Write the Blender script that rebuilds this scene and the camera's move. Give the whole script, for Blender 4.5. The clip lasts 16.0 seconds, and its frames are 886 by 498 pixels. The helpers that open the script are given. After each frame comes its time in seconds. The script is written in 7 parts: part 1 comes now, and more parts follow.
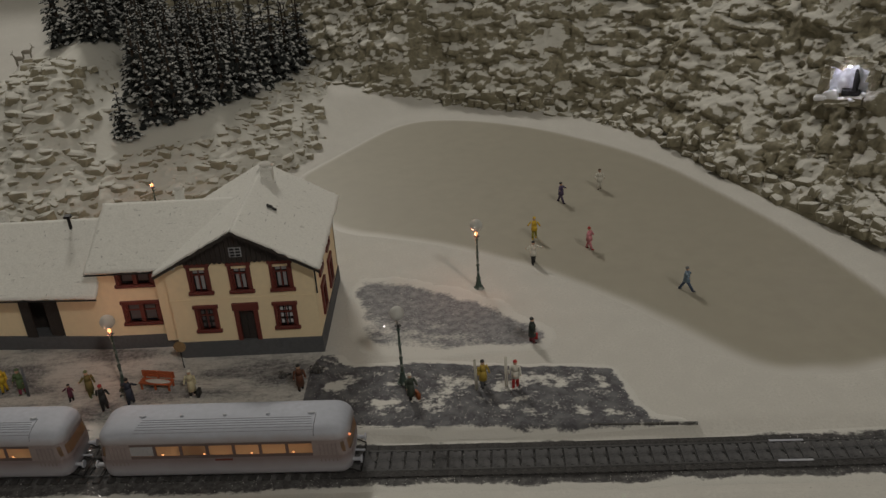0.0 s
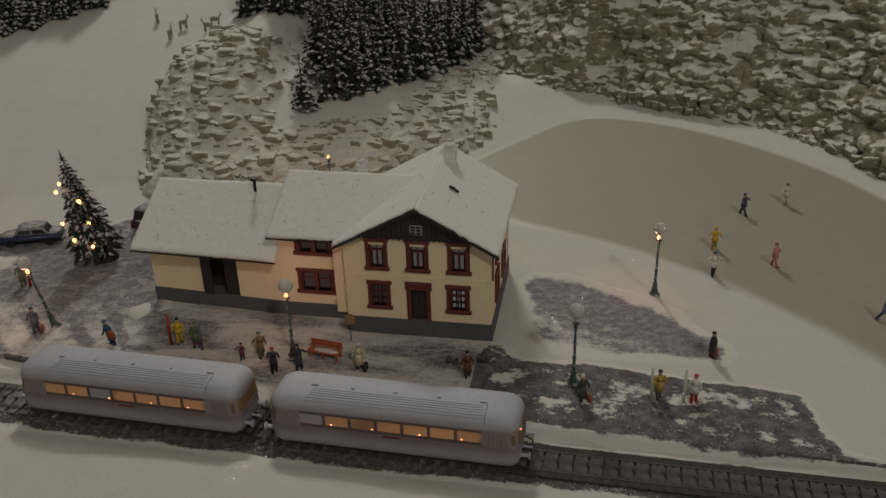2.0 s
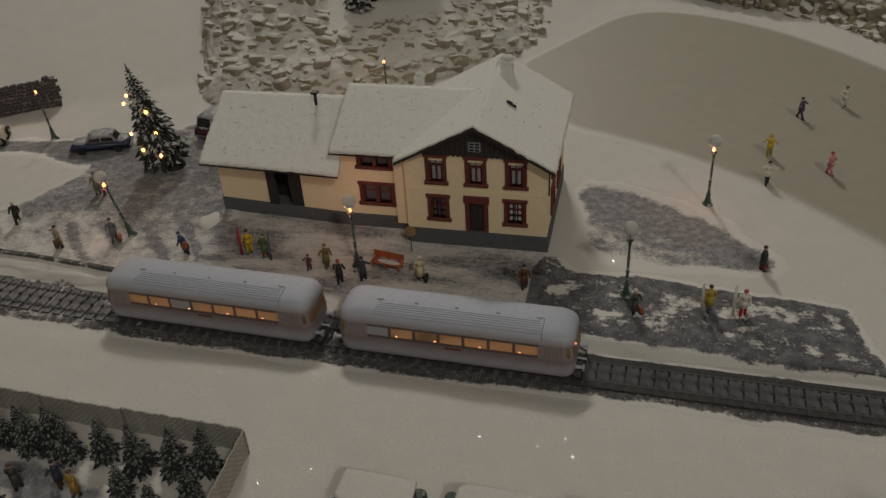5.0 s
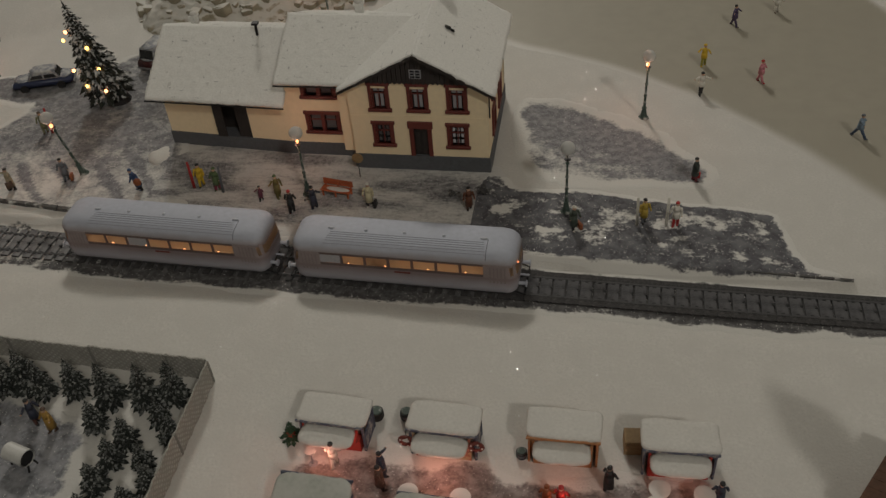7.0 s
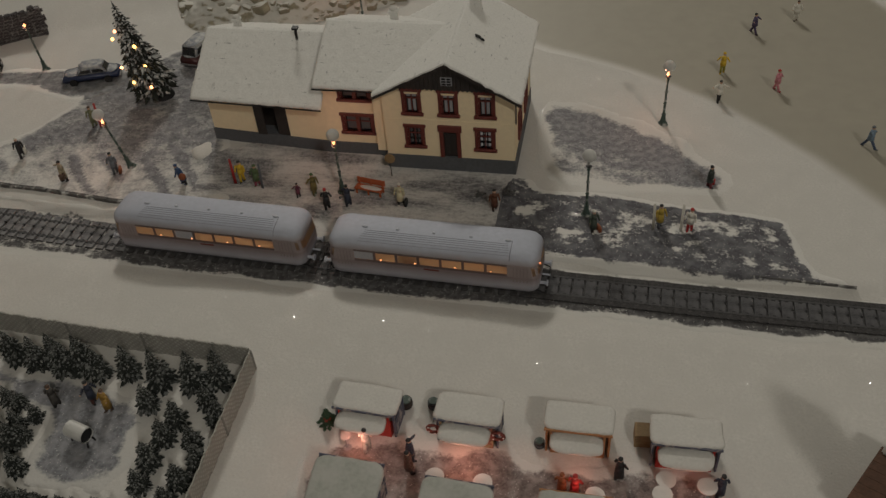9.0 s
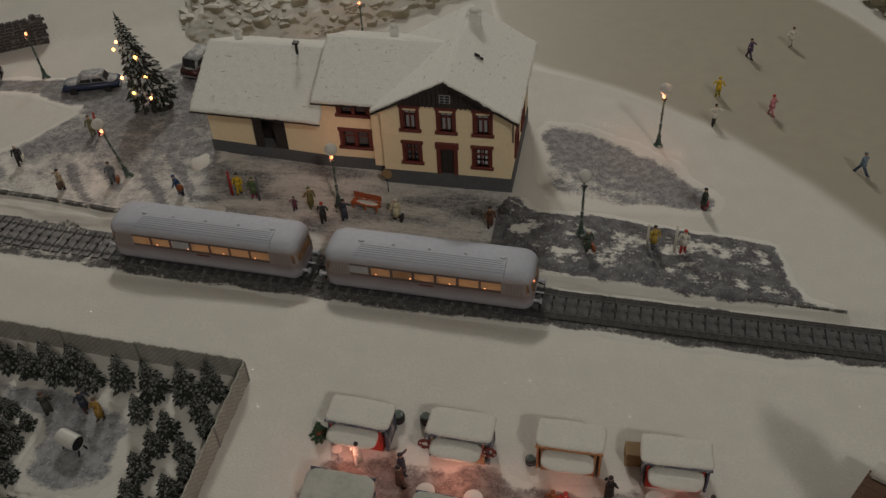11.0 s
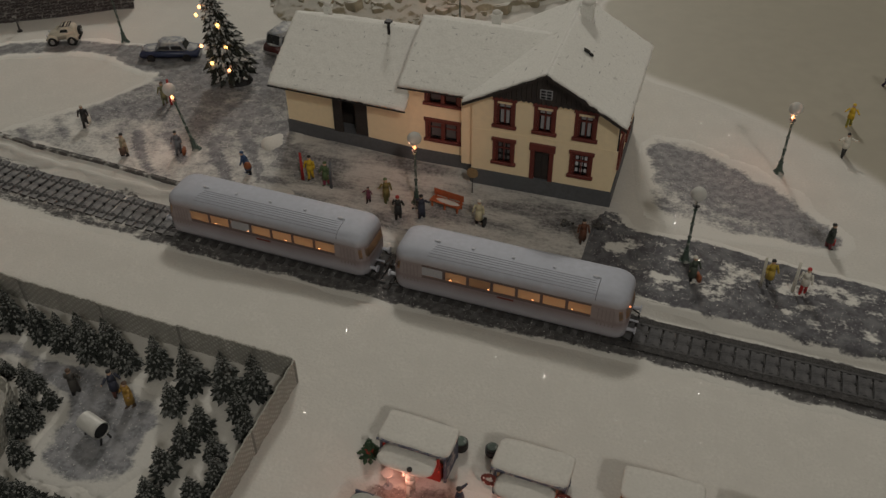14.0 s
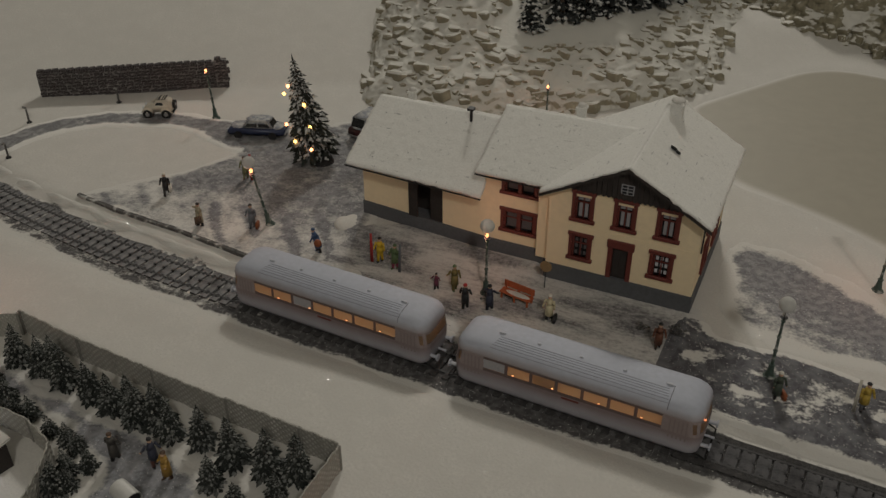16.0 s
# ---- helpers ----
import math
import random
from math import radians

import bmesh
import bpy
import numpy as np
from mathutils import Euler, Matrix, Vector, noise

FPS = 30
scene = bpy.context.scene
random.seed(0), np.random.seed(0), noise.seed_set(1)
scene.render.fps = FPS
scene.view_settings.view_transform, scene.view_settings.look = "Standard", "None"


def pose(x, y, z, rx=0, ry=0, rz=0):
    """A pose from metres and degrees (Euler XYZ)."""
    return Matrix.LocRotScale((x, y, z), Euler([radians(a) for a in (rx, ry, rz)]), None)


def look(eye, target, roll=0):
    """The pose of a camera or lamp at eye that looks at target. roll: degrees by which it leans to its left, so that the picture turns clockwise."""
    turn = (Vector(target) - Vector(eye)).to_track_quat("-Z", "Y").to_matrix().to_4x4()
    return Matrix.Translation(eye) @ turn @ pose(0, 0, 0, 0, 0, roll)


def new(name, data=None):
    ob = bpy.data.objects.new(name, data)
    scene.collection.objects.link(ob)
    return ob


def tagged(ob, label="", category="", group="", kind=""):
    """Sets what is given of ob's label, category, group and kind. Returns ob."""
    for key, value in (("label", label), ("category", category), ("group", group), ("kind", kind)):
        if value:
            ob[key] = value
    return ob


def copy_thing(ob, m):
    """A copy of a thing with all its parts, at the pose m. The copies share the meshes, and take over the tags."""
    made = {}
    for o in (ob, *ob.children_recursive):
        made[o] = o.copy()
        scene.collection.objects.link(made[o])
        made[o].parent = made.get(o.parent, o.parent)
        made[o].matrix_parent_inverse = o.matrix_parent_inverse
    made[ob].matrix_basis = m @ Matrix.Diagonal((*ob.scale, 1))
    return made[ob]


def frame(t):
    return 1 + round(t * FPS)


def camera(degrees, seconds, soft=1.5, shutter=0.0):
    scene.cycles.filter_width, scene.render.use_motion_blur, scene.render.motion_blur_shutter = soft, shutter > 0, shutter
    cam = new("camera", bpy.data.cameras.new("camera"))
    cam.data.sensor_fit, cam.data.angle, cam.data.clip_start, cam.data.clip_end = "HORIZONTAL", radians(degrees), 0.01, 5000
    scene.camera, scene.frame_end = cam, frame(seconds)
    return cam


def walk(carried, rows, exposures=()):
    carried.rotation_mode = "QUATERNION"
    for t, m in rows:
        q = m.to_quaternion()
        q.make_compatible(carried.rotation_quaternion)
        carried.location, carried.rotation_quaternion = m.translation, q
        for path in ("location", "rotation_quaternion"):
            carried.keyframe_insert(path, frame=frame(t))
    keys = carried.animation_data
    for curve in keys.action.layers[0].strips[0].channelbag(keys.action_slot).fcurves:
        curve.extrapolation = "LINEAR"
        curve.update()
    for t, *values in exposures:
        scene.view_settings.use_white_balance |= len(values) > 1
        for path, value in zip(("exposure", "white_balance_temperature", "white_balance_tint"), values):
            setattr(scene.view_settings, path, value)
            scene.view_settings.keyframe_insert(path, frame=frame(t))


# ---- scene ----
# A winter model railway at 1:87. Plan numbers are in prototype metres; S brings them to the model's own metres.
S = 1.0 / 87.0
cam = camera(52.5, 16.0, soft=1.45)
ROWS = [
    (0, (9.106, -45.483, 30.060), (7.635, -1.062, 7.156), -3.70),
    (0.5, (7.724, -44.964, 29.428), (4.089, -0.620, 6.616), -3.11),
    (1, (7.023, -44.872, 29.117), (1.830, -0.650, 6.369), -2.52),
    (1.5, (6.527, -44.566, 29.075), (0.012, -0.523, 6.321), -2.05),
    (2, (5.785, -44.528, 29.137), (-2.590, -0.795, 6.393), -1.72),
    (2.5, (5.341, -44.719, 29.385), (-4.588, -1.387, 6.500), -1.14),
    (3, (5.107, -44.965, 29.363), (-6.177, -2.017, 6.381), -0.75),
    (5.5, (5.275, -44.887, 32.836), (-4.600, -5.966, 3.043), -4.62),
    (6, (5.661, -45.608, 33.202), (-3.656, -7.350, 2.388), -5.23),
    (6.5, (5.999, -45.427, 33.844), (-2.415, -8.788, 0.877), -5.09),
    (7, (6.323, -45.612, 34.423), (-1.570, -8.966, 1.335), -5.02),
    (7.5, (6.296, -45.798, 35.189), (-1.568, -10.172, 0.999), -4.84),
    (8, (6.250, -46.334, 36.604), (-2.544, -10.828, 2.517), -5.11),
    (10.5, (6.367, -47.725, 37.887), (-2.103, -11.718, 4.245), -4.14),
    (11, (6.207, -47.518, 37.830), (-2.301, -11.207, 4.526), -3.25),
    (11.5, (5.625, -47.160, 37.104), (-3.397, -10.401, 4.433), -2.26),
    (12, (5.225, -46.594, 36.087), (-4.606, -10.589, 2.816), -1.49),
    (12.5, (5.086, -46.013, 35.476), (-5.129, -10.728, 1.555), -0.86),
    (13, (4.664, -45.162, 34.853), (-6.052, -9.770, 1.198), -0.61),
    (13.5, (4.370, -44.627, 34.160), (-7.146, -8.675, 1.375), -0.73),
    (14, (4.236, -44.040, 33.242), (-7.938, -7.821, 0.993), -0.70),
    (14.5, (4.217, -43.515, 32.545), (-9.063, -7.112, 0.947), -0.68),
    (15, (4.106, -42.855, 32.115), (-11.156, -6.123, 1.819), -1.12),
    (15.5, (4.311, -42.714, 31.713), (-13.789, -5.502, 3.647), -1.76),
    (16, (4.620, -42.638, 31.369), (-13.081, -4.911, 3.739), -0.26),
]
walk(cam, [(t, look([v * S for v in eye], [v * S for v in aim], lean)) for t, eye, aim, lean in ROWS])

# ---- light: two ceiling lamps of the exhibition room ----
world = bpy.data.worlds.new("room_air")
scene.world = world
world.use_nodes = True
world.node_tree.nodes["Background"].inputs[0].default_value = (0.75, 0.80, 0.90, 1)
world.node_tree.nodes["Background"].inputs[1].default_value = 0.05
scene.view_settings.exposure = 0.0


def area_lamp(name, eye, aim, sx, sy, watts, colour):
    d = bpy.data.lights.new(name, "AREA")
    d.shape, d.size, d.size_y, d.energy, d.color = "RECTANGLE", sx, sy, watts, colour
    ob = new(name, d)
    ob.matrix_world = look(eye, aim)
    return tagged(ob, "white fluorescent ceiling lamp over the layout", "ceiling lamp")


area_lamp("ceiling_lamp", (-0.79, 2.36, 1.98), (-0.02, -0.1, 0), 0.38, 0.22, 24.2, (1.0, 0.945, 0.845))
area_lamp("ceiling_lamp", (1.15, -1.95, 2.05), (0.0, 0.4, 0), 0.26, 0.2, 13.6, (1.0, 0.945, 0.845))


# ---- small helpers ----
def part(name, bm, material, parent=None, label="", smooth=False, plan=False):
    """Links a bmesh, drawn in prototype metres, as one mesh object under its thing. plan: it is drawn in places of the plan, not of the thing."""
    if plan and parent:
        bmesh.ops.transform(bm, matrix=Matrix.Scale(1 / S, 4) @ parent.matrix_basis.inverted() @ Matrix.Scale(S, 4), verts=bm.verts)
    bmesh.ops.scale(bm, vec=(S, S, S), verts=bm.verts)
    me = bpy.data.meshes.new(name)
    bm.to_mesh(me)
    bm.free()
    if smooth:
        me.polygons.foreach_set("use_smooth", [True] * len(me.polygons))
    for m in material if isinstance(material, (list, tuple)) else (material,):
        me.materials.append(m)
    ob = new(name, me)
    ob.parent = parent
    if label:
        ob["label"] = label
    return ob


def thing(name, label, category, x=0.0, y=0.0, z=0.0, turn=0.0, group="", kind=""):
    ob = new(name)
    ob.empty_display_size = 0.005
    ob.matrix_basis = pose(x * S, y * S, z * S, 0, 0, turn)
    return tagged(ob, label, category, group, kind)


def at(x, y, z=0.0, rx=0, ry=0, rz=0):
    return pose(x, y, z, rx, ry, rz)


def box(bm, x0, x1, y0, y1, z0, z1, m=None, bevel=0.0):
    vs = [bm.verts.new((x, y, z)) for z in (z0, z1) for y in (y0, y1) for x in (x0, x1)]
    fs = [bm.faces.new([vs[i] for i in f]) for f in ((0, 2, 3, 1), (4, 5, 7, 6), (0, 1, 5, 4), (2, 6, 7, 3), (0, 4, 6, 2), (1, 3, 7, 5))]
    if bevel:
        es = list({e for f in fs for e in f.edges})
        r = bmesh.ops.bevel(bm, geom=es, offset=bevel, segments=1, affect="EDGES")
        vs = list({v for f in r["faces"] for v in f.verts} | {v for v in vs if v.is_valid})
    if m is not None:
        bmesh.ops.transform(bm, matrix=m, verts=[v for v in vs if v.is_valid])
    return bm


def cone(bm, m, r0, r1, z0, z1, n=12, caps=True):
    a = [bm.verts.new(m @ Vector((r0 * math.cos(6.28319 * i / n), r0 * math.sin(6.28319 * i / n), z0))) for i in range(n)]
    b = [bm.verts.new(m @ Vector((r1 * math.cos(6.28319 * i / n), r1 * math.sin(6.28319 * i / n), z1))) for i in range(n)]
    for i in range(n):
        bm.faces.new((a[i], a[(i + 1) % n], b[(i + 1) % n], b[i]))
    if caps:
        bm.faces.new(a[::-1])
        bm.faces.new(b)
    return bm


def ball(bm, m, rx, ry, rz, n=10, k=6):
    bmesh.ops.create_uvsphere(bm, u_segments=n, v_segments=k, radius=1.0, matrix=m @ Matrix.Diagonal((rx, ry, rz, 1)))
    return bm


def limb(bm, p, q, r0, r1, n=7):
    p, q = Vector(p), Vector(q)
    m = Matrix.Translation(p) @ (q - p).to_track_quat("Z", "Y").to_matrix().to_4x4()
    return cone(bm, m, r0, r1, 0, (q - p).length, n)


def prism(bm, pts, y0, y1):
    """A closed outline in x, z drawn out from y0 to y1."""
    a = [bm.verts.new((x, y0, z)) for x, z in pts]
    b = [bm.verts.new((x, y1, z)) for x, z in pts]
    n = len(pts)
    bm.faces.new(a)
    bm.faces.new(b[::-1])
    for i in range(n):
        bm.faces.new((a[i], b[i], b[(i + 1) % n], a[(i + 1) % n]))
    return bm


def slab(bm, corners, t):
    """A flat piece with the given four upper corners and thickness t downwards."""
    a = [bm.verts.new(c) for c in corners]
    b = [bm.verts.new((c[0], c[1], c[2] - t)) for c in corners]
    n = len(corners)
    bm.faces.new(a)
    bm.faces.new(b[::-1])
    for i in range(n):
        bm.faces.new((a[i], b[i], b[(i + 1) % n], a[(i + 1) % n]))
    return bm


# ---- materials ----
def mat(name, base, rough=0.8, metal=0.0, vary=0.12, grain=1.2, bump=0.15, second=None, spots=0.5, soft=0.12, emit=None, power=0.0):
    """A surface: two scales of noise vary the base colour, a second colour may show in patches. Grain is in cycles per prototype metre."""
    m = bpy.data.materials.new(name)
    m.use_nodes = True
    nt = m.node_tree
    b = nt.nodes["Principled BSDF"]
    b.inputs["Roughness"].default_value = rough
    b.inputs["Metallic"].default_value = metal
    co = nt.nodes.new("ShaderNodeTexCoord")

    def noisy(scale, detail):
        n = nt.nodes.new("ShaderNodeTexNoise")
        n.inputs["Scale"].default_value = scale / S
        n.inputs["Detail"].default_value = detail
        nt.links.new(co.outputs["Object"], n.inputs["Vector"])
        return n

    def ramp(src, p0, c0, p1, c1):
        r = nt.nodes.new("ShaderNodeValToRGB")
        r.color_ramp.elements[0].position, r.color_ramp.elements[0].color = p0, (*c0, 1)
        r.color_ramp.elements[1].position, r.color_ramp.elements[1].color = p1, (*c1, 1)
        nt.links.new(src, r.inputs[0])
        return r.outputs[0]

    big, small = noisy(grain * 0.25, 3), noisy(grain * 2.5, 5)
    lo = [c * (1 - vary) for c in base]
    hi = [min(1.0, c * (1 + vary)) for c in base]
    col = ramp(small.outputs["Fac"], 0.3, lo, 0.7, hi)
    if second:
        mask = ramp(noisy(grain * 0.6, 6).outputs["Fac"], max(0.0, spots - soft), (0, 0, 0), min(1.0, spots + soft), (1, 1, 1))
    else:
        second = [c * (1 - 0.7 * vary) for c in base]
        mask = ramp(big.outputs["Fac"], 0.35, (0, 0, 0), 0.75, (1, 1, 1))
    mix = nt.nodes.new("ShaderNodeMix")
    mix.data_type = "RGBA"
    nt.links.new(mask, mix.inputs["Factor"])
    nt.links.new(col, mix.inputs["A"])
    mix.inputs["B"].default_value = (*second, 1)
    nt.links.new(mix.outputs["Result"], b.inputs["Base Color"])
    if bump:
        bp = nt.nodes.new("ShaderNodeBump")
        bp.inputs["Strength"].default_value = bump
        bp.inputs["Distance"].default_value = 0.06 * S
        nt.links.new(small.outputs["Fac"], bp.inputs["Height"])
        nt.links.new(bp.outputs["Normal"], b.inputs["Normal"])
    if emit:
        b.inputs["Emission Color"].default_value = (*emit, 1)
        b.inputs["Emission Strength"].default_value = power
    return m


def rock_mat(name, rock, dark, snow, level, soft, grain=1.0, weight=0.7, patch=0.9, block=0.0, upward=1.0):
    """Rock with snow lying on what faces up; block: how far the snow differs from stone to stone."""
    m = mat(name, rock, 0.9, 0, 0.3, grain, 0.8, dark, 0.52, 0.15)
    nt = m.node_tree
    b = nt.nodes["Principled BSDF"]
    src = b.inputs["Base Color"].links[0].from_socket
    geo = nt.nodes.new("ShaderNodeNewGeometry")
    sep = nt.nodes.new("ShaderNodeSeparateXYZ")
    nt.links.new(geo.outputs["Normal"], sep.inputs[0])
    co = nt.nodes.new("ShaderNodeTexCoord")
    n = nt.nodes.new("ShaderNodeTexNoise")
    n.inputs["Scale"].default_value = patch / S
    n.inputs["Detail"].default_value = 6
    nt.links.new(co.outputs["Object"], n.inputs["Vector"])
    add = nt.nodes.new("ShaderNodeMath")
    add.operation = "MULTIPLY_ADD"
    nt.links.new(n.outputs["Fac"], add.inputs[0])
    add.inputs[1].default_value = weight
    lies = nt.nodes.new("ShaderNodeMath")
    lies.operation = "MULTIPLY"
    lies.inputs[1].default_value = upward
    nt.links.new(sep.outputs["Z"], lies.inputs[0])
    nt.links.new(lies.outputs[0], add.inputs[2])
    total = add.outputs[0]
    for scale in (0.42, 0.95) if block else ():
        warp = nt.nodes.new("ShaderNodeMix")
        warp.data_type = "RGBA"
        warp.blend_type = "LINEAR_LIGHT"
        warp.inputs["Factor"].default_value = 0.25 * S / scale
        nt.links.new(co.outputs["Object"], warp.inputs["A"])
        nt.links.new(n.outputs["Color"], warp.inputs["B"])
        vo = nt.nodes.new("ShaderNodeTexVoronoi")
        vo.distance = "CHEBYCHEV"
        vo.inputs["Scale"].default_value = scale / S
        nt.links.new(warp.outputs["Result"], vo.inputs["Vector"])
        one = nt.nodes.new("ShaderNodeSeparateColor")
        nt.links.new(vo.outputs["Color"], one.inputs[0])
        more = nt.nodes.new("ShaderNodeMath")
        more.operation = "MULTIPLY_ADD"
        nt.links.new(one.outputs[0], more.inputs[0])
        more.inputs[1].default_value = block
        nt.links.new(total, more.inputs[2])
        total = more.outputs[0]
    r = nt.nodes.new("ShaderNodeValToRGB")
    r.color_ramp.elements[0].position, r.color_ramp.elements[1].position = max(0, (level - soft) / 2), (level + soft) / 2
    half = nt.nodes.new("ShaderNodeMath")
    half.operation = "MULTIPLY"
    half.inputs[1].default_value = 0.5
    nt.links.new(total, half.inputs[0])
    nt.links.new(half.outputs[0], r.inputs[0])
    mix = nt.nodes.new("ShaderNodeMix")
    mix.data_type = "RGBA"
    nt.links.new(r.outputs[0], mix.inputs["Factor"])
    nt.links.new(src, mix.inputs["A"])
    mix.inputs["B"].default_value = (*snow, 1)
    nt.links.new(mix.outputs["Result"], b.inputs["Base Color"])
    return m


SNOW = mat("snow", (0.608, 0.593, 0.560), 0.8, 0, 0.07, 2.8, 0.35)
ROOF_SNOW = mat("roof_snow", (0.74, 0.735, 0.705), 0.8, 0, 0.06, 3.2, 0.3, (0.56, 0.555, 0.53), 0.70, 0.04)
# tile rows that show through the roof snow as short dashes
nt = ROOF_SNOW.node_tree
b_ = nt.nodes["Principled BSDF"]
for squeeze in ((0.9, 6.0, 6.0), (6.0, 0.9, 6.0)):
    src = b_.inputs["Base Color"].links[0].from_socket
    co = nt.nodes.new("ShaderNodeTexCoord")
    mp = nt.nodes.new("ShaderNodeMapping")
    mp.inputs["Scale"].default_value = squeeze
    n_ = nt.nodes.new("ShaderNodeTexNoise")
    n_.inputs["Scale"].default_value = 1.0 / S
    n_.inputs["Detail"].default_value = 5
    n_.inputs["Roughness"].default_value = 0.6
    r_ = nt.nodes.new("ShaderNodeMapRange")
    r_.inputs["From Min"].default_value, r_.inputs["From Max"].default_value = 0.655, 0.73
    mx = nt.nodes.new("ShaderNodeMix")
    mx.data_type = "RGBA"
    nt.links.new(co.outputs["Object"], mp.inputs["Vector"])
    nt.links.new(mp.outputs["Vector"], n_.inputs["Vector"])
    nt.links.new(n_.outputs["Fac"], r_.inputs["Value"])
    nt.links.new(r_.outputs["Result"], mx.inputs["Factor"])
    nt.links.new(src, mx.inputs["A"])
    mx.inputs["B"].default_value = (0.27, 0.27, 0.275, 1)
    nt.links.new(mx.outputs["Result"], b_.inputs["Base Color"])
ICE = mat("ice", (0.365, 0.34, 0.28), 0.48, 0, 0.05, 0.3, 0.02)
nt = ICE.node_tree
b_ = nt.nodes["Principled BSDF"]
drifted = nt.nodes.new("ShaderNodeAttribute")
drifted.attribute_name = "snow"
mx = nt.nodes.new("ShaderNodeMix")
mx.data_type = "RGBA"
nt.links.new(drifted.outputs["Fac"], mx.inputs["Factor"])
nt.links.new(b_.inputs["Base Color"].links[0].from_socket, mx.inputs["A"])
mx.inputs["B"].default_value = (0.615, 0.60, 0.57, 1)
nt.links.new(mx.outputs["Result"], b_.inputs["Base Color"])
CLIFF = rock_mat("snowy_rock", (0.30, 0.275, 0.20), (0.19, 0.172, 0.118), (0.645, 0.635, 0.59), 1.45, 0.07, weight=1.1, patch=0.8, block=0.42, upward=0.75)
MOUND = rock_mat("snowy_ochre_rock", (0.385, 0.352, 0.262), (0.235, 0.212, 0.155), (0.63, 0.62, 0.578), 0.99, 0.09, weight=0.9, patch=1.3)
BALLAST = mat("ballast", (0.055, 0.053, 0.054), 0.9, 0, 0.45, 3.5, 1.0)
SLEEPER = mat("sleeper", (0.062, 0.062, 0.067), 0.85, 0, 0.3, 3.0, 0.5, (0.098, 0.098, 0.104), 0.52, 0.12)
DUSTED = mat("dusted_sleeper", (0.135, 0.135, 0.142), 0.85, 0, 0.3, 3.0, 0.5, (0.23, 0.228, 0.232), 0.52, 0.12)
RAIL = mat("rail", (0.062, 0.062, 0.065), 0.75, 0.0, 0.2, 3.0, 0.1)
WALL = mat("cream_plaster", (0.87, 0.725, 0.49), 0.8, 0, 0.05, 1.2, 0.1)
PLINTH = mat("grey_plinth", (0.10, 0.105, 0.115), 0.8, 0, 0.15, 2.0, 0.3)
MAROON = mat("maroon_frame", (0.14, 0.030, 0.023), 0.55, 0, 0.12, 3.0, 0.1)
# colour of the dark boards, and of the shade inside the station
DARKWOOD_AND_SHADE = mat("dark_boards_and_shade", (0.030, 0.024, 0.022), 0.7, 0, 0.3, 4.0, 0.3)
SILVER = mat("frosted_silver", (0.41, 0.43, 0.50), 0.68, 0.15, 0.07, 1.2, 0.06, (0.55, 0.56, 0.60), 0.55, 0.2)
DARK = mat("black_metal", (0.02, 0.02, 0.022), 0.5, 0.4, 0.2, 3.0, 0.1)
GLASSDARK = mat("dark_glass", (0.015, 0.016, 0.018), 0.12, 0, 0.1, 1.0, 0.0)
GREENPOST = mat("green_iron", (0.055, 0.085, 0.072), 0.6, 0.1, 0.2, 3.0, 0.3, (0.46, 0.47, 0.45), 0.585, 0.06)
GLOBE = mat("frosted_globe", (0.72, 0.72, 0.70), 0.35, 0, 0.08, 2.0, 0.1)
GLOBE.node_tree.nodes["Principled BSDF"].inputs["Transmission Weight"].default_value = 0.4
GLOBE.node_tree.nodes["Principled BSDF"].inputs["IOR"].default_value = 1.1
BULB = mat("lit_bulb", (1.0, 0.6, 0.3), 0.4, 0, 0, 1.0, 0, None, 0.5, 0.1, (1.0, 0.36, 0.13), 2.6)
DEADBULB = mat("unlit_bulb", (0.5, 0.48, 0.45), 0.3, 0, 0, 1.0, 0)
BENCHRED = mat("orange_red_paint", (0.42, 0.105, 0.04), 0.55, 0, 0.12, 3.0, 0.1)
CURTAIN = mat("white_curtain", (0.33, 0.33, 0.35), 0.8, 0, 0.08, 4.0, 0.2)
BARWHITE = mat("white_glazing_bar", (0.55, 0.56, 0.60), 0.6, 0, 0.05, 2.0, 0)
FLOORWARM = mat("car_seats", (0.42, 0.20, 0.085), 0.7, 0, 0.2, 3.0, 0.2)
INSIDE = mat("car_lining", (0.70, 0.50, 0.30), 0.7, 0, 0.05, 2.0, 0)
GAPGREY = mat("slat_grey", (0.10, 0.095, 0.10), 0.7, 0, 0.1, 2.0, 0)


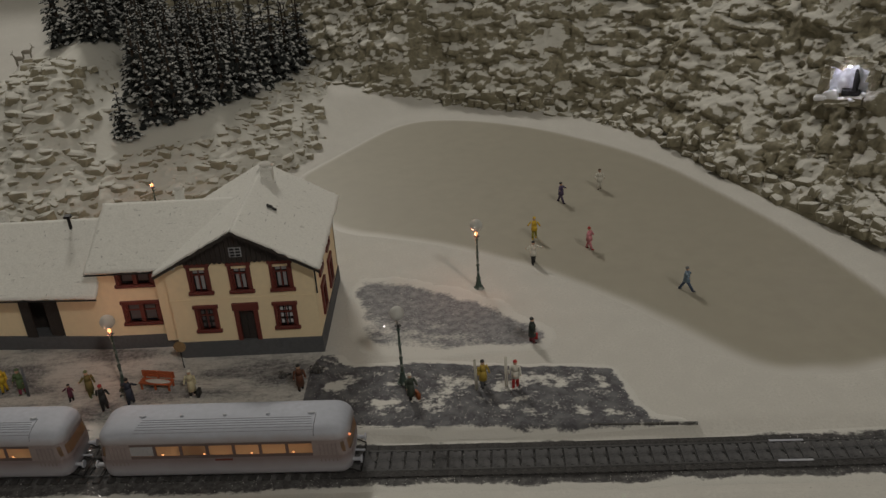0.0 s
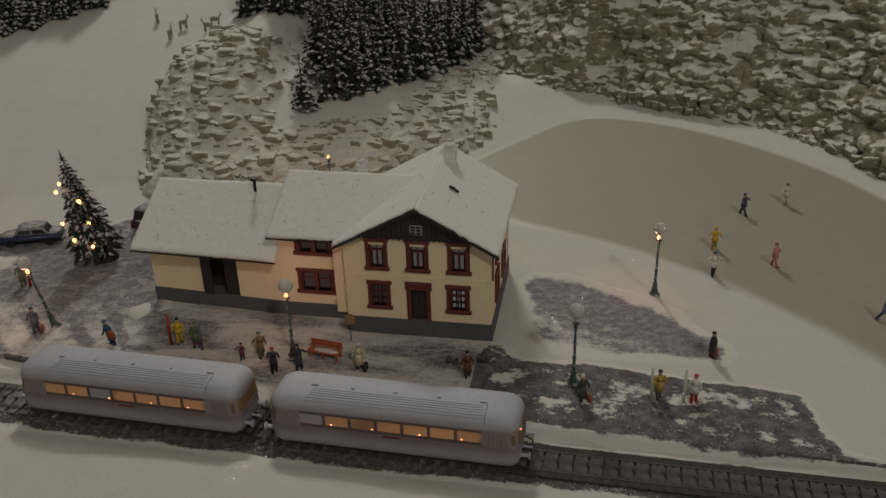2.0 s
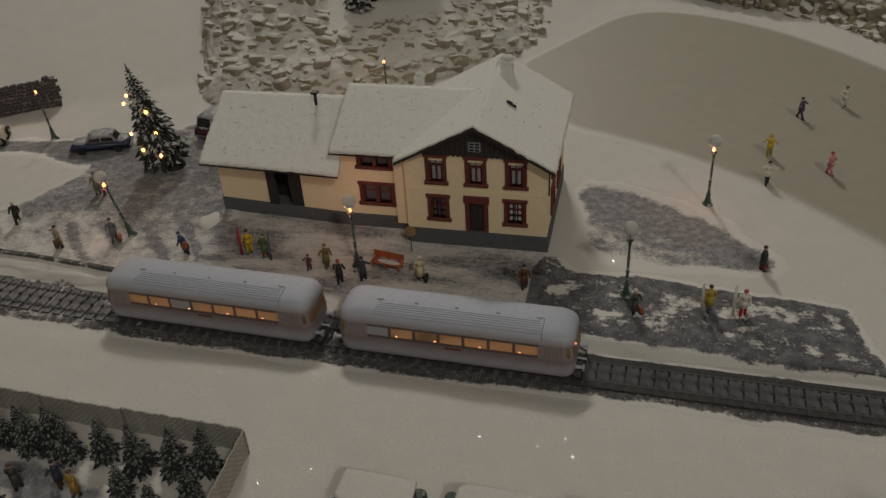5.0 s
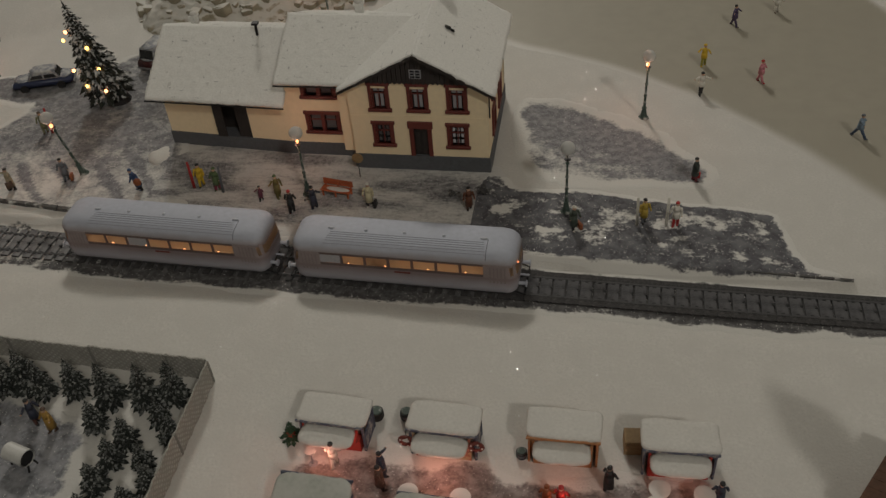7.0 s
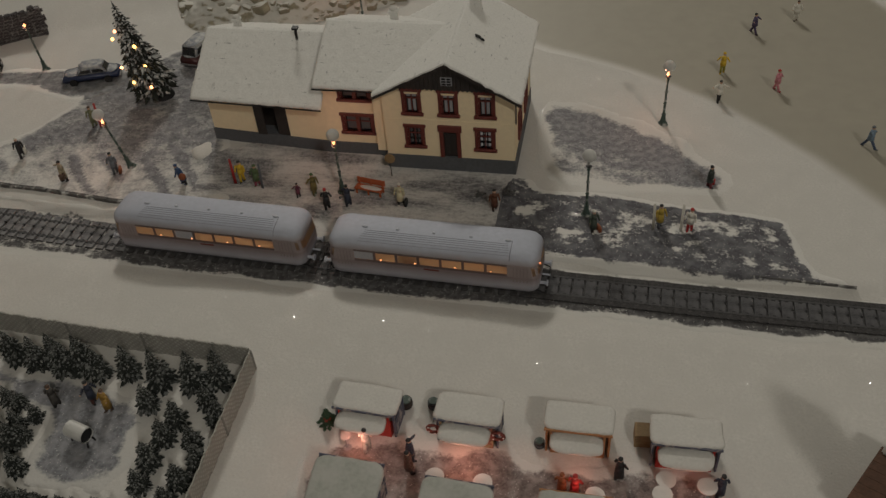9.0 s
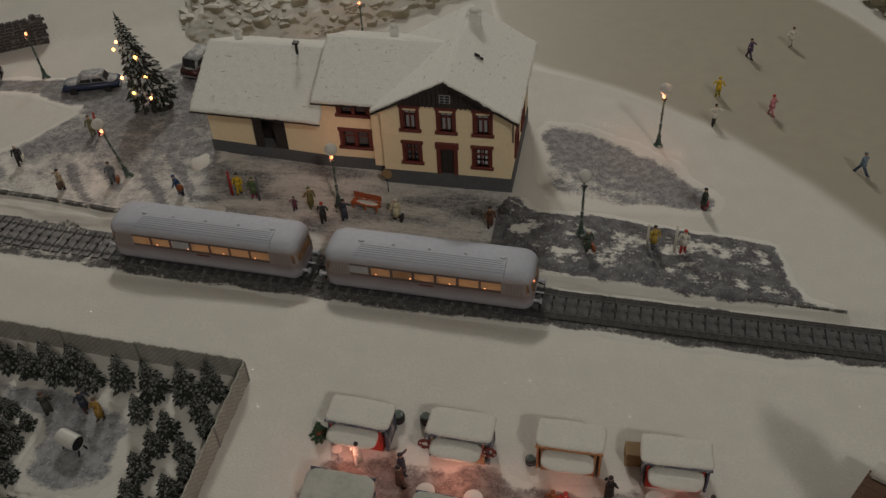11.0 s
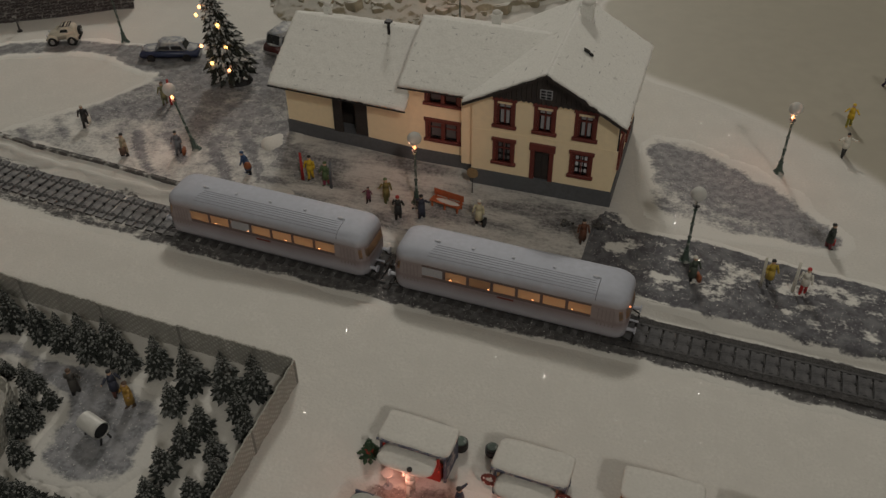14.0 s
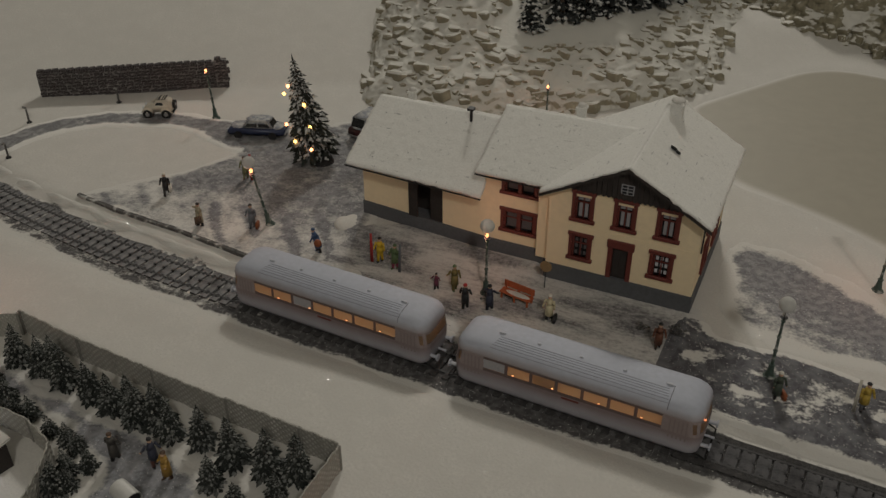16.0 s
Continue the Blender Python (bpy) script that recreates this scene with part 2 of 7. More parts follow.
def swept_mat(name, bare, bare2, snow, grain, bias=0.0, stretch=1.6, width=0.28):
    """Trodden ground: the bare surface shows where little snow is left; the attribute says how much snow lies."""
    m = mat(name, bare, 0.85, 0, 0.35, grain, 0.6, bare2, 0.55, 0.12)
    nt = m.node_tree
    b = nt.nodes["Principled BSDF"]
    src = b.inputs["Base Color"].links[0].from_socket
    at_ = nt.nodes.new("ShaderNodeAttribute")
    at_.attribute_name = "snow"
    co = nt.nodes.new("ShaderNodeTexCoord")
    total = at_.outputs["Fac"]
    for scale, detail, weight, along in ((0.30, 10, 1.5, stretch), (1.3, 8, 1.2, stretch), (5.5, 4, 0.8, 1.0)):
        mp = nt.nodes.new("ShaderNodeMapping")
        mp.inputs["Scale"].default_value = (1.0, along, 1.0)
        nt.links.new(co.outputs["Object"], mp.inputs["Vector"])
        n = nt.nodes.new("ShaderNodeTexNoise")
        n.inputs["Scale"].default_value = scale / S
        n.inputs["Detail"].default_value = detail
        n.inputs["Roughness"].default_value = 0.66
        nt.links.new(mp.outputs["Vector"], n.inputs["Vector"])
        a = nt.nodes.new("ShaderNodeMath")
        a.operation = "MULTIPLY_ADD"
        nt.links.new(n.outputs["Fac"], a.inputs[0])
        a.inputs[1].default_value = weight
        nt.links.new(total, a.inputs[2])
        total = a.outputs[0]
    r = nt.nodes.new("ShaderNodeMapRange")
    r.inputs["From Min"].default_value = 1.82 - width / 2 - bias
    r.inputs["From Max"].default_value = 1.82 + width / 2 - bias
    nt.links.new(total, r.inputs["Value"])
    mix = nt.nodes.new("ShaderNodeMix")
    mix.data_type = "RGBA"
    nt.links.new(r.outputs["Result"], mix.inputs["Factor"])
    nt.links.new(src, mix.inputs["A"])
    mix.inputs["B"].default_value = (*snow, 1)
    nt.links.new(mix.outputs["Result"], b.inputs["Base Color"])
    return m


PLATFORM = swept_mat("trodden_platform", (0.155, 0.153, 0.162), (0.25, 0.246, 0.25), (0.58, 0.57, 0.55), 2.2, -0.02, 3.4, 0.75)
PLATFORM_END = swept_mat("bare_platform", (0.088, 0.088, 0.10), (0.165, 0.165, 0.178), (0.66, 0.65, 0.62), 2.2, -0.03, 1.6, 0.26)
GOODSYARD = swept_mat("rutted_yard", (0.165, 0.165, 0.178), (0.27, 0.27, 0.28), (0.64, 0.63, 0.60), 2.6, -0.03, 1.15, 0.6)
ROADTOP = swept_mat("swept_road_top", (0.17, 0.17, 0.18), (0.30, 0.30, 0.30), (0.72, 0.71, 0.68), 3.0, -0.10, 1.2, 0.4)
YARD = swept_mat("gritty_yard", (0.19, 0.19, 0.205), (0.31, 0.31, 0.32), (0.66, 0.65, 0.62), 3.6, -0.16, 1.2, 0.4)
LOTPATH = swept_mat("trodden_path", (0.19, 0.195, 0.212), (0.31, 0.312, 0.33), (0.56, 0.55, 0.525), 2.2, 0.05, 1.6, 0.5)
MARKET = swept_mat("trodden_market", (0.20, 0.175, 0.17), (0.36, 0.33, 0.315), (0.64, 0.62, 0.59), 3.2, -0.1, 1.2, 0.4)
BEDMAT = swept_mat("ballast_bed", (0.06, 0.058, 0.06), (0.13, 0.128, 0.13), (0.62, 0.61, 0.58), 4.0, -0.1, 1.6, 0.3)


def blend_mat(name, low, high, z0, z1, rough, metal):
    """Two colours, one passing into the other up the side."""
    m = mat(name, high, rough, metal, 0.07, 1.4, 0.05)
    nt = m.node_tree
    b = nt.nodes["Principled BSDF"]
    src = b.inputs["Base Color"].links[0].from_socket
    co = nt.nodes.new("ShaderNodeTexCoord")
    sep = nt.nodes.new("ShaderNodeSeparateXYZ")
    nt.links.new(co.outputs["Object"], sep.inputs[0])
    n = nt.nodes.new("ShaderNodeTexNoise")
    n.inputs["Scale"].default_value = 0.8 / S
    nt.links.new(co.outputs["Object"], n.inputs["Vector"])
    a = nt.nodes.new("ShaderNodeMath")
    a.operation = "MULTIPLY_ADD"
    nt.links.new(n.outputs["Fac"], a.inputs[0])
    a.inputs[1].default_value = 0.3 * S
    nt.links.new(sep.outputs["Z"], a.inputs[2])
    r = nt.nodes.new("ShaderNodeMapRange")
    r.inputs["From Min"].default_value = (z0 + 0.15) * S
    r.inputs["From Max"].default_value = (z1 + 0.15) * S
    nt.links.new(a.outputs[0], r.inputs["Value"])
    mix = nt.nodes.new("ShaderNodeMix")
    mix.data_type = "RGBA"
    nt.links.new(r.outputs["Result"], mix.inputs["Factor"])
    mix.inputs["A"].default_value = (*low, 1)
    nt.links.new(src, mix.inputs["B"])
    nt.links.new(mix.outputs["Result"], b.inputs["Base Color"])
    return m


# roof darker towards its lower edge, sides darker towards the windows
ROOFBLEND = blend_mat("frosted_silver_roof", (0.31, 0.285, 0.295), (0.43, 0.455, 0.53), 1.93, 2.33, 0.66, 0.12)
SIDEBLEND = blend_mat("frosted_side", (0.42, 0.415, 0.465), (0.235, 0.19, 0.195), 0.2, 0.85, 0.6, 0.1)
ENDBAND = mat("frosted_end_panel", (0.27, 0.225, 0.225), 0.55, 0.1, 0.1, 1.5, 0.06)
PILLAR = mat("dark_red_pillar", (0.13, 0.095, 0.092), 0.55, 0.1, 0.15, 1.5, 0.06)
# tinted plastic window insert that glows when the car's lamps shine through it
INSERT = bpy.data.materials.new("amber_window_insert")
INSERT.use_nodes = True
nt = INSERT.node_tree
tl = nt.nodes.new("ShaderNodeBsdfTranslucent")
tl.inputs["Color"].default_value = (0.63, 0.49, 0.35, 1)
ms = nt.nodes.new("ShaderNodeMixShader")
ms.inputs[0].default_value = 0.6
nt.nodes["Principled BSDF"].inputs["Base Color"].default_value = (0.25, 0.18, 0.13, 1)
nt.nodes["Principled BSDF"].inputs["Roughness"].default_value = 0.35
nt.links.new(nt.nodes["Principled BSDF"].outputs[0], ms.inputs[1])
nt.links.new(tl.outputs[0], ms.inputs[2])
nt.links.new(ms.outputs[0], nt.nodes["Material Output"].inputs[0])

# ---- the room round the layout ----
ROOMWALL = mat("painted_room_wall", (0.69, 0.68, 0.65), 0.9, 0, 0.04, 0.02, 0.0)


def room_panel(name, x0, x1, y0, y1, z0, z1, label):
    bm = bmesh.new()
    box(bm, x0 / S, x1 / S, y0 / S, y1 / S, z0 / S, z1 / S)
    tagged(part(name, bm, ROOMWALL), label, name.split("_")[0], kind="structure")


room_panel("floor", -3, 3, -3, 3, -1.0, -0.9, "plain floor of the exhibition room")
room_panel("ceiling", -3, 3, -3, 3, 2.3, 2.4, "plain ceiling of the exhibition room")
room_panel("wall_north", -3, 3, 2.9, 3.0, -0.9, 2.3, "plain painted wall of the exhibition room")
room_panel("wall_south", -3, 3, -3.0, -2.9, -0.9, 2.3, "plain painted wall of the exhibition room")
room_panel("wall_east", 2.9, 3.0, -2.9, 2.9, -0.9, 2.3, "plain painted wall of the exhibition room")
room_panel("wall_west", -3.0, -2.9, -2.9, 2.9, -0.9, 2.3, "plain painted wall of the exhibition room")

# ---- terrain ----
def smooth(a, b, v):
    u = np.clip((v - a) / (b - a), 0, 1)
    return u * u * (3 - 2 * u)


POND = [(-1.0, 16.9), (-3.2, 21.5), (-5.3, 27.6), (-5.2, 28.7), (-3.4, 31.6), (-1.9, 33.9), (0.2, 37.2), (2.0, 39.8), (4.6, 41.5), (8, 41.4), (12, 40.0), (16.3, 37.5), (19.9, 34.3), (23.4, 30.7), (26.3, 26.6),
        (28.5, 22.0), (32.3, 13.6), (34.9, 4.5), (36.2, -1.5), (32.1, -3.6), (29.2, -4.0), (26.2, -4.0), (24.2, -2.2), (21.6, 1.2), (18.8, 4.9), (13.75, 9.7), (7.84, 13.7), (3.5, 15.6)]
CLIFF_FOOT = [(-78, 20), (-70, 29), (-65.5, 38), (-62, 48), (-55, 58), (-30, 64), (-14, 57), (-5.3, 50.0), (1.3, 47.3), (8.0, 45.6), (16.1, 41.6), (22.6, 37.6), (24.3, 34.6), (27.7, 30.0), (29.9, 24.8), (31.9, 19.8), (33.9, 15.8), (36.5, 11.2), (40, 7), (48, 0), (58, -8)]
MOUND_FOOT = [(-30.5, 17.0), (-24, 18.0), (-16.5, 21.0), (-10, 26), (-5.6, 31.5), (-5.0, 38), (-4.6, 45), (-4.4, 52), (-6, 62), (-36, 66), (-38.5, 52), (-36.5, 40), (-34.6, 27), (-32.0, 20.5)]

WOOD = [(-20.2, 32.2), (-18.9, 31.2), (-17.0, 32.4), (-15.2, 34.5), (-13.6, 38.2), (-11.4, 44.1), (-9.7, 50.6), (-8.7, 55), (-8.5, 60), (-33, 62), (-33.5, 47), (-29.5, 42.2), (-27.0, 40.0), (-25.2, 43.6), (-23.6, 45.5), (-22.3, 38.5)]


def round_off(poly, times=2):
    for _ in range(times):
        q = []
        for a, b in zip(poly, poly[1:] + poly[:1]):
            q += [(0.75 * a[0] + 0.25 * b[0], 0.75 * a[1] + 0.25 * b[1]), (0.25 * a[0] + 0.75 * b[0], 0.25 * a[1] + 0.75 * b[1])]
        poly = q
    return poly


def distance(poly, x, y, closed=True):
    """Signed distance to a polygon (inside is positive), or the plain distance to a line."""
    best = np.full(np.shape(x), 1e9)
    inside = np.zeros(np.shape(x), bool)
    pairs = list(zip(poly, poly[1:] + (poly[:1] if closed else [])))
    for (ax, ay), (bx, by) in pairs[: len(poly) if closed else len(poly) - 1]:
        dx, dy = bx - ax, by - ay
        u = np.clip(((x - ax) * dx + (y - ay) * dy) / (dx * dx + dy * dy), 0, 1)
        best = np.minimum(best, np.hypot(x - ax - u * dx, y - ay - u * dy))
        cross = ((ay > y) != (by > y)) & (x < (bx - ax) * (y - ay) / ((by - ay) if by != ay else 1e-9) + ax)
        inside ^= cross
    return np.where(inside, best, -best) if closed else best


def value_noise(x, y, scale, seed):
    rng = np.random.RandomState(seed)
    table = rng.rand(64, 64)
    u, v = x / scale, y / scale
    i, j = np.floor(u).astype(int), np.floor(v).astype(int)
    fu, fv = u - i, v - j
    fu, fv = fu * fu * (3 - 2 * fu), fv * fv * (3 - 2 * fv)
    g = lambda a, b: table[a % 64, b % 64]
    return (g(i, j) * (1 - fu) + g(i + 1, j) * fu) * (1 - fv) + (g(i, j + 1) * (1 - fu) + g(i + 1, j + 1) * fu) * fv


def ground_height(x, y):
    z = (value_noise(x, y, 7.0, 1) - 0.5) * 0.3 + (value_noise(x, y, 2.3, 2) - 0.5) * 0.07
    flat = smooth(-34, -29, x) * smooth(-40, -33, -x) * smooth(9, 3, y) * smooth(-13.5, -9, y)
    z = z * (1 - flat)
    ty = track_y(x)
    z = z - 0.5 * smooth(-3.2, -2.4, y - ty) * smooth(2.1, 1.7, y - ty)
    p = distance(POND_LINE, x, y)
    z = np.where(p > -8, z * smooth(0, 8, -p), z)
    z = z - 0.3 * smooth(-1.3, 0.7, p)
    z = z + 0.30 * np.exp(-(distance([(4.2, 8.5), (8.0, 6.9), (11.4, 4.6)], x, y, False) / 0.75) ** 2)
    # the far shore rises to the foot of the cliff, the left field climbs away from the wall
    z = z + 1.6 * smooth(1, 9, -p) * smooth(20, 40, y) * smooth(-20, -4, x)
    first = np.clip(17 + 0.5 * (x + 40), 2, 22)
    z = z + 0.24 * np.clip(y - first, 0, 60) * smooth(-25, -31, x)
    # snow and grit banked up along the foot of the goods shed
    z = z + 0.42 * smooth(-1.7, 0.4, y) * smooth(9.0, 7.0, y) * smooth(-23.2, -21.6, x) * smooth(-8.4, -9.4, x)
    return z


def mound_height(x, y):
    d = distance(MOUND_LINE, x, y)
    low = 1.3 * smooth(-1.5, 1.9, d) + 3.3 * np.clip(d / 9.5, 0, 1) + 0.33 * np.clip(d - 9.5, 0, 99)
    knoll = 5.2 * smooth(-22.5, -28, x) * smooth(20, 35, y)
    return low + knoll - 0.9 * smooth(0.3, -1.4, d), d


def track_y(x):
    """The track's centre line: straight under the train, bending back a little beyond it."""
    y = -9.28 - 0.033 * (x + 10.0)
    return y + np.where(x < -24, 0.0034 * (x + 24) ** 2, 0.0) + np.where(x > 6, 0.0005 * (x - 6) ** 2, 0.0)


POND_LINE = round_off(POND)
MOUND_LINE = round_off(MOUND_FOOT)


def sheet(name, xs, ys, height, material, label, category, smoothly=True, keep=None):
    gx, gy = np.meshgrid(xs, ys)
    px, py, pz = height(gx, gy)
    n, m = len(xs), len(ys)
    verts = np.stack([px, py, pz], -1).reshape(-1, 3) * S
    idx = np.arange(n * m).reshape(m, n)
    quads = np.stack([idx[:-1, :-1], idx[:-1, 1:], idx[1:, 1:], idx[1:, :-1]], -1).reshape(-1, 4)
    if keep is not None:
        ok = keep(gx, gy).reshape(-1)
        quads = quads[ok[quads].any(1)]
    me = bpy.data.meshes.new(name)
    me.from_pydata(verts.tolist(), [], quads.tolist())
    me.polygons.foreach_set("use_smooth", [smoothly] * len(me.polygons))
    me.materials.append(material)
    return tagged(new(name, me), label, category, kind="structure")


sheet("ground", np.arange(-100, 90, 0.7), np.arange(-60, 95, 0.7), lambda x, y: (x, y, ground_height(x, y)), SNOW, "snow-covered ground of the winter layout with sparkling flakes", "ground")


def mound_surface(x, y):
    z, d = mound_height(x, y)
    band = d + 1.5 * (value_noise(x, y, 4.0, 41) - 0.5)
    rocky = smooth(-1.1, 0.0, d) * (1 - 0.95 * smooth(5.6, 7.2, band) * smooth(-26, -22.5, x) * smooth(-9.0, -11.5, x)) * (1 - smooth(35, 41, y) * smooth(-22, -26, x))
    up, back = 0.0 * x, 0.0 * x
    # broken ledges of two sizes, each a short steep front with a snowy tread behind it
    for tall, wide, size, seed in ((0.52, 1.7, 0.45, 51), (0.34, 1.0, 0.35, 61)):
        phase = z / tall + 2.2 * value_noise(x, y, 2.6, seed) + 0.8 * value_noise(x, y, 0.9, seed + 1)
        row = np.floor(phase)
        f = phase - row
        run = value_noise(x + 0.5 * (value_noise(x, y, 0.8, seed + 4) - 0.5), row * 7.7 + 100, wide * 0.55, seed + 2)
        ledge = smooth(0.40, 0.62, run) * (0.55 + 0.6 * value_noise(x, row * 5.3 + 100, wide, seed + 3))
        step = smooth(0.0, 0.3, f)
        up = up + size * rocky * ledge * (1.25 * tall * (step - f) + 0.1 * step * (1 - f))
        back = back + size * rocky * ledge * 0.35 * step * (1 - f)
    return x, y - back, z + up + 0.07 * (value_noise(x, y, 0.5, 6) - 0.5) * rocky


MOUND_TOP = sheet("rock_mound", np.arange(-44, -3, 0.14), np.arange(15.5, 60, 0.14), mound_surface, MOUND, "ochre rock mound with snow lying on its ledges", "rocks",
      keep=lambda x, y: distance(MOUND_LINE, x, y) > -1.3)


def arc(line, step):
    out = []
    for (ax, ay), (bx, by) in zip(line, line[1:]):
        n = max(1, int(math.hypot(bx - ax, by - ay) / step))
        out += [(ax + (bx - ax) * k / n, ay + (by - ay) * k / n) for k in range(n)]
    return np.array(out + [line[-1]])


def stone_kinds(count, rng):
    """Rough stones about one metre in each direction: chipped boxes with uneven corners."""
    kinds = []
    for k in range(count):
        bm = bmesh.new()
        box(bm, -0.5, 0.5, -0.5, 0.5, -0.5, 0.5)
        for v in bm.verts:
            v.co += Vector((rng.uniform(-0.16, 0.16), rng.uniform(-0.14, 0.14), rng.uniform(-0.18, 0.14)))
        bmesh.ops.bevel(bm, geom=list(bm.edges), offset=rng.uniform(0.10, 0.2), segments=1, affect="EDGES")
        for v in bm.verts:
            v.co += 0.16 * noise.noise_vector(v.co * 2.2 + Vector((k * 5.0, 0, 0))) + 0.05 * noise.noise_vector(v.co * 6.0)
        kinds.append(bm)
    return kinds


def lay_stones(parent, spots, material, rng, most):
    """Stones half sunk in a rock face: the first ones as pieces of their own, the rest joined."""
    kinds = stone_kinds(12, rng)
    meshes = []
    for bm in kinds:
        me = bpy.data.meshes.new("stone")
        bmesh.ops.scale(bm, vec=(S, S, S), verts=bm.verts)
        bm.to_mesh(me)
        me.materials.append(material)
        meshes.append(me)
    V, F = [], []
    for n, (x, y, z, turn, size) in enumerate(sorted(spots, key=lambda q: q[1])):
        m = pose(x * S, y * S, z * S, rng.uniform(-13, 13), rng.uniform(-13, 13), turn) @ Matrix.Diagonal((*size, 1))
        me = meshes[n % 12]
        if n < most:
            o = new("stone", me)
            o.parent = parent
            o.matrix_basis = m
        else:
            i = len(V)
            V += [m @ v.co for v in me.vertices]
            F += [[i + k for k in f.vertices] for f in me.polygons]
    if V:
        me = bpy.data.meshes.new("far_stones")
        me.from_pydata(V, [], F)
        me.materials.append(material)
        o = new("far_stones", me)
        o.parent = parent
        tagged(o, kind="stuff")
    for bm in kinds:
        bm.free()


def mound_stones():
    rng = random.Random(27)
    spots = []
    y = 17.2
    while y < 55:
        x = -40 + rng.uniform(0, 1.2)
        while x < -4:
            w = rng.choice((0.4, 0.55, 0.75, 1.0, 1.4)) * rng.uniform(0.85, 1.2)
            yy = y + rng.uniform(-0.4, 0.4)
            z, d = mound_height(np.array(x), np.array(yy))
            z, d = float(z), float(d)
            bare = float(distance(WOOD, np.array(x), np.array(yy))) > -1.9 + 1.3 * float(smooth(-13, -10, x))
            shelf = bare or (d > 6.4 and -23 < x < -12) or (y > 44 and x < -24)
            if d > -0.4 and not shelf and rng.random() < 0.58:
                sx, sy, sz = mound_surface(np.array([x]), np.array([yy]))
                spots.append((float(sx[0]), float(sy[0]), float(sz[0]) - 0.08, rng.uniform(-24, 24), (w, w * rng.uniform(0.5, 0.8), min(0.8, w * rng.uniform(0.36, 0.62)) + 0.12)))
            x += w * rng.uniform(1.0, 1.6)
        y += rng.uniform(0.5, 0.72)
    lay_stones(MOUND_TOP, spots, MOUND, rng, 300)
    return len(spots)


mound_stones()


def cliff_strip():
    foot = arc(CLIFF_FOOT, 0.15)
    k = np.ones(37) / 37
    for c in (0, 1):
        pad = np.r_[np.full(18, foot[0, c]), foot[:, c], np.full(18, foot[-1, c])]
        foot[:, c] = np.convolve(pad, k, "valid")
    tang = np.gradient(foot, axis=0)
    tang /= np.linalg.norm(tang, axis=1, keepdims=True)
    norm = np.stack([-tang[:, 1], tang[:, 0]], -1)
    u = np.arange(len(foot)) * 0.15
    v = np.arange(-3.0, 27, 0.13)
    uu, vv = np.meshgrid(u, v)
    big = value_noise(uu, vv, 5.0, 23)
    rough = smooth(-0.8, 0.8, vv)
    run = np.where(vv < 0, vv * 0.2, vv * 0.62)
    rise = np.where(vv < 0, vv * 0.8, vv * 0.78)
    # courses of broken blocks: upright faces with ledges between them, in two sizes
    for wide, tall, size, seed in ((1.7, 2.4, 0.5, 71), (0.8, 1.0, 0.4, 81)):
        table = np.random.RandomState(seed).rand(256, 256, 3)
        col = np.floor(uu / wide + 0.5 * value_noise(uu, vv, wide * 1.5, seed + 1) + 0.25 * value_noise(uu, vv, 0.45, seed + 2)).astype(int)
        phi = vv / tall + 3.3 * table[col % 256, 0, 2] + 0.5 * value_noise(uu, vv, 1.6, seed + 3) + 0.2 * value_noise(uu, vv, 0.45, seed + 4) + 20
        row = np.floor(phi).astype(int)
        f = phi - row
        cell = table[col % 256, row % 256]
        k = size * rough * (0.2 + 0.8 * cell[..., 0])
        run = run + 0.62 * tall * k * (smooth(0.45, 0.95, f) - f) - size * rough * 1.5 * (cell[..., 1] - 0.5) * smooth(0.0, 0.15, f)
        rise = rise + 0.78 * tall * k * (np.minimum(f / 0.62, 1.0) - f)
    out = rough * (0.22 * (value_noise(uu, vv, 0.7, 33) - 0.5) + 2.0 * (big - 0.5))
    px = foot[:, 0] + norm[:, 0] * (run - out * 0.85)
    py = foot[:, 1] + norm[:, 1] * (run - out * 0.85)
    pz = 0.5 + ground_height(foot[:, 0], foot[:, 1]) * smooth(-20, -40, foot[:, 0]) + rise + out * 0.3
    return px, py, pz


def build_cliff():
    px, py, pz = cliff_strip()
    m, n = px.shape
    verts = (np.stack([px, py, pz], -1).reshape(-1, 3) * S).tolist()
    idx = np.arange(n * m).reshape(m, n)
    quads = np.stack([idx[:-1, :-1], idx[:-1, 1:], idx[1:, 1:], idx[1:, :-1]], -1).reshape(-1, 4).tolist()
    me = bpy.data.meshes.new("cliff")
    me.from_pydata(verts, [], quads)
    me.polygons.foreach_set("use_smooth", [True] * len(me.polygons))
    me.materials.append(CLIFF)
    rock = tagged(new("cliff", me), "tall brown rock cliff with snow caught on its ledges", "cliff", kind="structure")
    # loose blocks in rough courses along the foot
    rng = random.Random(44)
    spots = []
    for v, tall in ((0.0, 0.75), (0.75, 0.8), (1.5, 0.7)):
        u = rng.uniform(0, 2)
        while u < (n - 2) * 0.15:
            w = rng.uniform(0.6, 1.5)
            vv = v + rng.uniform(-0.25, 0.25)
            i, j = int((u + w / 2) / 0.15), int((vv + 3.0) / 0.13)
            if 0 < i < n - 1 and 0 < j < m and -5 < px[j, i] < 46 and rng.random() < 0.85 - 0.25 * v:
                turn = math.degrees(math.atan2(py[j, i + 1] - py[j, i - 1], px[j, i + 1] - px[j, i - 1]))
                spots.append((px[j, i], py[j, i], pz[j, i], turn + rng.uniform(-16, 16), (w * 0.95, rng.uniform(0.6, 0.95), tall * rng.uniform(0.7, 1.2))))
            u += w * rng.uniform(0.95, 1.3)
    lay_stones(rock, spots, CLIFF, rng, 300)
    return rock


build_cliff()


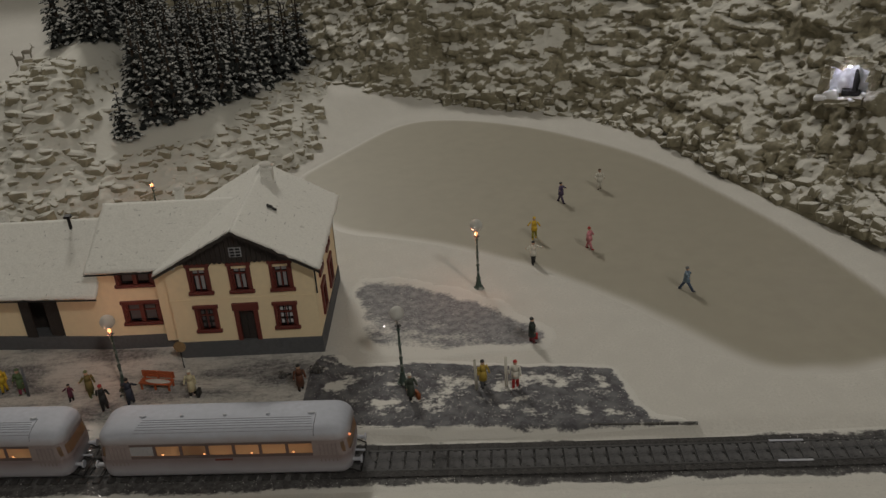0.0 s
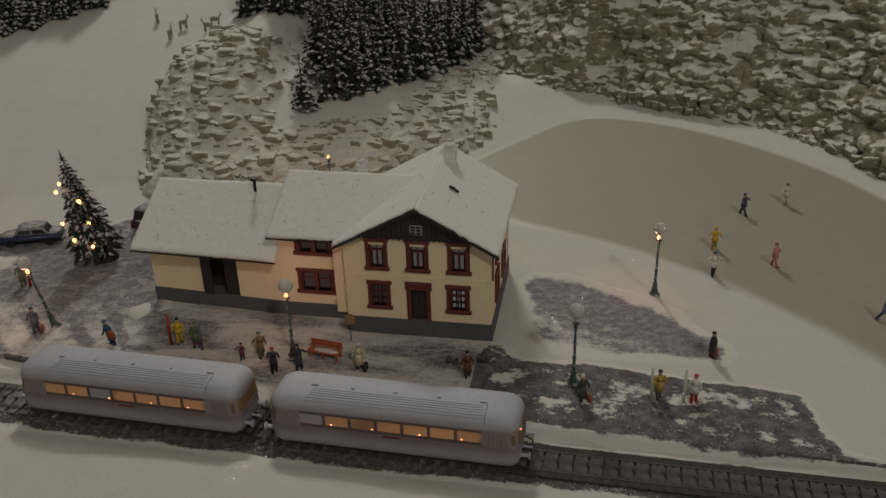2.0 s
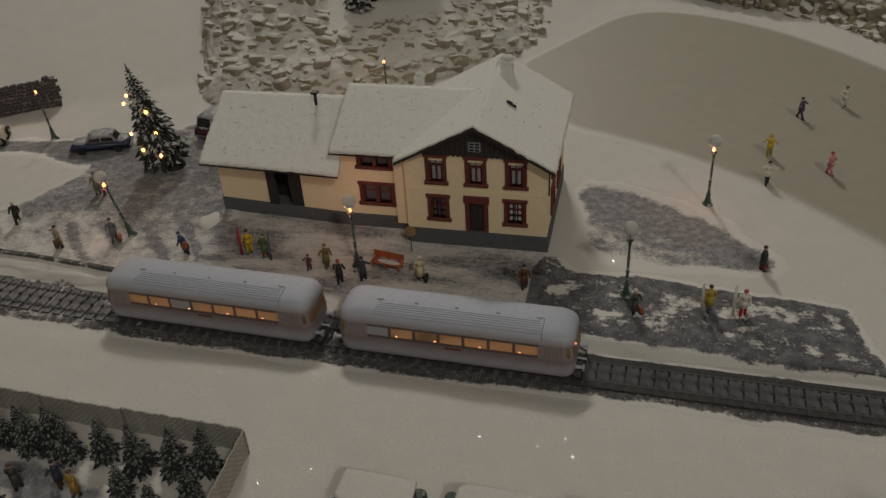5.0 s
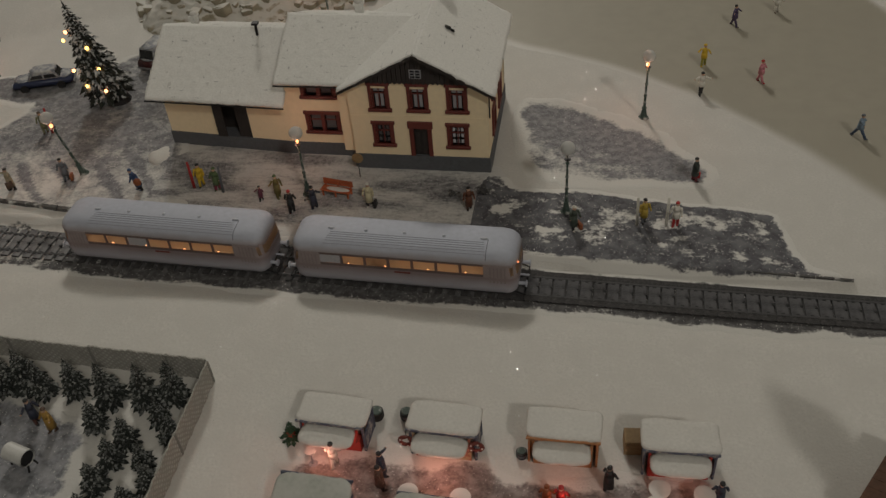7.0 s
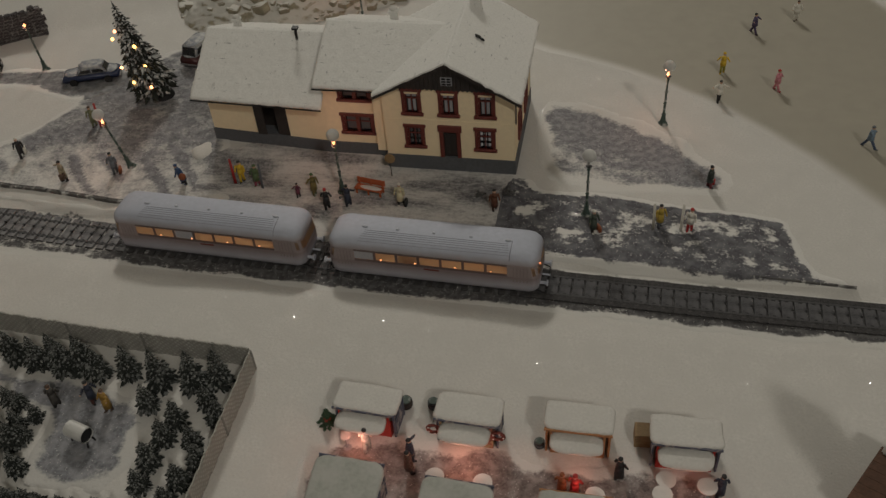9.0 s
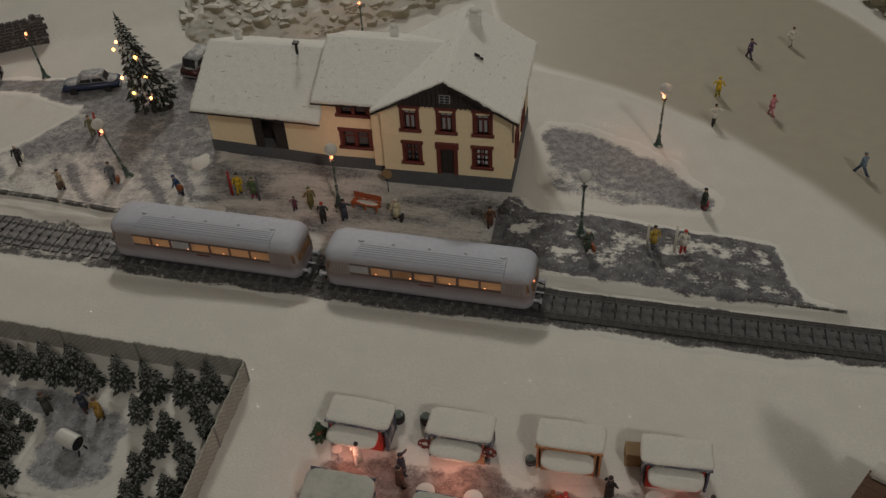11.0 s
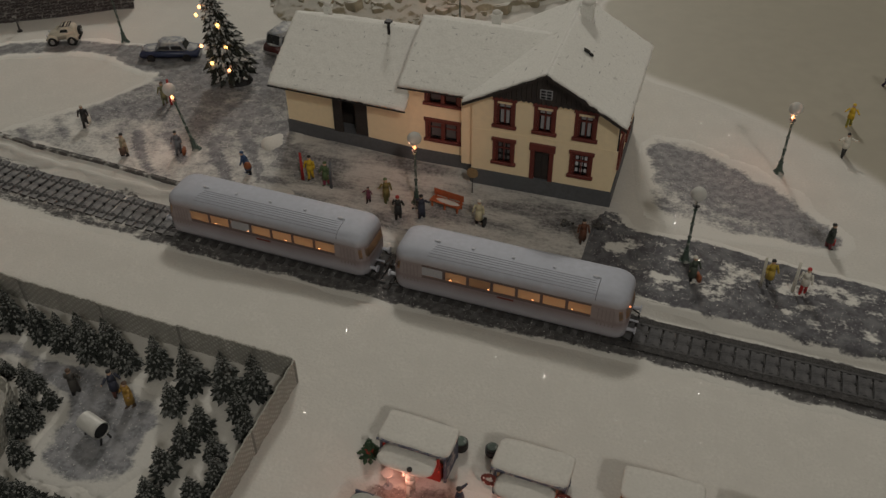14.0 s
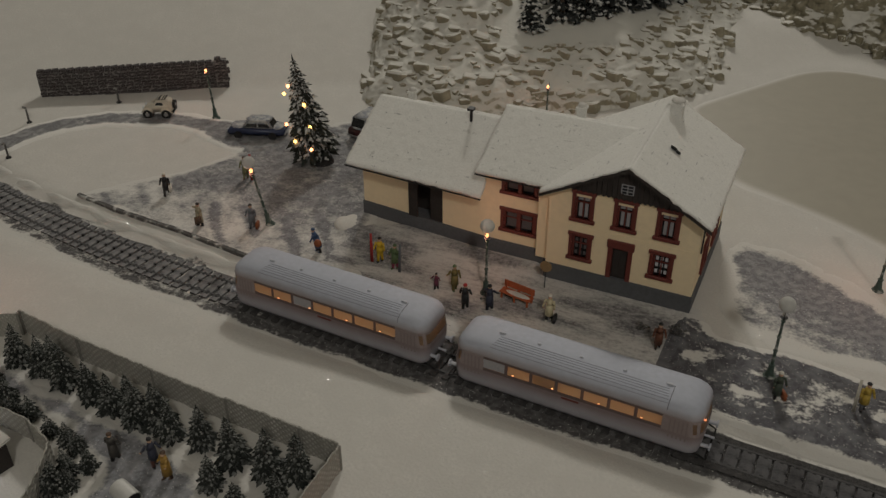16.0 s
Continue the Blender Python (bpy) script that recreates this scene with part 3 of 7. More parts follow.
def frozen_pond():
    """A sheet of ice that runs under the snow of the banks; thin snow drifts over its near side."""
    gx, gy = np.meshgrid(np.arange(-8, 40, 0.3), np.arange(-7, 45, 0.3))
    p = distance(POND_LINE, gx, gy)
    m, n = gx.shape
    idx = np.arange(n * m).reshape(m, n)
    quads = np.stack([idx[:-1, :-1], idx[:-1, 1:], idx[1:, 1:], idx[1:, :-1]], -1).reshape(-1, 4)
    quads = quads[(p.reshape(-1)[quads] > -1.3).any(1)]
    used = np.unique(quads)
    back = np.zeros(n * m, int)
    back[used] = np.arange(len(used))
    me = bpy.data.meshes.new("water")
    me.from_pydata((np.stack([gx, gy, 0 * gx - 0.13], -1).reshape(-1, 3)[used] * S).tolist(), [], back[quads].tolist())
    near = smooth(4.0, -4.0, gy + 0.62 * gx - 18.5)
    drift = smooth(0.25 + 0.7 * near, -0.4, p + 0.5 * near * (value_noise(gx, gy, 2.0, 17) - 0.5))
    me.attributes.new("snow", "FLOAT", "POINT").data.foreach_set("value", drift.reshape(-1)[used].astype(np.float32))
    me.materials.append(ICE)
    tagged(new("water", me), "smooth grey frozen pond used as a skating rink", "ice", kind="structure")


frozen_pond()


def swept(name, poly, material, label, category, lift=0.05, step=0.25, edge=1.2, bare=0.0, wander=0.9, also=None):
    """A trodden or swept surface, a thin sheet on the ground with a ragged rim where the snow closes over it."""
    line = round_off(poly, 1)
    xs = [p[0] for p in line]
    ys = [p[1] for p in line]
    gx, gy = np.meshgrid(np.arange(min(xs) - 2, max(xs) + 2, step), np.arange(min(ys) - 2, max(ys) + 2, step))
    d = distance(line, gx, gy) + wander * (value_noise(gx, gy, 1.7, 31) - 0.5) + 0.4 * wander * (value_noise(gx, gy, 0.6, 32) - 0.5)
    rim = d if also is None else np.maximum(d, distance(round_off(also, 1), gx, gy))
    gz = ground_height(gx, gy) + lift - 0.3 * smooth(-0.2, -1.0, d)
    m, n = gx.shape
    idx = np.arange(n * m).reshape(m, n)
    quads = np.stack([idx[:-1, :-1], idx[:-1, 1:], idx[1:, 1:], idx[1:, :-1]], -1).reshape(-1, 4)
    quads = quads[(d.reshape(-1)[quads] > -1.0).any(1)]
    used = np.unique(quads)
    back = np.zeros(n * m, int)
    back[used] = np.arange(len(used))
    me = bpy.data.meshes.new(name)
    me.from_pydata((np.stack([gx, gy, gz], -1).reshape(-1, 3)[used] * S).tolist(), [], back[quads].tolist())
    snow = (1.2 * smooth(edge, -0.4, rim) + (bare(gx, gy) if callable(bare) else bare)).reshape(-1)[used]
    me.attributes.new("snow", "FLOAT", "POINT").data.foreach_set("value", snow.astype(np.float32))
    me.polygons.foreach_set("use_smooth", [True] * len(me.polygons))
    me.materials.append(material)
    return tagged(new(name, me), label, category, kind="structure")


PLAZA = [(-41, -4.2), (-37.8, -4.7), (-32.8, -5.0), (-27, -5.6), (-12, -6.5), (3, -7.3), (9, -7.75), (13, -8.0), (19.7, -8.3), (19.5, -8.0), (18.3, -7.75), (17.7, -6.9), (17.2, -5.4), (16.9, -4.0), (16.7, -3.05), (15.2, -2.85), (13.1, -2.7), (11, -2.4), (8.7, -2.15),
         (6.3, -1.85), (3.9, -1.8), (1.6, -1.75), (0.9, -0.6), (0.2, 0.5), (-8, 0.5), (-21.4, 1.4), (-22.0, 6), (-22.3, 11), (-25, 14.5), (-29.5, 14.0), (-33, 10.5), (-35, 6.8), (-34.7, 4.6), (-35.6, 2.8), (-37.2, 0.6), (-38.8, -1.2), (-40.3, -3.2)]


def platform_snow(x, y):
    """Lumps and smears of snow on the bare end of the platform, which is swept barest along its rim."""
    lumps = smooth(0.46, 0.72, value_noise(x, y * 1.7, 1.5, 77)) + 0.6 * smooth(0.45, 0.75, value_noise(x, y * 1.5, 0.7, 78))
    rim = distance(round_off(EAST, 1), x, y)
    return -0.22 + 0.36 * lumps * smooth(0.3, 1.0, rim) - 0.12 * smooth(0.9, 0.3, rim) * smooth(2, 5, x)


def yard_ruts(x, y):
    """Wheel ruts run slantwise over the goods yard, which is barest round the tree."""
    across = (x + 0.9 * y) / 1.5 + 1.2 * value_noise(x, y, 3.0, 91)
    ruts = smooth(0.35, 0.8, np.sin(across * 3.1) * value_noise(x, y, 2.2, 92) * 1.6) * smooth(2.0, -1.0, y)
    return 0.20 - 0.40 * smooth(-2.5, 1.5, y) - 0.55 * ruts


def yard_snow(x, y):
    """The yard is barest along its upper edge."""
    depth = 7.9 - 0.505 * (x - 1.5) - y
    return -0.26 + 0.42 * smooth(0.8, 4.2, depth) * smooth(12.5, 8, x)


WEST = [q for q in PLAZA if q[0] < -22.05][:4] + [(-20.8, -6.05), (-20.8, 1.3)] + [q for q in PLAZA if q[0] < -21.95][4:]
MIDDLE = [(-21.4, -6.0), (-12, -6.5), (0.6, -7.2), (0.9, -0.6), (0.2, 0.5), (-8, 0.5), (-21.4, 1.4)]
EAST = [(-0.3, -7.15)] + [q for q in PLAZA if q[0] > 0.8] + [(-0.3, -0.6)]
swept("pavement", WEST, GOODSYARD, "trodden grey yard between the station and the tree, with ruts in the snow", "yard", edge=0.35, wander=0.6, bare=yard_ruts, also=MIDDLE)
swept("pavement", MIDDLE, PLATFORM, "trodden station platform with streaks of thin snow", "platform", lift=0.057, edge=0.28, wander=0.4, bare=lambda x, y: 0.34 - 0.5 * smooth(0.45, 0.75, value_noise(x * 0.5, y * 1.6, 1.5, 95)), also=PLAZA)
swept("pavement", EAST, PLATFORM_END, "dark end of the station platform with lumps of snow", "platform", lift=0.064, edge=0.2, wander=0.3, bare=platform_snow, also=MIDDLE)
swept("pavement", [(1.1, 8.4), (3.6, 8.2), (7.0, 6.6), (10.1, 4.7), (12.8, 2.3), (13.9, 0.8), (13.4, -0.6), (11.6, -0.7), (8.0, -0.8), (4.2, -0.8), (2.0, 0.2), (1.4, 4.3)], YARD,
      "grey gritted yard beside the station, dusted with snow", "yard", edge=1.0, wander=0.6, bare=yard_snow)
swept("road", [(-62, -8), (-57, -5), (-53.2, -0.6), (-52, 3.8), (-49.5, 6.4), (-46.6, 8.0), (-43.2, 9.3), (-39, 9.6), (-36, 10.4), (-33.6, 11.0), (-32.6, 9.0), (-33.4, 6.6), (-35.6, 5.9), (-38.4, 6.6),
               (-40.6, 7.6), (-45, 6.5), (-48.3, 4.6), (-50.2, 2.6), (-51.2, -2.0), (-54.5, -7), (-58, -10)], ROADTOP, "narrow grey swept road bending towards the station", "road", lift=0.10, edge=0.45, wander=0.4, bare=-0.25, also=PLAZA)
swept("pavement", [(-33, -20.2), (-27.4, -20.2), (-24.6, -20.6), (-22.2, -20.7), (-19.3, -21.1), (-17.3, -22.4), (-16.5, -24.0), (-16.8, -25.9), (-18.4, -26.8), (-20.0, -27.1), (-21.4, -26.5), (-21.6, -24.6), (-22.1, -22.7), (-24.5, -21.75), (-27, -21.2), (-33, -21.6)], LOTPATH,
      "trodden icy path in the tree seller's yard", "path", edge=0.7, bare=-0.5)
swept("pavement", [(-7.6, -22.4), (-4.6, -22.0), (-2, -22.3), (2.0, -21.7), (4.3, -22.6), (8, -22.3), (12.8, -22.3), (13.6, -25), (6, -26.5), (-7.4, -26.5)], MARKET, "trodden reddish-grey lane between the market stalls", "path", edge=0.9, bare=-0.32)

# ---- railway ----


def bed_edge(x, side):
    """The ballast shows wide beside the train and narrows where the snow closes in on the track."""
    wide, narrow = (1.75, 1.28) if side > 0 else (-2.15, -1.78)
    return x, float(track_y(np.array(float(x)))) + wide + (narrow - wide) * float(smooth(-1, 5, np.array(float(x))))


swept("ballast", [bed_edge(x, -1) for x in range(-70, 61, 5)] + [bed_edge(x, 1) for x in range(60, -71, -5)], BEDMAT,
      "dark ballast bed of the railway, dusted with snow", "ballast", lift=0.06, edge=0.4, wander=0.4, bare=lambda x, y: -0.3 + 0.32 * smooth(-22.0, -27.0, x))


def railway():
    tr = thing("railway_track", "single railway track with grey sleepers dusted with snow", "track", -10, -9.3, -0.5, kind="structure")
    xs = np.arange(-66, 60, 1.0)
    ys = track_y(xs)
    for side in (-0.72, 0.72):
        bm = bmesh.new()
        prof = [(-0.10, 0.0), (-0.035, 0.03), (-0.035, 0.13), (-0.06, 0.15), (-0.06, 0.2), (0.06, 0.2), (0.06, 0.15), (0.035, 0.13), (0.035, 0.03), (0.10, 0.0)]
        rings = []
        for x, y in zip(xs, ys):
            rings.append([bm.verts.new((x, y + side + px, -0.37 + 0.3 * pz)) for px, pz in prof])
        for a, b in zip(rings, rings[1:]):
            for i in range(len(prof)):
                j = (i + 1) % len(prof)
                bm.faces.new((a[i], b[i], b[j], a[j]))
        part("rail", bm, RAIL, tr, "dull brown steel rail", plan=True)
        # pale strip on the rail top, a highlight put in as colour
        bm = bmesh.new()
        box(bm, -0.85, 0.85, -0.07, 0.07, -0.06, 0.012, at(24.6, float(track_y(np.array(24.6))) + side * 1.04, -0.31, 0, 0, -1.9), 0.008)
        part("rail_highlight", bm, SILVER, tr, "pale silver strip for the highlight on the rail", plan=True)
    first = []
    for half, tone in ((0.31, SLEEPER), (0.25, DUSTED), (0.2, BALLAST)):
        bm = bmesh.new()
        box(bm, -half, half, -1.2, 1.2, 0, 0.15, bevel=0.014)
        plain = set(bm.faces)
        # ballast-dark sleeper ends give the shaded bands beside the rails by colour
        for f in bm.faces:
            f.material_index = 2 if abs(f.calc_center_median().y) > 1.1 else 0
        for k in (-1, 1) if tone is SLEEPER else ():
            box(bm, -0.368, 0.368, min(0.78 * k, 1.18 * k), max(0.78 * k, 1.18 * k), 0.05, 0.156)
        for k in (-1, 1):
            box(bm, -0.09, 0.09, 0.72 * k - 0.14, 0.72 * k + 0.14, 0.14, 0.165)
        box(bm, half - 0.10, half + 0.03, -0.06, 0.08, 0.0, 0.175)
        for f in bm.faces:
            if f not in plain:
                f.material_index = 2 if f.calc_area() > 0.2 else 1
        first.append(part("sleeper", bm, (tone, DARK, BALLAST), tr))
    place = []
    x = -52.0
    while x < 46:
        y0 = float(track_y(np.array(x)))
        slope = float(track_y(np.array(x + 0.5))) - float(track_y(np.array(x - 0.5)))
        place.append((x, y0, math.degrees(math.atan(slope))))
        x += 0.73
    used = set()
    for x, y0, a in place:
        kind = 0 if x > 2 else 1 if x < -24 else 2
        o = first[kind]
        if kind in used:
            o = o.copy()
            scene.collection.objects.link(o)
        used.add(kind)
        o.matrix_basis = pose((x + 10) * S, (y0 + 9.3) * S, 0.02 * S, 0, 0, a + random.uniform(-1, 1))


railway()


def ribbon(name, line, w, h, z, material, label, category):
    """A kerb of short stones along a line of the plan."""
    k = thing(name, label, category, line[0][0], line[0][1], 0, kind="structure")
    pts = arc(line, 0.9)
    for (ax, ay), (bx, by) in zip(pts, pts[1:]):
        bm = bmesh.new()
        L = math.hypot(bx - ax, by - ay)
        m = at(ax, ay, z + random.uniform(-0.03, 0.03), 0, 0, math.degrees(math.atan2(by - ay, bx - ax)))
        box(bm, 0.02, L - 0.02, -w / 2, w / 2, -0.5, h, m)
        part("kerb_stone", bm, material, k, plan=True)
    return k


KERB = mat("kerb_stone", (0.09, 0.087, 0.085), 0.85, 0, 0.3, 3.0, 0.6, (0.5, 0.5, 0.48), 0.58, 0.07)
ribbon("platform_kerb", [(-41.3, -4.35), (-37.8, -4.85), (-32.8, -5.15), (-27, -5.75), (-20, -6.17)], 0.26, 0.26, 0.0, KERB, "dark stone platform edge with snow lying on it", "kerb")
ribbon("platform_kerb", [(-20, -6.17), (-12, -6.65), (3, -7.45), (12.7, -7.85), (20.5, -8.2)], 0.11, 0.035, 0.0, KERB, "low dark stone kerb along the platform, capped with snow", "kerb")


# ---- railcars ----
def outline(a, b, r, cuts, n=5):
    """Points round a rounded oblong, with points of the long sides at the given x, going counter-clockwise."""
    pts = [(x, -b) for x in cuts]
    for cx, cy, q in ((a - r, -b + r, -90), (a - r, b - r, 0)):
        arcp = [(cx + r * math.cos(radians(q + 90 * i / n)), cy + r * math.sin(radians(q + 90 * i / n))) for i in range(n + 1)]
        pts += arcp
    pts += [(x, b) for x in reversed(cuts)]
    for cx, cy, q in ((-a + r, b - r, 90), (-a + r, -b + r, 180)):
        pts += [(cx + r * math.cos(radians(q + 90 * i / n)), cy + r * math.sin(radians(q + 90 * i / n))) for i in range(n + 1)]
    return pts


SLATRED = mat("slat_red", (0.235, 0.195, 0.196), 0.55, 0.1, 0.1, 1.5, 0.05)
RIBGREY = mat("rib_grey", (0.33, 0.345, 0.40), 0.55, 0.15, 0.1, 2.0, 0)
CAR_WINDOWS = [(-4.68 + 1.335 * k, -4.68 + 1.335 * k + 1.17) for k in range(7)]
CAR_CUTS = sorted([v for w in CAR_WINDOWS for v in w])


def loft(bm, levels, cap_low=False, cap_top=False, skip=()):
    rings = []
    for z, a, b, r in levels:
        rings.append([bm.verts.new((x, y, z)) for x, y in outline(a, b, r, CAR_CUTS)])
    n = len(rings[0])
    for k, (lo, hi) in enumerate(zip(rings, rings[1:])):
        for i in range(n):
            if (k, i) not in skip:
                bm.faces.new((lo[i], lo[(i + 1) % n], hi[(i + 1) % n], hi[i]))
    if cap_low:
        bm.faces.new(rings[0][::-1])
    if cap_top:
        bm.faces.new(rings[-1])
    return rings


MARKERLAMP = mat("marker_lamp", (0.8, 0.2, 0.08), 0.4, 0, 0, 1, 0, None, 0.5, 0.1, (1.0, 0.33, 0.14), 0.9)


def railcar(x, y, z, turn, lit_end, label, group):
    car = thing("railcar", label, "railcar", x, y, z, turn, group)
    nc = len(CAR_CUTS)
    bm = bmesh.new()
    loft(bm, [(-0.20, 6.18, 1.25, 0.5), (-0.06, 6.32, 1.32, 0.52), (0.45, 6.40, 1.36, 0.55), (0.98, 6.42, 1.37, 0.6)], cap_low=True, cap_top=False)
    part("body", bm, SIDEBLEND, car, "frosted lower body, pale grey below and greyish red above", smooth=True)
    # the band of windows: open between the pillars
    per = len(outline(6.4, 1.3, 0.6, CAR_CUTS))
    open_ = set()
    for k in range(7):
        open_.add((1, 2 * k))
        open_.add((1, per // 2 + 2 * k))
    for i in (nc + 1, nc + 2, nc + 3, nc + 4, nc + 5, nc + 6, nc + 7, nc + 8, nc + 9):
        if i not in (nc + 2, nc + 8):
            open_.add((1, i))
            open_.add((1, (per // 2 + i) % per))
    bm = bmesh.new()
    loft(bm, [(0.98, 6.42, 1.37, 0.6), (1.16, 6.40, 1.364, 0.6), (1.72, 6.34, 1.342, 0.64), (1.86, 6.31, 1.335, 0.65)], skip=open_)
    for f in bm.faces:
        c = f.calc_center_median()
        f.material_index = 1 if abs(c.x) < 4.75 else 0
    part("window_band", bm, (ENDBAND, PILLAR), car, "window pillars of frosted greyish red")
    bm = bmesh.new()
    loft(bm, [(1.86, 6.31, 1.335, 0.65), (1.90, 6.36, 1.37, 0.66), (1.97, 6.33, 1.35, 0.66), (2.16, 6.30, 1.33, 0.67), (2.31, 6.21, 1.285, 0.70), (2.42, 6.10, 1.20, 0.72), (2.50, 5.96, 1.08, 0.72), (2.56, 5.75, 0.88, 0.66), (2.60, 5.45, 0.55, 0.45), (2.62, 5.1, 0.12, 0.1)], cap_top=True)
    roof = part("roof", bm, ROOFBLEND, car, "rounded silver-grey roof with a dusting of snow", smooth=True)
    for k in range(6):
        bm = bmesh.new()
        yy = -1.17 + 0.16 * k
        zz = float(np.interp(-yy, (0.12, 0.55, 0.88, 1.08, 1.20), (2.62, 2.60, 2.56, 2.50, 2.42))) - 0.002
        limb(bm, (-4.4 + 0.05 * k, yy, zz), (4.6 - 0.03 * k, yy, zz), 0.026, 0.026, 5)
        part("roof_rib", bm, RIBGREY, roof)
    bm = bmesh.new()
    pts = [(-1.335, 2.17), (-1.29, 2.32), (-1.205, 2.43), (-1.08, 2.51), (-0.88, 2.57), (-0.55, 2.61), (-0.1, 2.63)]
    for (ya, za), (yb, zb) in zip(pts, pts[1:]):
        limb(bm, (4.65, ya, za), (4.65, yb, zb), 0.014, 0.014, 4)
    part("roof_seam", bm, GAPGREY, roof)
    for vx in (-4.2, -2.2, 0.0, 2.2, 4.4):
        bm = bmesh.new()
        big = abs(vx) > 4
        cone(bm, at(vx, -0.08, 2.58), 0.05, 0.05, 0, 0.08, 8)
        ball(bm, at(vx, -0.08, 2.66), 0.20 if big else 0.11, 0.10, 0.04, 8, 5)
        part("roof_vent", bm, SILVER, roof, "small silver roof vent")
    # inside: floor with seats, lining, lamps
    bm = bmesh.new()
    loft(bm, [(0.9, 6.2, 1.2, 0.5), (0.95, 6.2, 1.2, 0.5)], cap_low=True, cap_top=True)
    for k in range(8):
        sx = -4.7 + 1.33 * k
        for sy in (-0.75, 0.75):
            box(bm, sx - 0.16, sx + 0.16, sy - 0.42, sy + 0.42, 0.95, 1.14, bevel=0.04)
    part("seating", bm, FLOORWARM, car, "brown bench seats")
    bm = bmesh.new()
    loft(bm, [(1.80, 6.2, 1.25, 0.6), (1.84, 6.2, 1.25, 0.6)], cap_low=True, cap_top=True)
    part("ceiling_lining", bm, INSIDE, car)
    for k, lx in enumerate((-3.05, -0.95, 1.45, 3.55)):
        bm = bmesh.new()
        ball(bm, at(lx, -1.348, 1.21), 0.06, 0.02, 0.03, 8, 5)
        part("interior_bulb", bm, BULB, car, "small glowing bulb")
    for k in (-1, 1):
        for n, (xa, xb) in enumerate(CAR_WINDOWS):
            bm = bmesh.new()
            za, zb, ya, yb = 1.16, 1.72, 1.350 * k, 1.328 * k
            v = [bm.verts.new(c) for c in ((xa, ya, za), (xb, ya, za), (xb, yb, zb), (xa, yb, zb))]
            bm.faces.new(v if k < 0 else v[::-1])
            blind = n == lit_end
            part("window_pane", bm, CURTAIN if blind else INSERT, car, "pale blind behind the window" if blind else "amber plastic pane")
    lo_ring, hi_ring = outline(6.39, 1.346, 0.6, CAR_CUTS), outline(6.32, 1.322, 0.64, CAR_CUTS)
    for k, i in sorted(open_):
        if i % per not in range(0, 14, 2) and not per // 2 <= i < per // 2 + 14:
            bm = bmesh.new()
            j = (i + 1) % per
            bm.faces.new([bm.verts.new((*lo_ring[i], 1.16)), bm.verts.new((*lo_ring[j], 1.16)), bm.verts.new((*hi_ring[j], 1.72)), bm.verts.new((*hi_ring[i], 1.72))])
            part("end_pane", bm, INSERT, car, "dim amber pane at the car's end")
    # door slats at both ends, front windows' bars, buffers, couplings, wheels
    for ex in (-5.75, 4.85):
        for n in range(5):
            bm = bmesh.new()
            box(bm, ex + 0.2 * n, ex + 0.2 * n + 0.07, -1.374, -1.362, 0.6, 1.72)
            part("door_slat", bm, SLATRED, car)
    for e in (-1, 1):
        for sy in (-0.85, 0.85):
            bm = bmesh.new()
            m = at(6.25 * e, sy, 0.28, 0, 90 * e, 0)
            cone(bm, m, 0.10, 0.10, 0, 0.5, 10)
            cone(bm, m, 0.20, 0.20, 0.5, 0.58, 12)
            part("buffer", bm, SILVER, car, "round frosted buffer")
        bm = bmesh.new()
        box(bm, 6.2 * e - 0.02, 6.2 * e + 0.02, -1.1, 1.1, -0.1, 0.35)
        limb(bm, (6.3 * e, 0, 0.15), (6.85 * e, 0, 0.12), 0.06, 0.06)
        part("coupling", bm, SILVER, car, "frosted coupling")
        bm = bmesh.new()
        for sy in (-1.15, 1.15):
            limb(bm, (6.15 * e, sy, -0.05), (6.75 * e, sy * 0.98, -0.32), 0.035, 0.035, 5)
        limb(bm, (6.75 * e, -1.13, -0.3), (6.75 * e, 1.13, -0.3), 0.035, 0.035, 5)
        part("rail_guard", bm, DARK, car)
        for wx in (3.0 * e,):
            for sy in (-0.72, 0.72):
                bm = bmesh.new()
                cone(bm, at(wx, sy - 0.07, 0.27, -90, 0, 0), 0.45, 0.45, 0, 0.14, 16)
                part("wheel", bm, DARK, car)
    bm = bmesh.new()
    box(bm, -5.6, 5.6, -0.95, 0.95, -0.12, 0.3)
    part("underframe", bm, DARK, car)
    if lit_end == 0:
        bm = bmesh.new()
        ball(bm, at(6.36, -0.95, 1.93), 0.06, 0.06, 0.06, 8, 6)
        part("marker_lamp", bm, MARKERLAMP, car, "small orange-red marker lamp")
    d = bpy.data.lights.new("carriage_light", "POINT")
    d.energy, d.color, d.shadow_soft_size = 0.00066, (1.0, 0.73, 0.46), 0.003
    for lx in (-4.1, -2.6, -0.1, 1.3, 2.6, 4.0):
        lo = new("carriage_light", d)
        lo.parent = car
        lo.matrix_basis = pose(lx * S, -0.7 * S, 1.2 * S)
    bm = bmesh.new()
    box(bm, -0.45, 0.45, -1.385, -1.372, 0.80, 0.92)
    part("name_bar", bm, MAROON, car, "dark red lettering bar")
    return car


railcar(-3.58, -9.17, 0, -1.75, 0, "silver-grey frosted diesel railcar with warm lit windows", "coupled railcars")
railcar(-17.9, -8.60, 0, -2.3, 2, "silver-grey frosted trailer railcar with warm lit windows", "coupled railcars")

# ---- station ----
st = thing("station_building", "cream two-storey railway station with maroon windows and snowy roof", "station", -11, 4.6, 0)


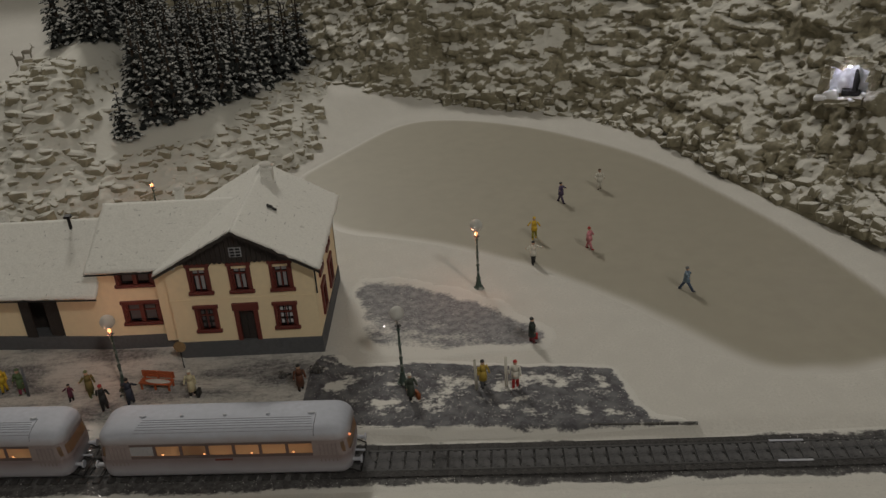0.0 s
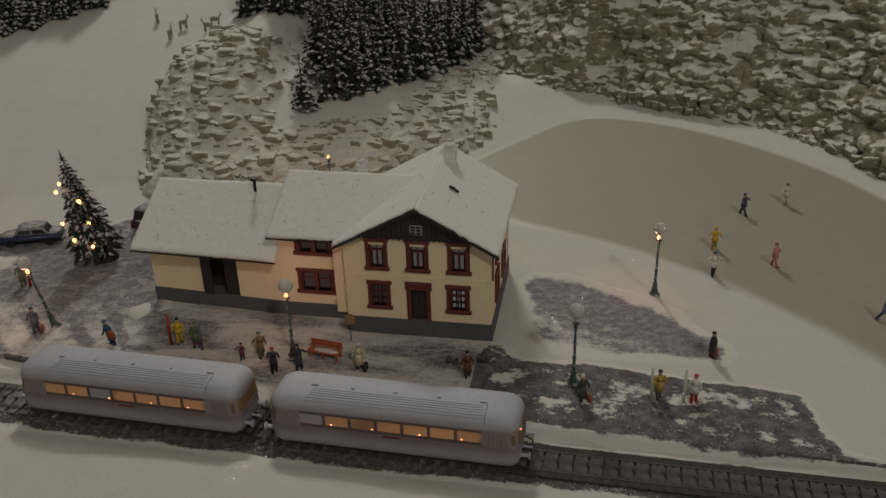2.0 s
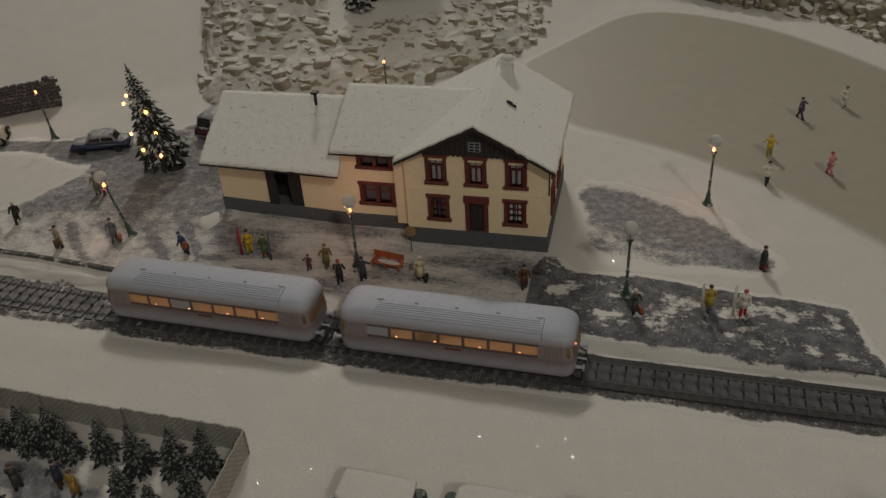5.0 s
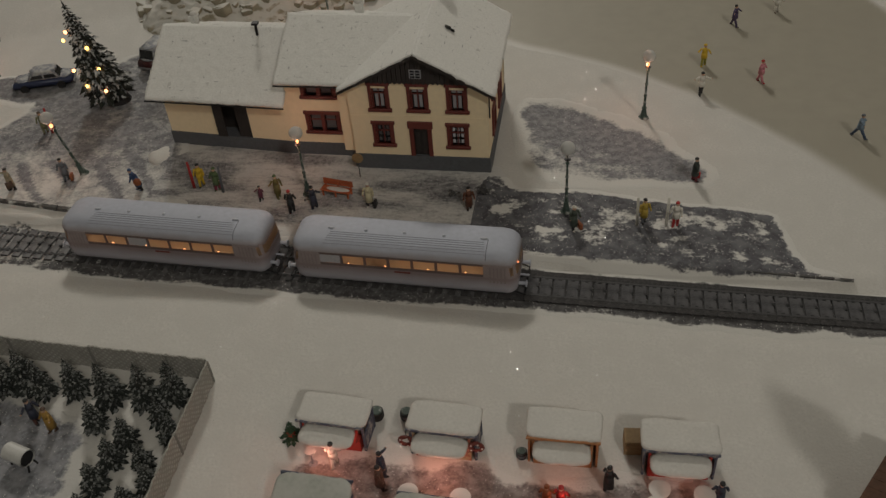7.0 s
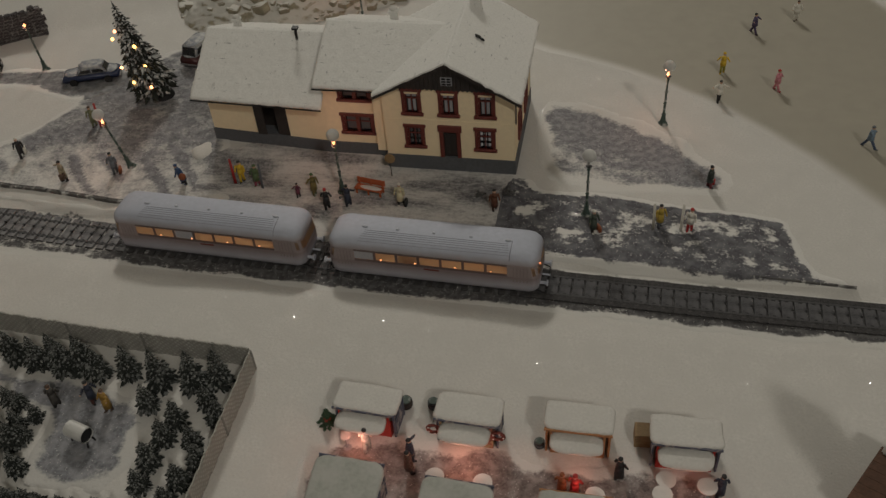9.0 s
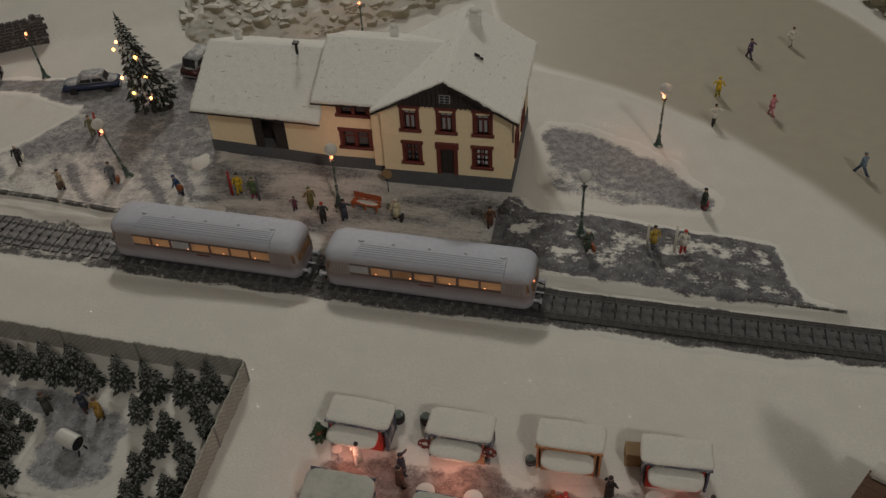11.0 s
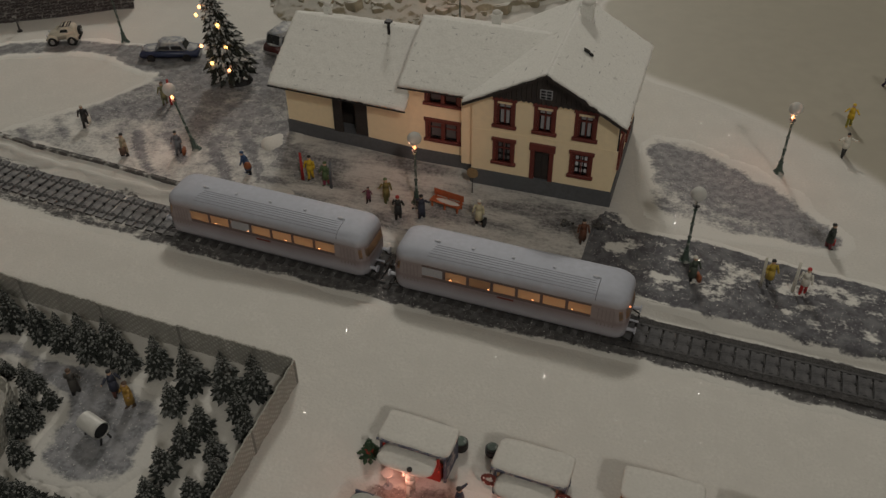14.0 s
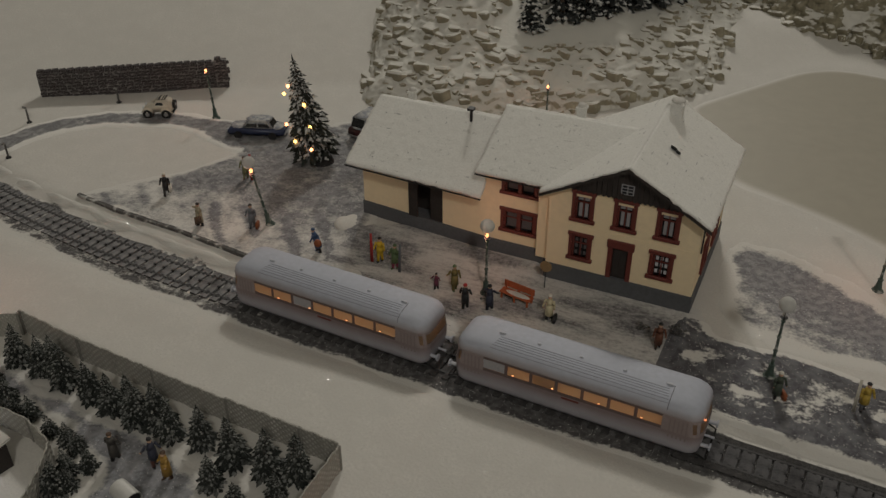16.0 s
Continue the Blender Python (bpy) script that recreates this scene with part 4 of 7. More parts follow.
def st_box(name, x0, x1, y0, y1, z0, z1, material, label="", bevel=0.0, parent=None):
    bm = bmesh.new()
    box(bm, x0, x1, y0, y1, z0, z1, None, bevel)
    if parent is None:
        return part(name, bm, material, st, label, plan=True)
    bmesh.ops.translate(bm, vec=(11, -4.6, 0), verts=bm.verts)
    return part(name, bm, material, parent, label)


D = 8.9


def wall_with_holes(name, x0, x1, z0, z1, y, holes, thick=0.3):
    """A wall in the x-z plane with real openings, its face at y."""
    xs = sorted({x0, x1, *[h[0] for h in holes], *[h[1] for h in holes]})
    zs = sorted({z0, z1, *[h[2] for h in holes], *[h[3] for h in holes]})
    bm = bmesh.new()
    for xa, xb in zip(xs, xs[1:]):
        for za, zb in zip(zs, zs[1:]):
            cx, cz = (xa + xb) / 2, (za + zb) / 2
            if not any(h[0] < cx < h[1] and h[2] < cz < h[3] for h in holes):
                box(bm, xa, xb, y, y + thick, za, zb)
    bmesh.ops.remove_doubles(bm, verts=bm.verts, dist=0.001)
    return part(name, bm, WALL, st, plan=True)


UP = [(-6.66, 4.62, 6.2), (-4.25, 4.62, 6.2), (-1.85, 4.62, 6.2)]
LOW = [(-6.63, 2.02, 3.42), (-1.92, 2.02, 3.42)]
holes = [(x - 0.45, x + 0.45, a, b) for x, a, b in UP] + [(x - 0.48, x + 0.48, a, b) for x, a, b in LOW] + [(-4.82, -3.72, 1.15, 3.45)]
wall_with_holes("front_wall", -8.65, 0, 1.15, 6.24, 0, holes)
MIDH = [(-11.65, -9.75, 2.35, 3.55), (-11.65, -9.75, 4.95, 5.95)]
wall_with_holes("mid_wall", -12.9, -8.65, 1.4, 6.35, 0.7, MIDH)


def set_back(ob):
    """The front of the goods shed runs back a little towards its far end."""
    for v in ob.data.vertices:
        if v.co.y < (3.0 - 4.6) * S:
            v.co.y += 0.085 * max(0.0, -12.9 * S - (v.co.x - 11 * S))


set_back(wall_with_holes("shed_wall", -21.75, -12.9, 1.4, 5.2, 0.7, [(-18.3, -15.85, 1.4, 3.95)]))
st_box("side_wall", -0.3, 0, 0.3, D, 1.15, 6.15, WALL)
set_back(st_box("shed_end_wall", -21.75, -21.45, 1.0, D - 0.3, 1.15, 5.2, WALL))
st_box("back_wall", -21.75, 0, D - 0.3, D, 1.15, 5.2, WALL)
# dark filling behind the openings, in place of the shade indoors
st_box("indoor_shade", -21.4, -0.35, 2.1, D - 0.35, 1.0, 5.1, DARKWOOD_AND_SHADE)
st_box("plinth", -8.72, 0.07, -0.07, D, -0.3, 1.15, PLINTH, "dark grey plinth")
st_box("plinth", -12.9, -8.72, 0.63, D, -0.3, 1.4, PLINTH, "dark grey plinth")
set_back(st_box("plinth", -21.82, -12.9, 0.63, D, -0.3, 1.4, PLINTH, "dark grey plinth"))
st_box("string_course", -8.66, 0.02, -0.025, 0.0, 4.0, 4.07, WALL)
st_box("corner_pilaster", -9.4, -8.65, 0.3, 0.7, 1.15, 5.95, WALL)


def st_window(x, z0, z1, w, y, curtains, bars):
    win = st_box("window", x - w / 2 + 0.02, x + w / 2 - 0.02, y + 0.16, y + 0.18, z0, z1, GLASSDARK, "maroon-framed station window")
    t = 0.2
    for side in (-1, 1):
        st_box("jamb", x + side * (w / 2 + t / 2) - t / 2, x + side * (w / 2 + t / 2) + t / 2, y - 0.07, y + 0.2, z0 - 0.1, z1 + 0.05, MAROON, parent=win)
    st_box("lintel", x - w / 2 - t - 0.08, x + w / 2 + t + 0.08, y - 0.12, y + 0.2, z1 + 0.02, z1 + 0.26, MAROON, bevel=0.03, parent=win)
    st_box("sill", x - w / 2 - t - 0.1, x + w / 2 + t + 0.1, y - 0.16, y + 0.2, z0 - 0.22, z0, MAROON, bevel=0.03, parent=win)
    st_box("glazing_bar", x - 0.035, x + 0.035, y + 0.06, y + 0.12, z0, z1, MAROON, parent=win)
    zm = z0 + (z1 - z0) * 0.66
    st_box("glazing_bar", x - w / 2, x + w / 2, y + 0.05, y + 0.11, zm - 0.035, zm + 0.035, MAROON, parent=win)
    st_box("casement", x - w / 2, x - w / 2 + 0.1, y + 0.04, y + 0.13, z0, z1, MAROON, parent=win)
    st_box("casement", x + w / 2 - 0.1, x + w / 2, y + 0.04, y + 0.13, z0, z1, MAROON, parent=win)
    if curtains:
        for side in (-1, 1):
            bm = bmesh.new()
            xa, xb = sorted((x + side * 0.07, x + side * (w / 2 - 0.19)))
            box(bm, xa, xb, y + 0.13, y + 0.15, z0 + 0.08, zm - 0.06)
            bmesh.ops.translate(bm, vec=(11, -4.6, 0), verts=bm.verts)
            part("curtain", bm, CURTAIN, win, "white curtain")
        st_box("upper_curtain", x - w / 2 + 0.13, x + w / 2 - 0.13, y + 0.13, y + 0.15, zm + 0.1, z1 - 0.12, CURTAIN, parent=win)
    if bars:
        for cx in (-0.26, 0.0, 0.26):
            for cz in range(3):
                zz = z0 + 0.12 + cz * (z1 - z0 - 0.1) / 3
                st_box("small_pane", x + cx - 0.08, x + cx + 0.08, y + 0.13, y + 0.15, zz, zz + 0.24, BARWHITE if bars > 1 else GAPGREY, parent=win)
    return win


for x, a, b in UP:
    st_window(x, a, b, 0.9, 0, True, 0)
st_window(*LOW[0], 0.96, 0, False, 1)
st_window(*LOW[1], 0.96, 0, False, 2)
for xa, xb, za, zb in MIDH:
    w = st_window((xa + xb) / 2, za, zb, xb - xa, 0.7, False, 0)
    for k in (-0.5, 0.5):
        st_box("casement_pane", (xa + xb) / 2 + k * 0.95 - 0.3, (xa + xb) / 2 + k * 0.95 + 0.3, 0.82, 0.84, za + 0.15, zb - 0.1, GAPGREY, parent=w)
    st_box("mullion", (xa + xb) / 2 - 0.12, (xa + xb) / 2 + 0.12, 0.66, 0.86, za, zb, MAROON, parent=w)
door = st_box("door", -4.72, -3.82, 0.12, 0.2, 1.15, 3.2, DARKWOOD_AND_SHADE, "dark wooden station door in a maroon frame")
for xa, xb in ((-4.98, -4.72), (-3.82, -3.56)):
    st_box("jamb", xa, xb, -0.07, 0.2, 1.15, 3.3, MAROON, parent=door)
st_box("lintel", -5.06, -3.48, -0.12, 0.2, 3.2, 3.72, MAROON, bevel=0.04, parent=door)
for k in range(2):
    st_box("door_panel", -4.66 + 0.44 * k, -4.32 + 0.44 * k, 0.08, 0.12, 1.3, 2.9, DARKWOOD_AND_SHADE, parent=door)
for xa, xb, yy in ((-18.25, -17.6, 0.35), (-16.75, -15.9, 0.55)):
    set_back(st_box("shed_door", xa, xb, yy + 0.2, yy + 0.3, 1.4, 3.9, DARKWOOD_AND_SHADE, "dark sliding goods door, half open"))
for yy in (2.4, 5.6):
    for za in (1.9, 4.5):
        w = st_box("side_window", -0.02, 0.03, yy - 0.5, yy + 0.5, za, za + 1.5, GLASSDARK, "maroon-framed station window")
        for ya, yb, z0, z1 in ((yy - 0.7, yy - 0.5, za - 0.1, za + 1.6), (yy + 0.5, yy + 0.7, za - 0.1, za + 1.6), (yy - 0.75, yy + 0.75, za + 1.5, za + 1.75), (yy - 0.75, yy + 0.75, za - 0.25, za)):
            st_box("side_frame", 0.0, 0.14, ya, yb, z0, z1, MAROON, parent=w)
bm = bmesh.new()
limb(bm, (0.12, -0.12, 5.9), (0.12, -0.12, 4.2), 0.05, 0.05)
part("downpipe", bm, DARK, st, "dark downpipe", plan=True)

# gable with vertical boards and a serrated lower edge
for k in range(26):
    xa = -8.0 + 0.29 * k
    top = 8.75 - abs(xa + 0.14 + 4.25) * 0.575 - 0.12
    if top > 6.62:
        bm = bmesh.new()
        prism(bm, [(xa + 0.01, 6.52), (xa + 0.145, 6.42), (xa + 0.28, 6.52), (xa + 0.28, top), (xa + 0.01, top)], -0.16, -0.06)
        part("gable_board", bm, DARKWOOD_AND_SHADE, st, plan=True)
bm = bmesh.new()
prism(bm, [(-8.3, 6.45), (-0.2, 6.45), (-4.25, 8.7)], -0.05, 0.1)
part("gable_panel", bm, DARKWOOD_AND_SHADE, st, plan=True)
aw = st_box("attic_window", -4.6, -3.88, -0.2, -0.17, 6.86, 7.46, CURTAIN, "small attic window")
for k in range(2):
    for j in range(3):
        st_box("attic_pane", -4.54 + 0.33 * k, -4.27 + 0.33 * k, -0.215, -0.205, 6.9 + 0.19 * j, 7.03 + 0.19 * j, GLASSDARK, parent=aw)


def roof_plane(name, p00, p10, p11, p01, thick, n, m, label, lump=0.05, seed=3):
    """A roof slope with lumpy snow: corners in order along the eave and back along the ridge."""
    rng = np.random.RandomState(seed)
    bm = bmesh.new()
    P = [Vector(p) for p in (p00, p10, p11, p01)]
    up = (P[1] - P[0]).cross(P[3] - P[0]).normalized()
    if up.z < 0:
        up = -up
    grid = []
    for j in range(m + 1):
        row = []
        for i in range(n + 1):
            u, v = i / n, j / m
            p = P[0].lerp(P[1], u).lerp(P[3].lerp(P[2], u), v)
            e = min(i, n - i, j, m - j)
            h = lump * (rng.rand() - 0.5) if e else 0.03 * (rng.rand() - 0.7)
            q = p + up * h
            if i in (0, n) or j == 0:
                q += Vector((rng.rand() - 0.5, rng.rand() - 0.5, 0.4 * (rng.rand() - 0.5))) * 0.09
            row.append(bm.verts.new(q))
        grid.append(row)
    for j in range(m):
        for i in range(n):
            bm.faces.new((grid[j][i], grid[j][i + 1], grid[j + 1][i + 1], grid[j + 1][i]))
    bmesh.ops.recalc_face_normals(bm, faces=bm.faces)
    low = bmesh.ops.extrude_face_region(bm, geom=list(bm.faces))
    bmesh.ops.translate(bm, vec=(0, 0, -thick), verts=[g for g in low["geom"] if isinstance(g, bmesh.types.BMVert)])
    bmesh.ops.recalc_face_normals(bm, faces=bm.faces)
    return part(name, bm, ROOF_SNOW, st, label, smooth=True, plan=True)


AX = -4.15
roof_plane("roof_slope", (0.58, -0.75, 6.12), (0.58, 9.5, 6.12), (AX, 9.5, 8.85), (AX, -0.85, 8.85), 0.09, 48, 26, "snow-covered roof slope", seed=4)
roof_plane("roof_slope", (-9.1, -0.75, 6.2), (-9.1, 9.5, 6.12), (AX, 9.5, 8.86), (AX, -0.85, 8.86), 0.09, 48, 26, "snow-covered roof slope", seed=5)
roof_plane("roof_slope", (-13.25, -0.15, 6.24), (-8.0, -0.15, 6.24), (-5.0, 5.0, 8.36), (-13.35, 5.0, 8.36), 0.09, 36, 26, "snow-covered roof slope", seed=6)
roof_plane("roof_slope", (-13.25, 9.6, 6.2), (-8.0, 9.6, 6.2), (-5.0, 5.0, 8.36), (-13.35, 5.0, 8.36), 0.09, 30, 20, "snow-covered roof slope", seed=7)
roof_plane("roof_slope", (-22.1, -0.12, 4.86), (-12.75, -0.42, 4.76), (-13.2, 5.3, 7.28), (-22.35, 5.3, 7.28), 0.09, 52, 28, "snow-covered roof slope of the goods shed", seed=8)
roof_plane("roof_slope", (-22.15, 10.2, 4.9), (-12.75, 10.2, 4.9), (-13.2, 5.3, 7.28), (-22.35, 5.3, 7.28), 0.09, 40, 20, "snow-covered roof slope of the goods shed", seed=9)
bm = bmesh.new()
prism(bm, [(-13.0, 4.8), (-12.9, 4.8), (-12.9, 6.1), (-13.0, 6.1)], 0.9, 8.7)
part("step_wall", bm, WALL, st, plan=True)
for ya in (0.02, 8.75):
    bm = bmesh.new()
    prism(bm, [(-0.05, 6.0), (-0.05, 6.22), (AX, 8.55), (-8.6, 6.22), (-8.6, 6.0)], ya, ya + 0.12)
    part("gable_wall", bm, WALL, st, plan=True)
bm = bmesh.new()
v = [bm.verts.new(c) for c in ((-21.6, 0.9, 4.7), (-21.6, 8.7, 4.7), (-21.6, 8.7, 5.1), (-21.6, 5.2, 7.1), (-21.6, 0.9, 5.2))]
w = [bm.verts.new((c.co.x + 0.15, c.co.y, c.co.z)) for c in v]
bm.faces.new(v)
bm.faces.new(w[::-1])
for i in range(5):
    bm.faces.new((v[i], w[i], w[(i + 1) % 5], v[(i + 1) % 5]))
set_back(part("shed_gable", bm, WALL, st, plan=True))
# dark gutters under the eaves
for p, q in (((-22.1, -0.14, 4.70), (-12.75, -0.44, 4.60)), ((-13.25, -0.17, 6.08), (-9.1, -0.17, 6.08))):
    bm = bmesh.new()
    limb(bm, p, q, 0.05, 0.05, 6)
    part("gutter", bm, DARK, st, "thin dark gutter", plan=True)
# barge boards
for x0, x1, z0, z1 in ((0.55, AX, 6.0, 8.72), (-9.05, AX, 6.08, 8.72)):
    bm = bmesh.new()
    m = 0.16
    prism(bm, [(x0, z0), (x1, z1), (x1, z1 - m * 1.3), (x0, z0 - m)], -0.78, -0.70)
    part("barge_board", bm, DARKWOOD_AND_SHADE, st, plan=True)


def chimney(x, y, z0, z1, w, snow=True):
    bm = bmesh.new()
    box(bm, x - w, x + w, y - w, y + w, z0, z1, bevel=0.03)
    box(bm, x - w * 1.25, x + w * 1.25, y - w * 1.25, y + w * 1.25, z1 - 0.22, z1 - 0.08)
    c = part("chimney", bm, PLINTH if not snow else ROOF_SNOW, st, "small snow-capped chimney", plan=True)
    bm = bmesh.new()
    ball(bm, at(x + 11, y - 4.6, z1), w * 1.2, w * 1.2, 0.16, 10, 6)
    part("snow_cap", bm, SNOW, c, smooth=True)


chimney(-3.55, 7.6, 8.0, 9.35, 0.36)
chimney(-9.0, 6.4, 7.3, 8.5, 0.25)
chimney(-20.5, 6.3, 6.5, 7.5, 0.22)
bm = bmesh.new()
limb(bm, (-15.55, 4.6, 6.8), (-15.55, 4.6, 7.75), 0.1, 0.1)
box(bm, -15.75, -15.35, 4.4, 4.8, 7.7, 7.85)
part("stove_pipe", bm, DARK, st, "dark stove pipe", plan=True)
bm = bmesh.new()
m = at(-2.75, 3.7, 8.10, 0, 30, 12)
box(bm, -0.26, 0.16, -0.12, 0.2, 0, 0.09, m, 0.03)
box(bm, 0.12, 0.40, -0.22, 0.02, -0.02, 0.08, m, 0.03)
part("skylight", bm, GLASSDARK, st, "small dark skylight clear of snow", plan=True)

# ---- street lamps ----
def street_lamp(x, y, lit, lean, bulb_turn, label, post=3.75, globe=True):
    lamp = thing("street_lamp", label, "street lamp", x, y, float(ground_height(np.array(x), np.array(y))), 0, "street lamps")
    lamp.matrix_basis = pose(x * S, y * S, lamp.location.z, lean[1], lean[0], 0)
    bm = bmesh.new()
    cone(bm, at(0, 0, -0.1), 0.40, 0.33, 0, 0.2, 10)
    cone(bm, at(0, 0, 0.1), 0.25, 0.12, 0, 0.65, 10)
    cone(bm, at(0, 0, 0.75), 0.16, 0.16, 0, 0.09, 10)
    part("foot", bm, GREENPOST, lamp, "green iron foot caked with snow")
    bm = bmesh.new()
    cone(bm, at(0, 0, 0.8), 0.09, 0.06, 0, post - 0.8, 10)
    for z in (1.7, 2.6, post - 0.15):
        cone(bm, at(0, 0, z), 0.115, 0.115, 0, 0.08, 10)
    part("post", bm, GREENPOST, lamp, "green iron post")
    bm = bmesh.new()
    m = at(0.0, 0, post, 0, 0, bulb_turn)
    cone(bm, m, 0.08, 0.2, 0, 0.12, 10)
    for k in (-1, 1):
        limb(bm, m @ Vector((0.0, 0.14 * k, 0.1)), m @ Vector((0.0, 0.24 * k, 0.62)), 0.02, 0.02, 5)
    part("lantern", bm, DARK, lamp)
    bm = bmesh.new()
    ball(bm, m @ at(-0.02, 0, 0.32), 0.10, 0.10, 0.15, 10, 8)
    part("bulb", bm, BULB if lit else DEADBULB, lamp, "small glowing orange bulb" if lit else "unlit bulb", smooth=True)
    if globe:
        bm = bmesh.new()
        ball(bm, m @ at(0, 0, 0.92), 0.42, 0.42, 0.40, 16, 10)
        part("globe", bm, GLOBE, lamp, "frosted white globe with snow on it", smooth=True)
    if lit:
        d = bpy.data.lights.new("lamp_light", "POINT")
        d.energy, d.color, d.shadow_soft_size = 0.0095, (1.0, 0.44, 0.29), 0.003
        lo = new("lamp_light", d)
        lo.parent = lamp
        lo.matrix_basis = pose(-0.3 * S, -0.12 * S, (post + 0.25) * S)


street_lamp(-11.2, -3.05, True, (0, 0), 0, "green iron street lamp with a lit bulb beside the bench")
street_lamp(4.97, -3.6, False, (0, 0), 0, "unlit green iron street lamp on the platform")
street_lamp(9.6, 6.6, True, (0, 0), 0, "green iron street lamp lit beside the skating rink")
street_lamp(-27.1, -1.9, True, (-10, 4), 0, "green iron street lamp leaning on the snowy platform")
street_lamp(-40.3, 9.9, True, (-4, 0), 0, "green iron street lamp lit in front of the stone wall", globe=False)
street_lamp(-15.0, 18.0, True, (0, 0), 0, "green iron street lamp lit behind the station", globe=False)

# ---- bench, sign, bush ----
def bench(x, y, turn):
    b = thing("bench", "orange-red wooden bench with snow on its seat", "bench", x, y, 0.0, turn)
    for k in range(4):
        bm = bmesh.new()
        box(bm, -1.0, 1.0, -0.30 + 0.15 * k, -0.18 + 0.15 * k, 0.45, 0.51)
        part("seat_slat", bm, BENCHRED, b)
    for k in range(3):
        bm = bmesh.new()
        box(bm, -1.0, 1.0, 0.30, 0.35, 0.58 + 0.15 * k, 0.70 + 0.15 * k)
        part("back_slat", bm, BENCHRED, b)
    for sx in (-0.85, 0.0, 0.85):
        bm = bmesh.new()
        box(bm, sx - 0.05, sx + 0.05, -0.28, 0.30, 0.38, 0.45)
        box(bm, sx - 0.05, sx + 0.05, -0.28, -0.20, 0.0, 0.45)
        box(bm, sx - 0.05, sx + 0.05, 0.24, 0.32, 0.0, 1.0)
        part("leg", bm, BENCHRED, b)
    bm = bmesh.new()
    ball(bm, at(0.1, 0.0, 0.51), 0.8, 0.22, 0.06, 14, 6)
    part("snow_patch", bm, SNOW, b, "snow on the seat", smooth=True)


bench(-9.3, -3.0, -10)
sg = thing("platform_sign", "round brown station sign on a thin post", "sign", -8.25, -1.1, 0)
bm = bmesh.new()
limb(bm, (0, 0, -0.1), (0, 0, 1.5), 0.03, 0.03, 6)
part("post", bm, DARK, sg)
bm = bmesh.new()
cone(bm, at(0, 0.03, 1.55, 90, 0, 0), 0.36, 0.36, 0, 0.06, 20)
SIGNTAN = mat("tan_board", (0.30, 0.20, 0.10), 0.7, 0, 0.15, 3.0, 0.1)
part("disc", bm, SIGNTAN, sg, "plain tan disc")


# ---- firs ----
def tree_mat(name, green, level, snow=(0.74, 0.75, 0.74), soft=0.07):
    return rock_mat(name, green, tuple(c * 0.5 for c in green), snow, level, soft, 3.0, weight=0.6, patch=2.2)


FIR = tree_mat("snowy_fir", (0.022, 0.026, 0.026), 1.12)
BOUGHSNOW = mat("bough_snow", (0.66, 0.66, 0.65), 0.85, 0, 0.2, 4.0, 0.4, (0.30, 0.31, 0.31), 0.5, 0.15)
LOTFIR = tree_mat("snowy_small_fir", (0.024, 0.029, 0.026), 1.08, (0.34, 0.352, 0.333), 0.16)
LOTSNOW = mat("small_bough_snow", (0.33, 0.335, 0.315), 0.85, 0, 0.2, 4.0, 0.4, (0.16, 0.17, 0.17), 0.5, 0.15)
XFIR = tree_mat("snowy_christmas_fir", (0.024, 0.029, 0.024), 0.99)
BARK = mat("bark", (0.06, 0.045, 0.035), 0.9, 0, 0.3, 4.0, 0.6)


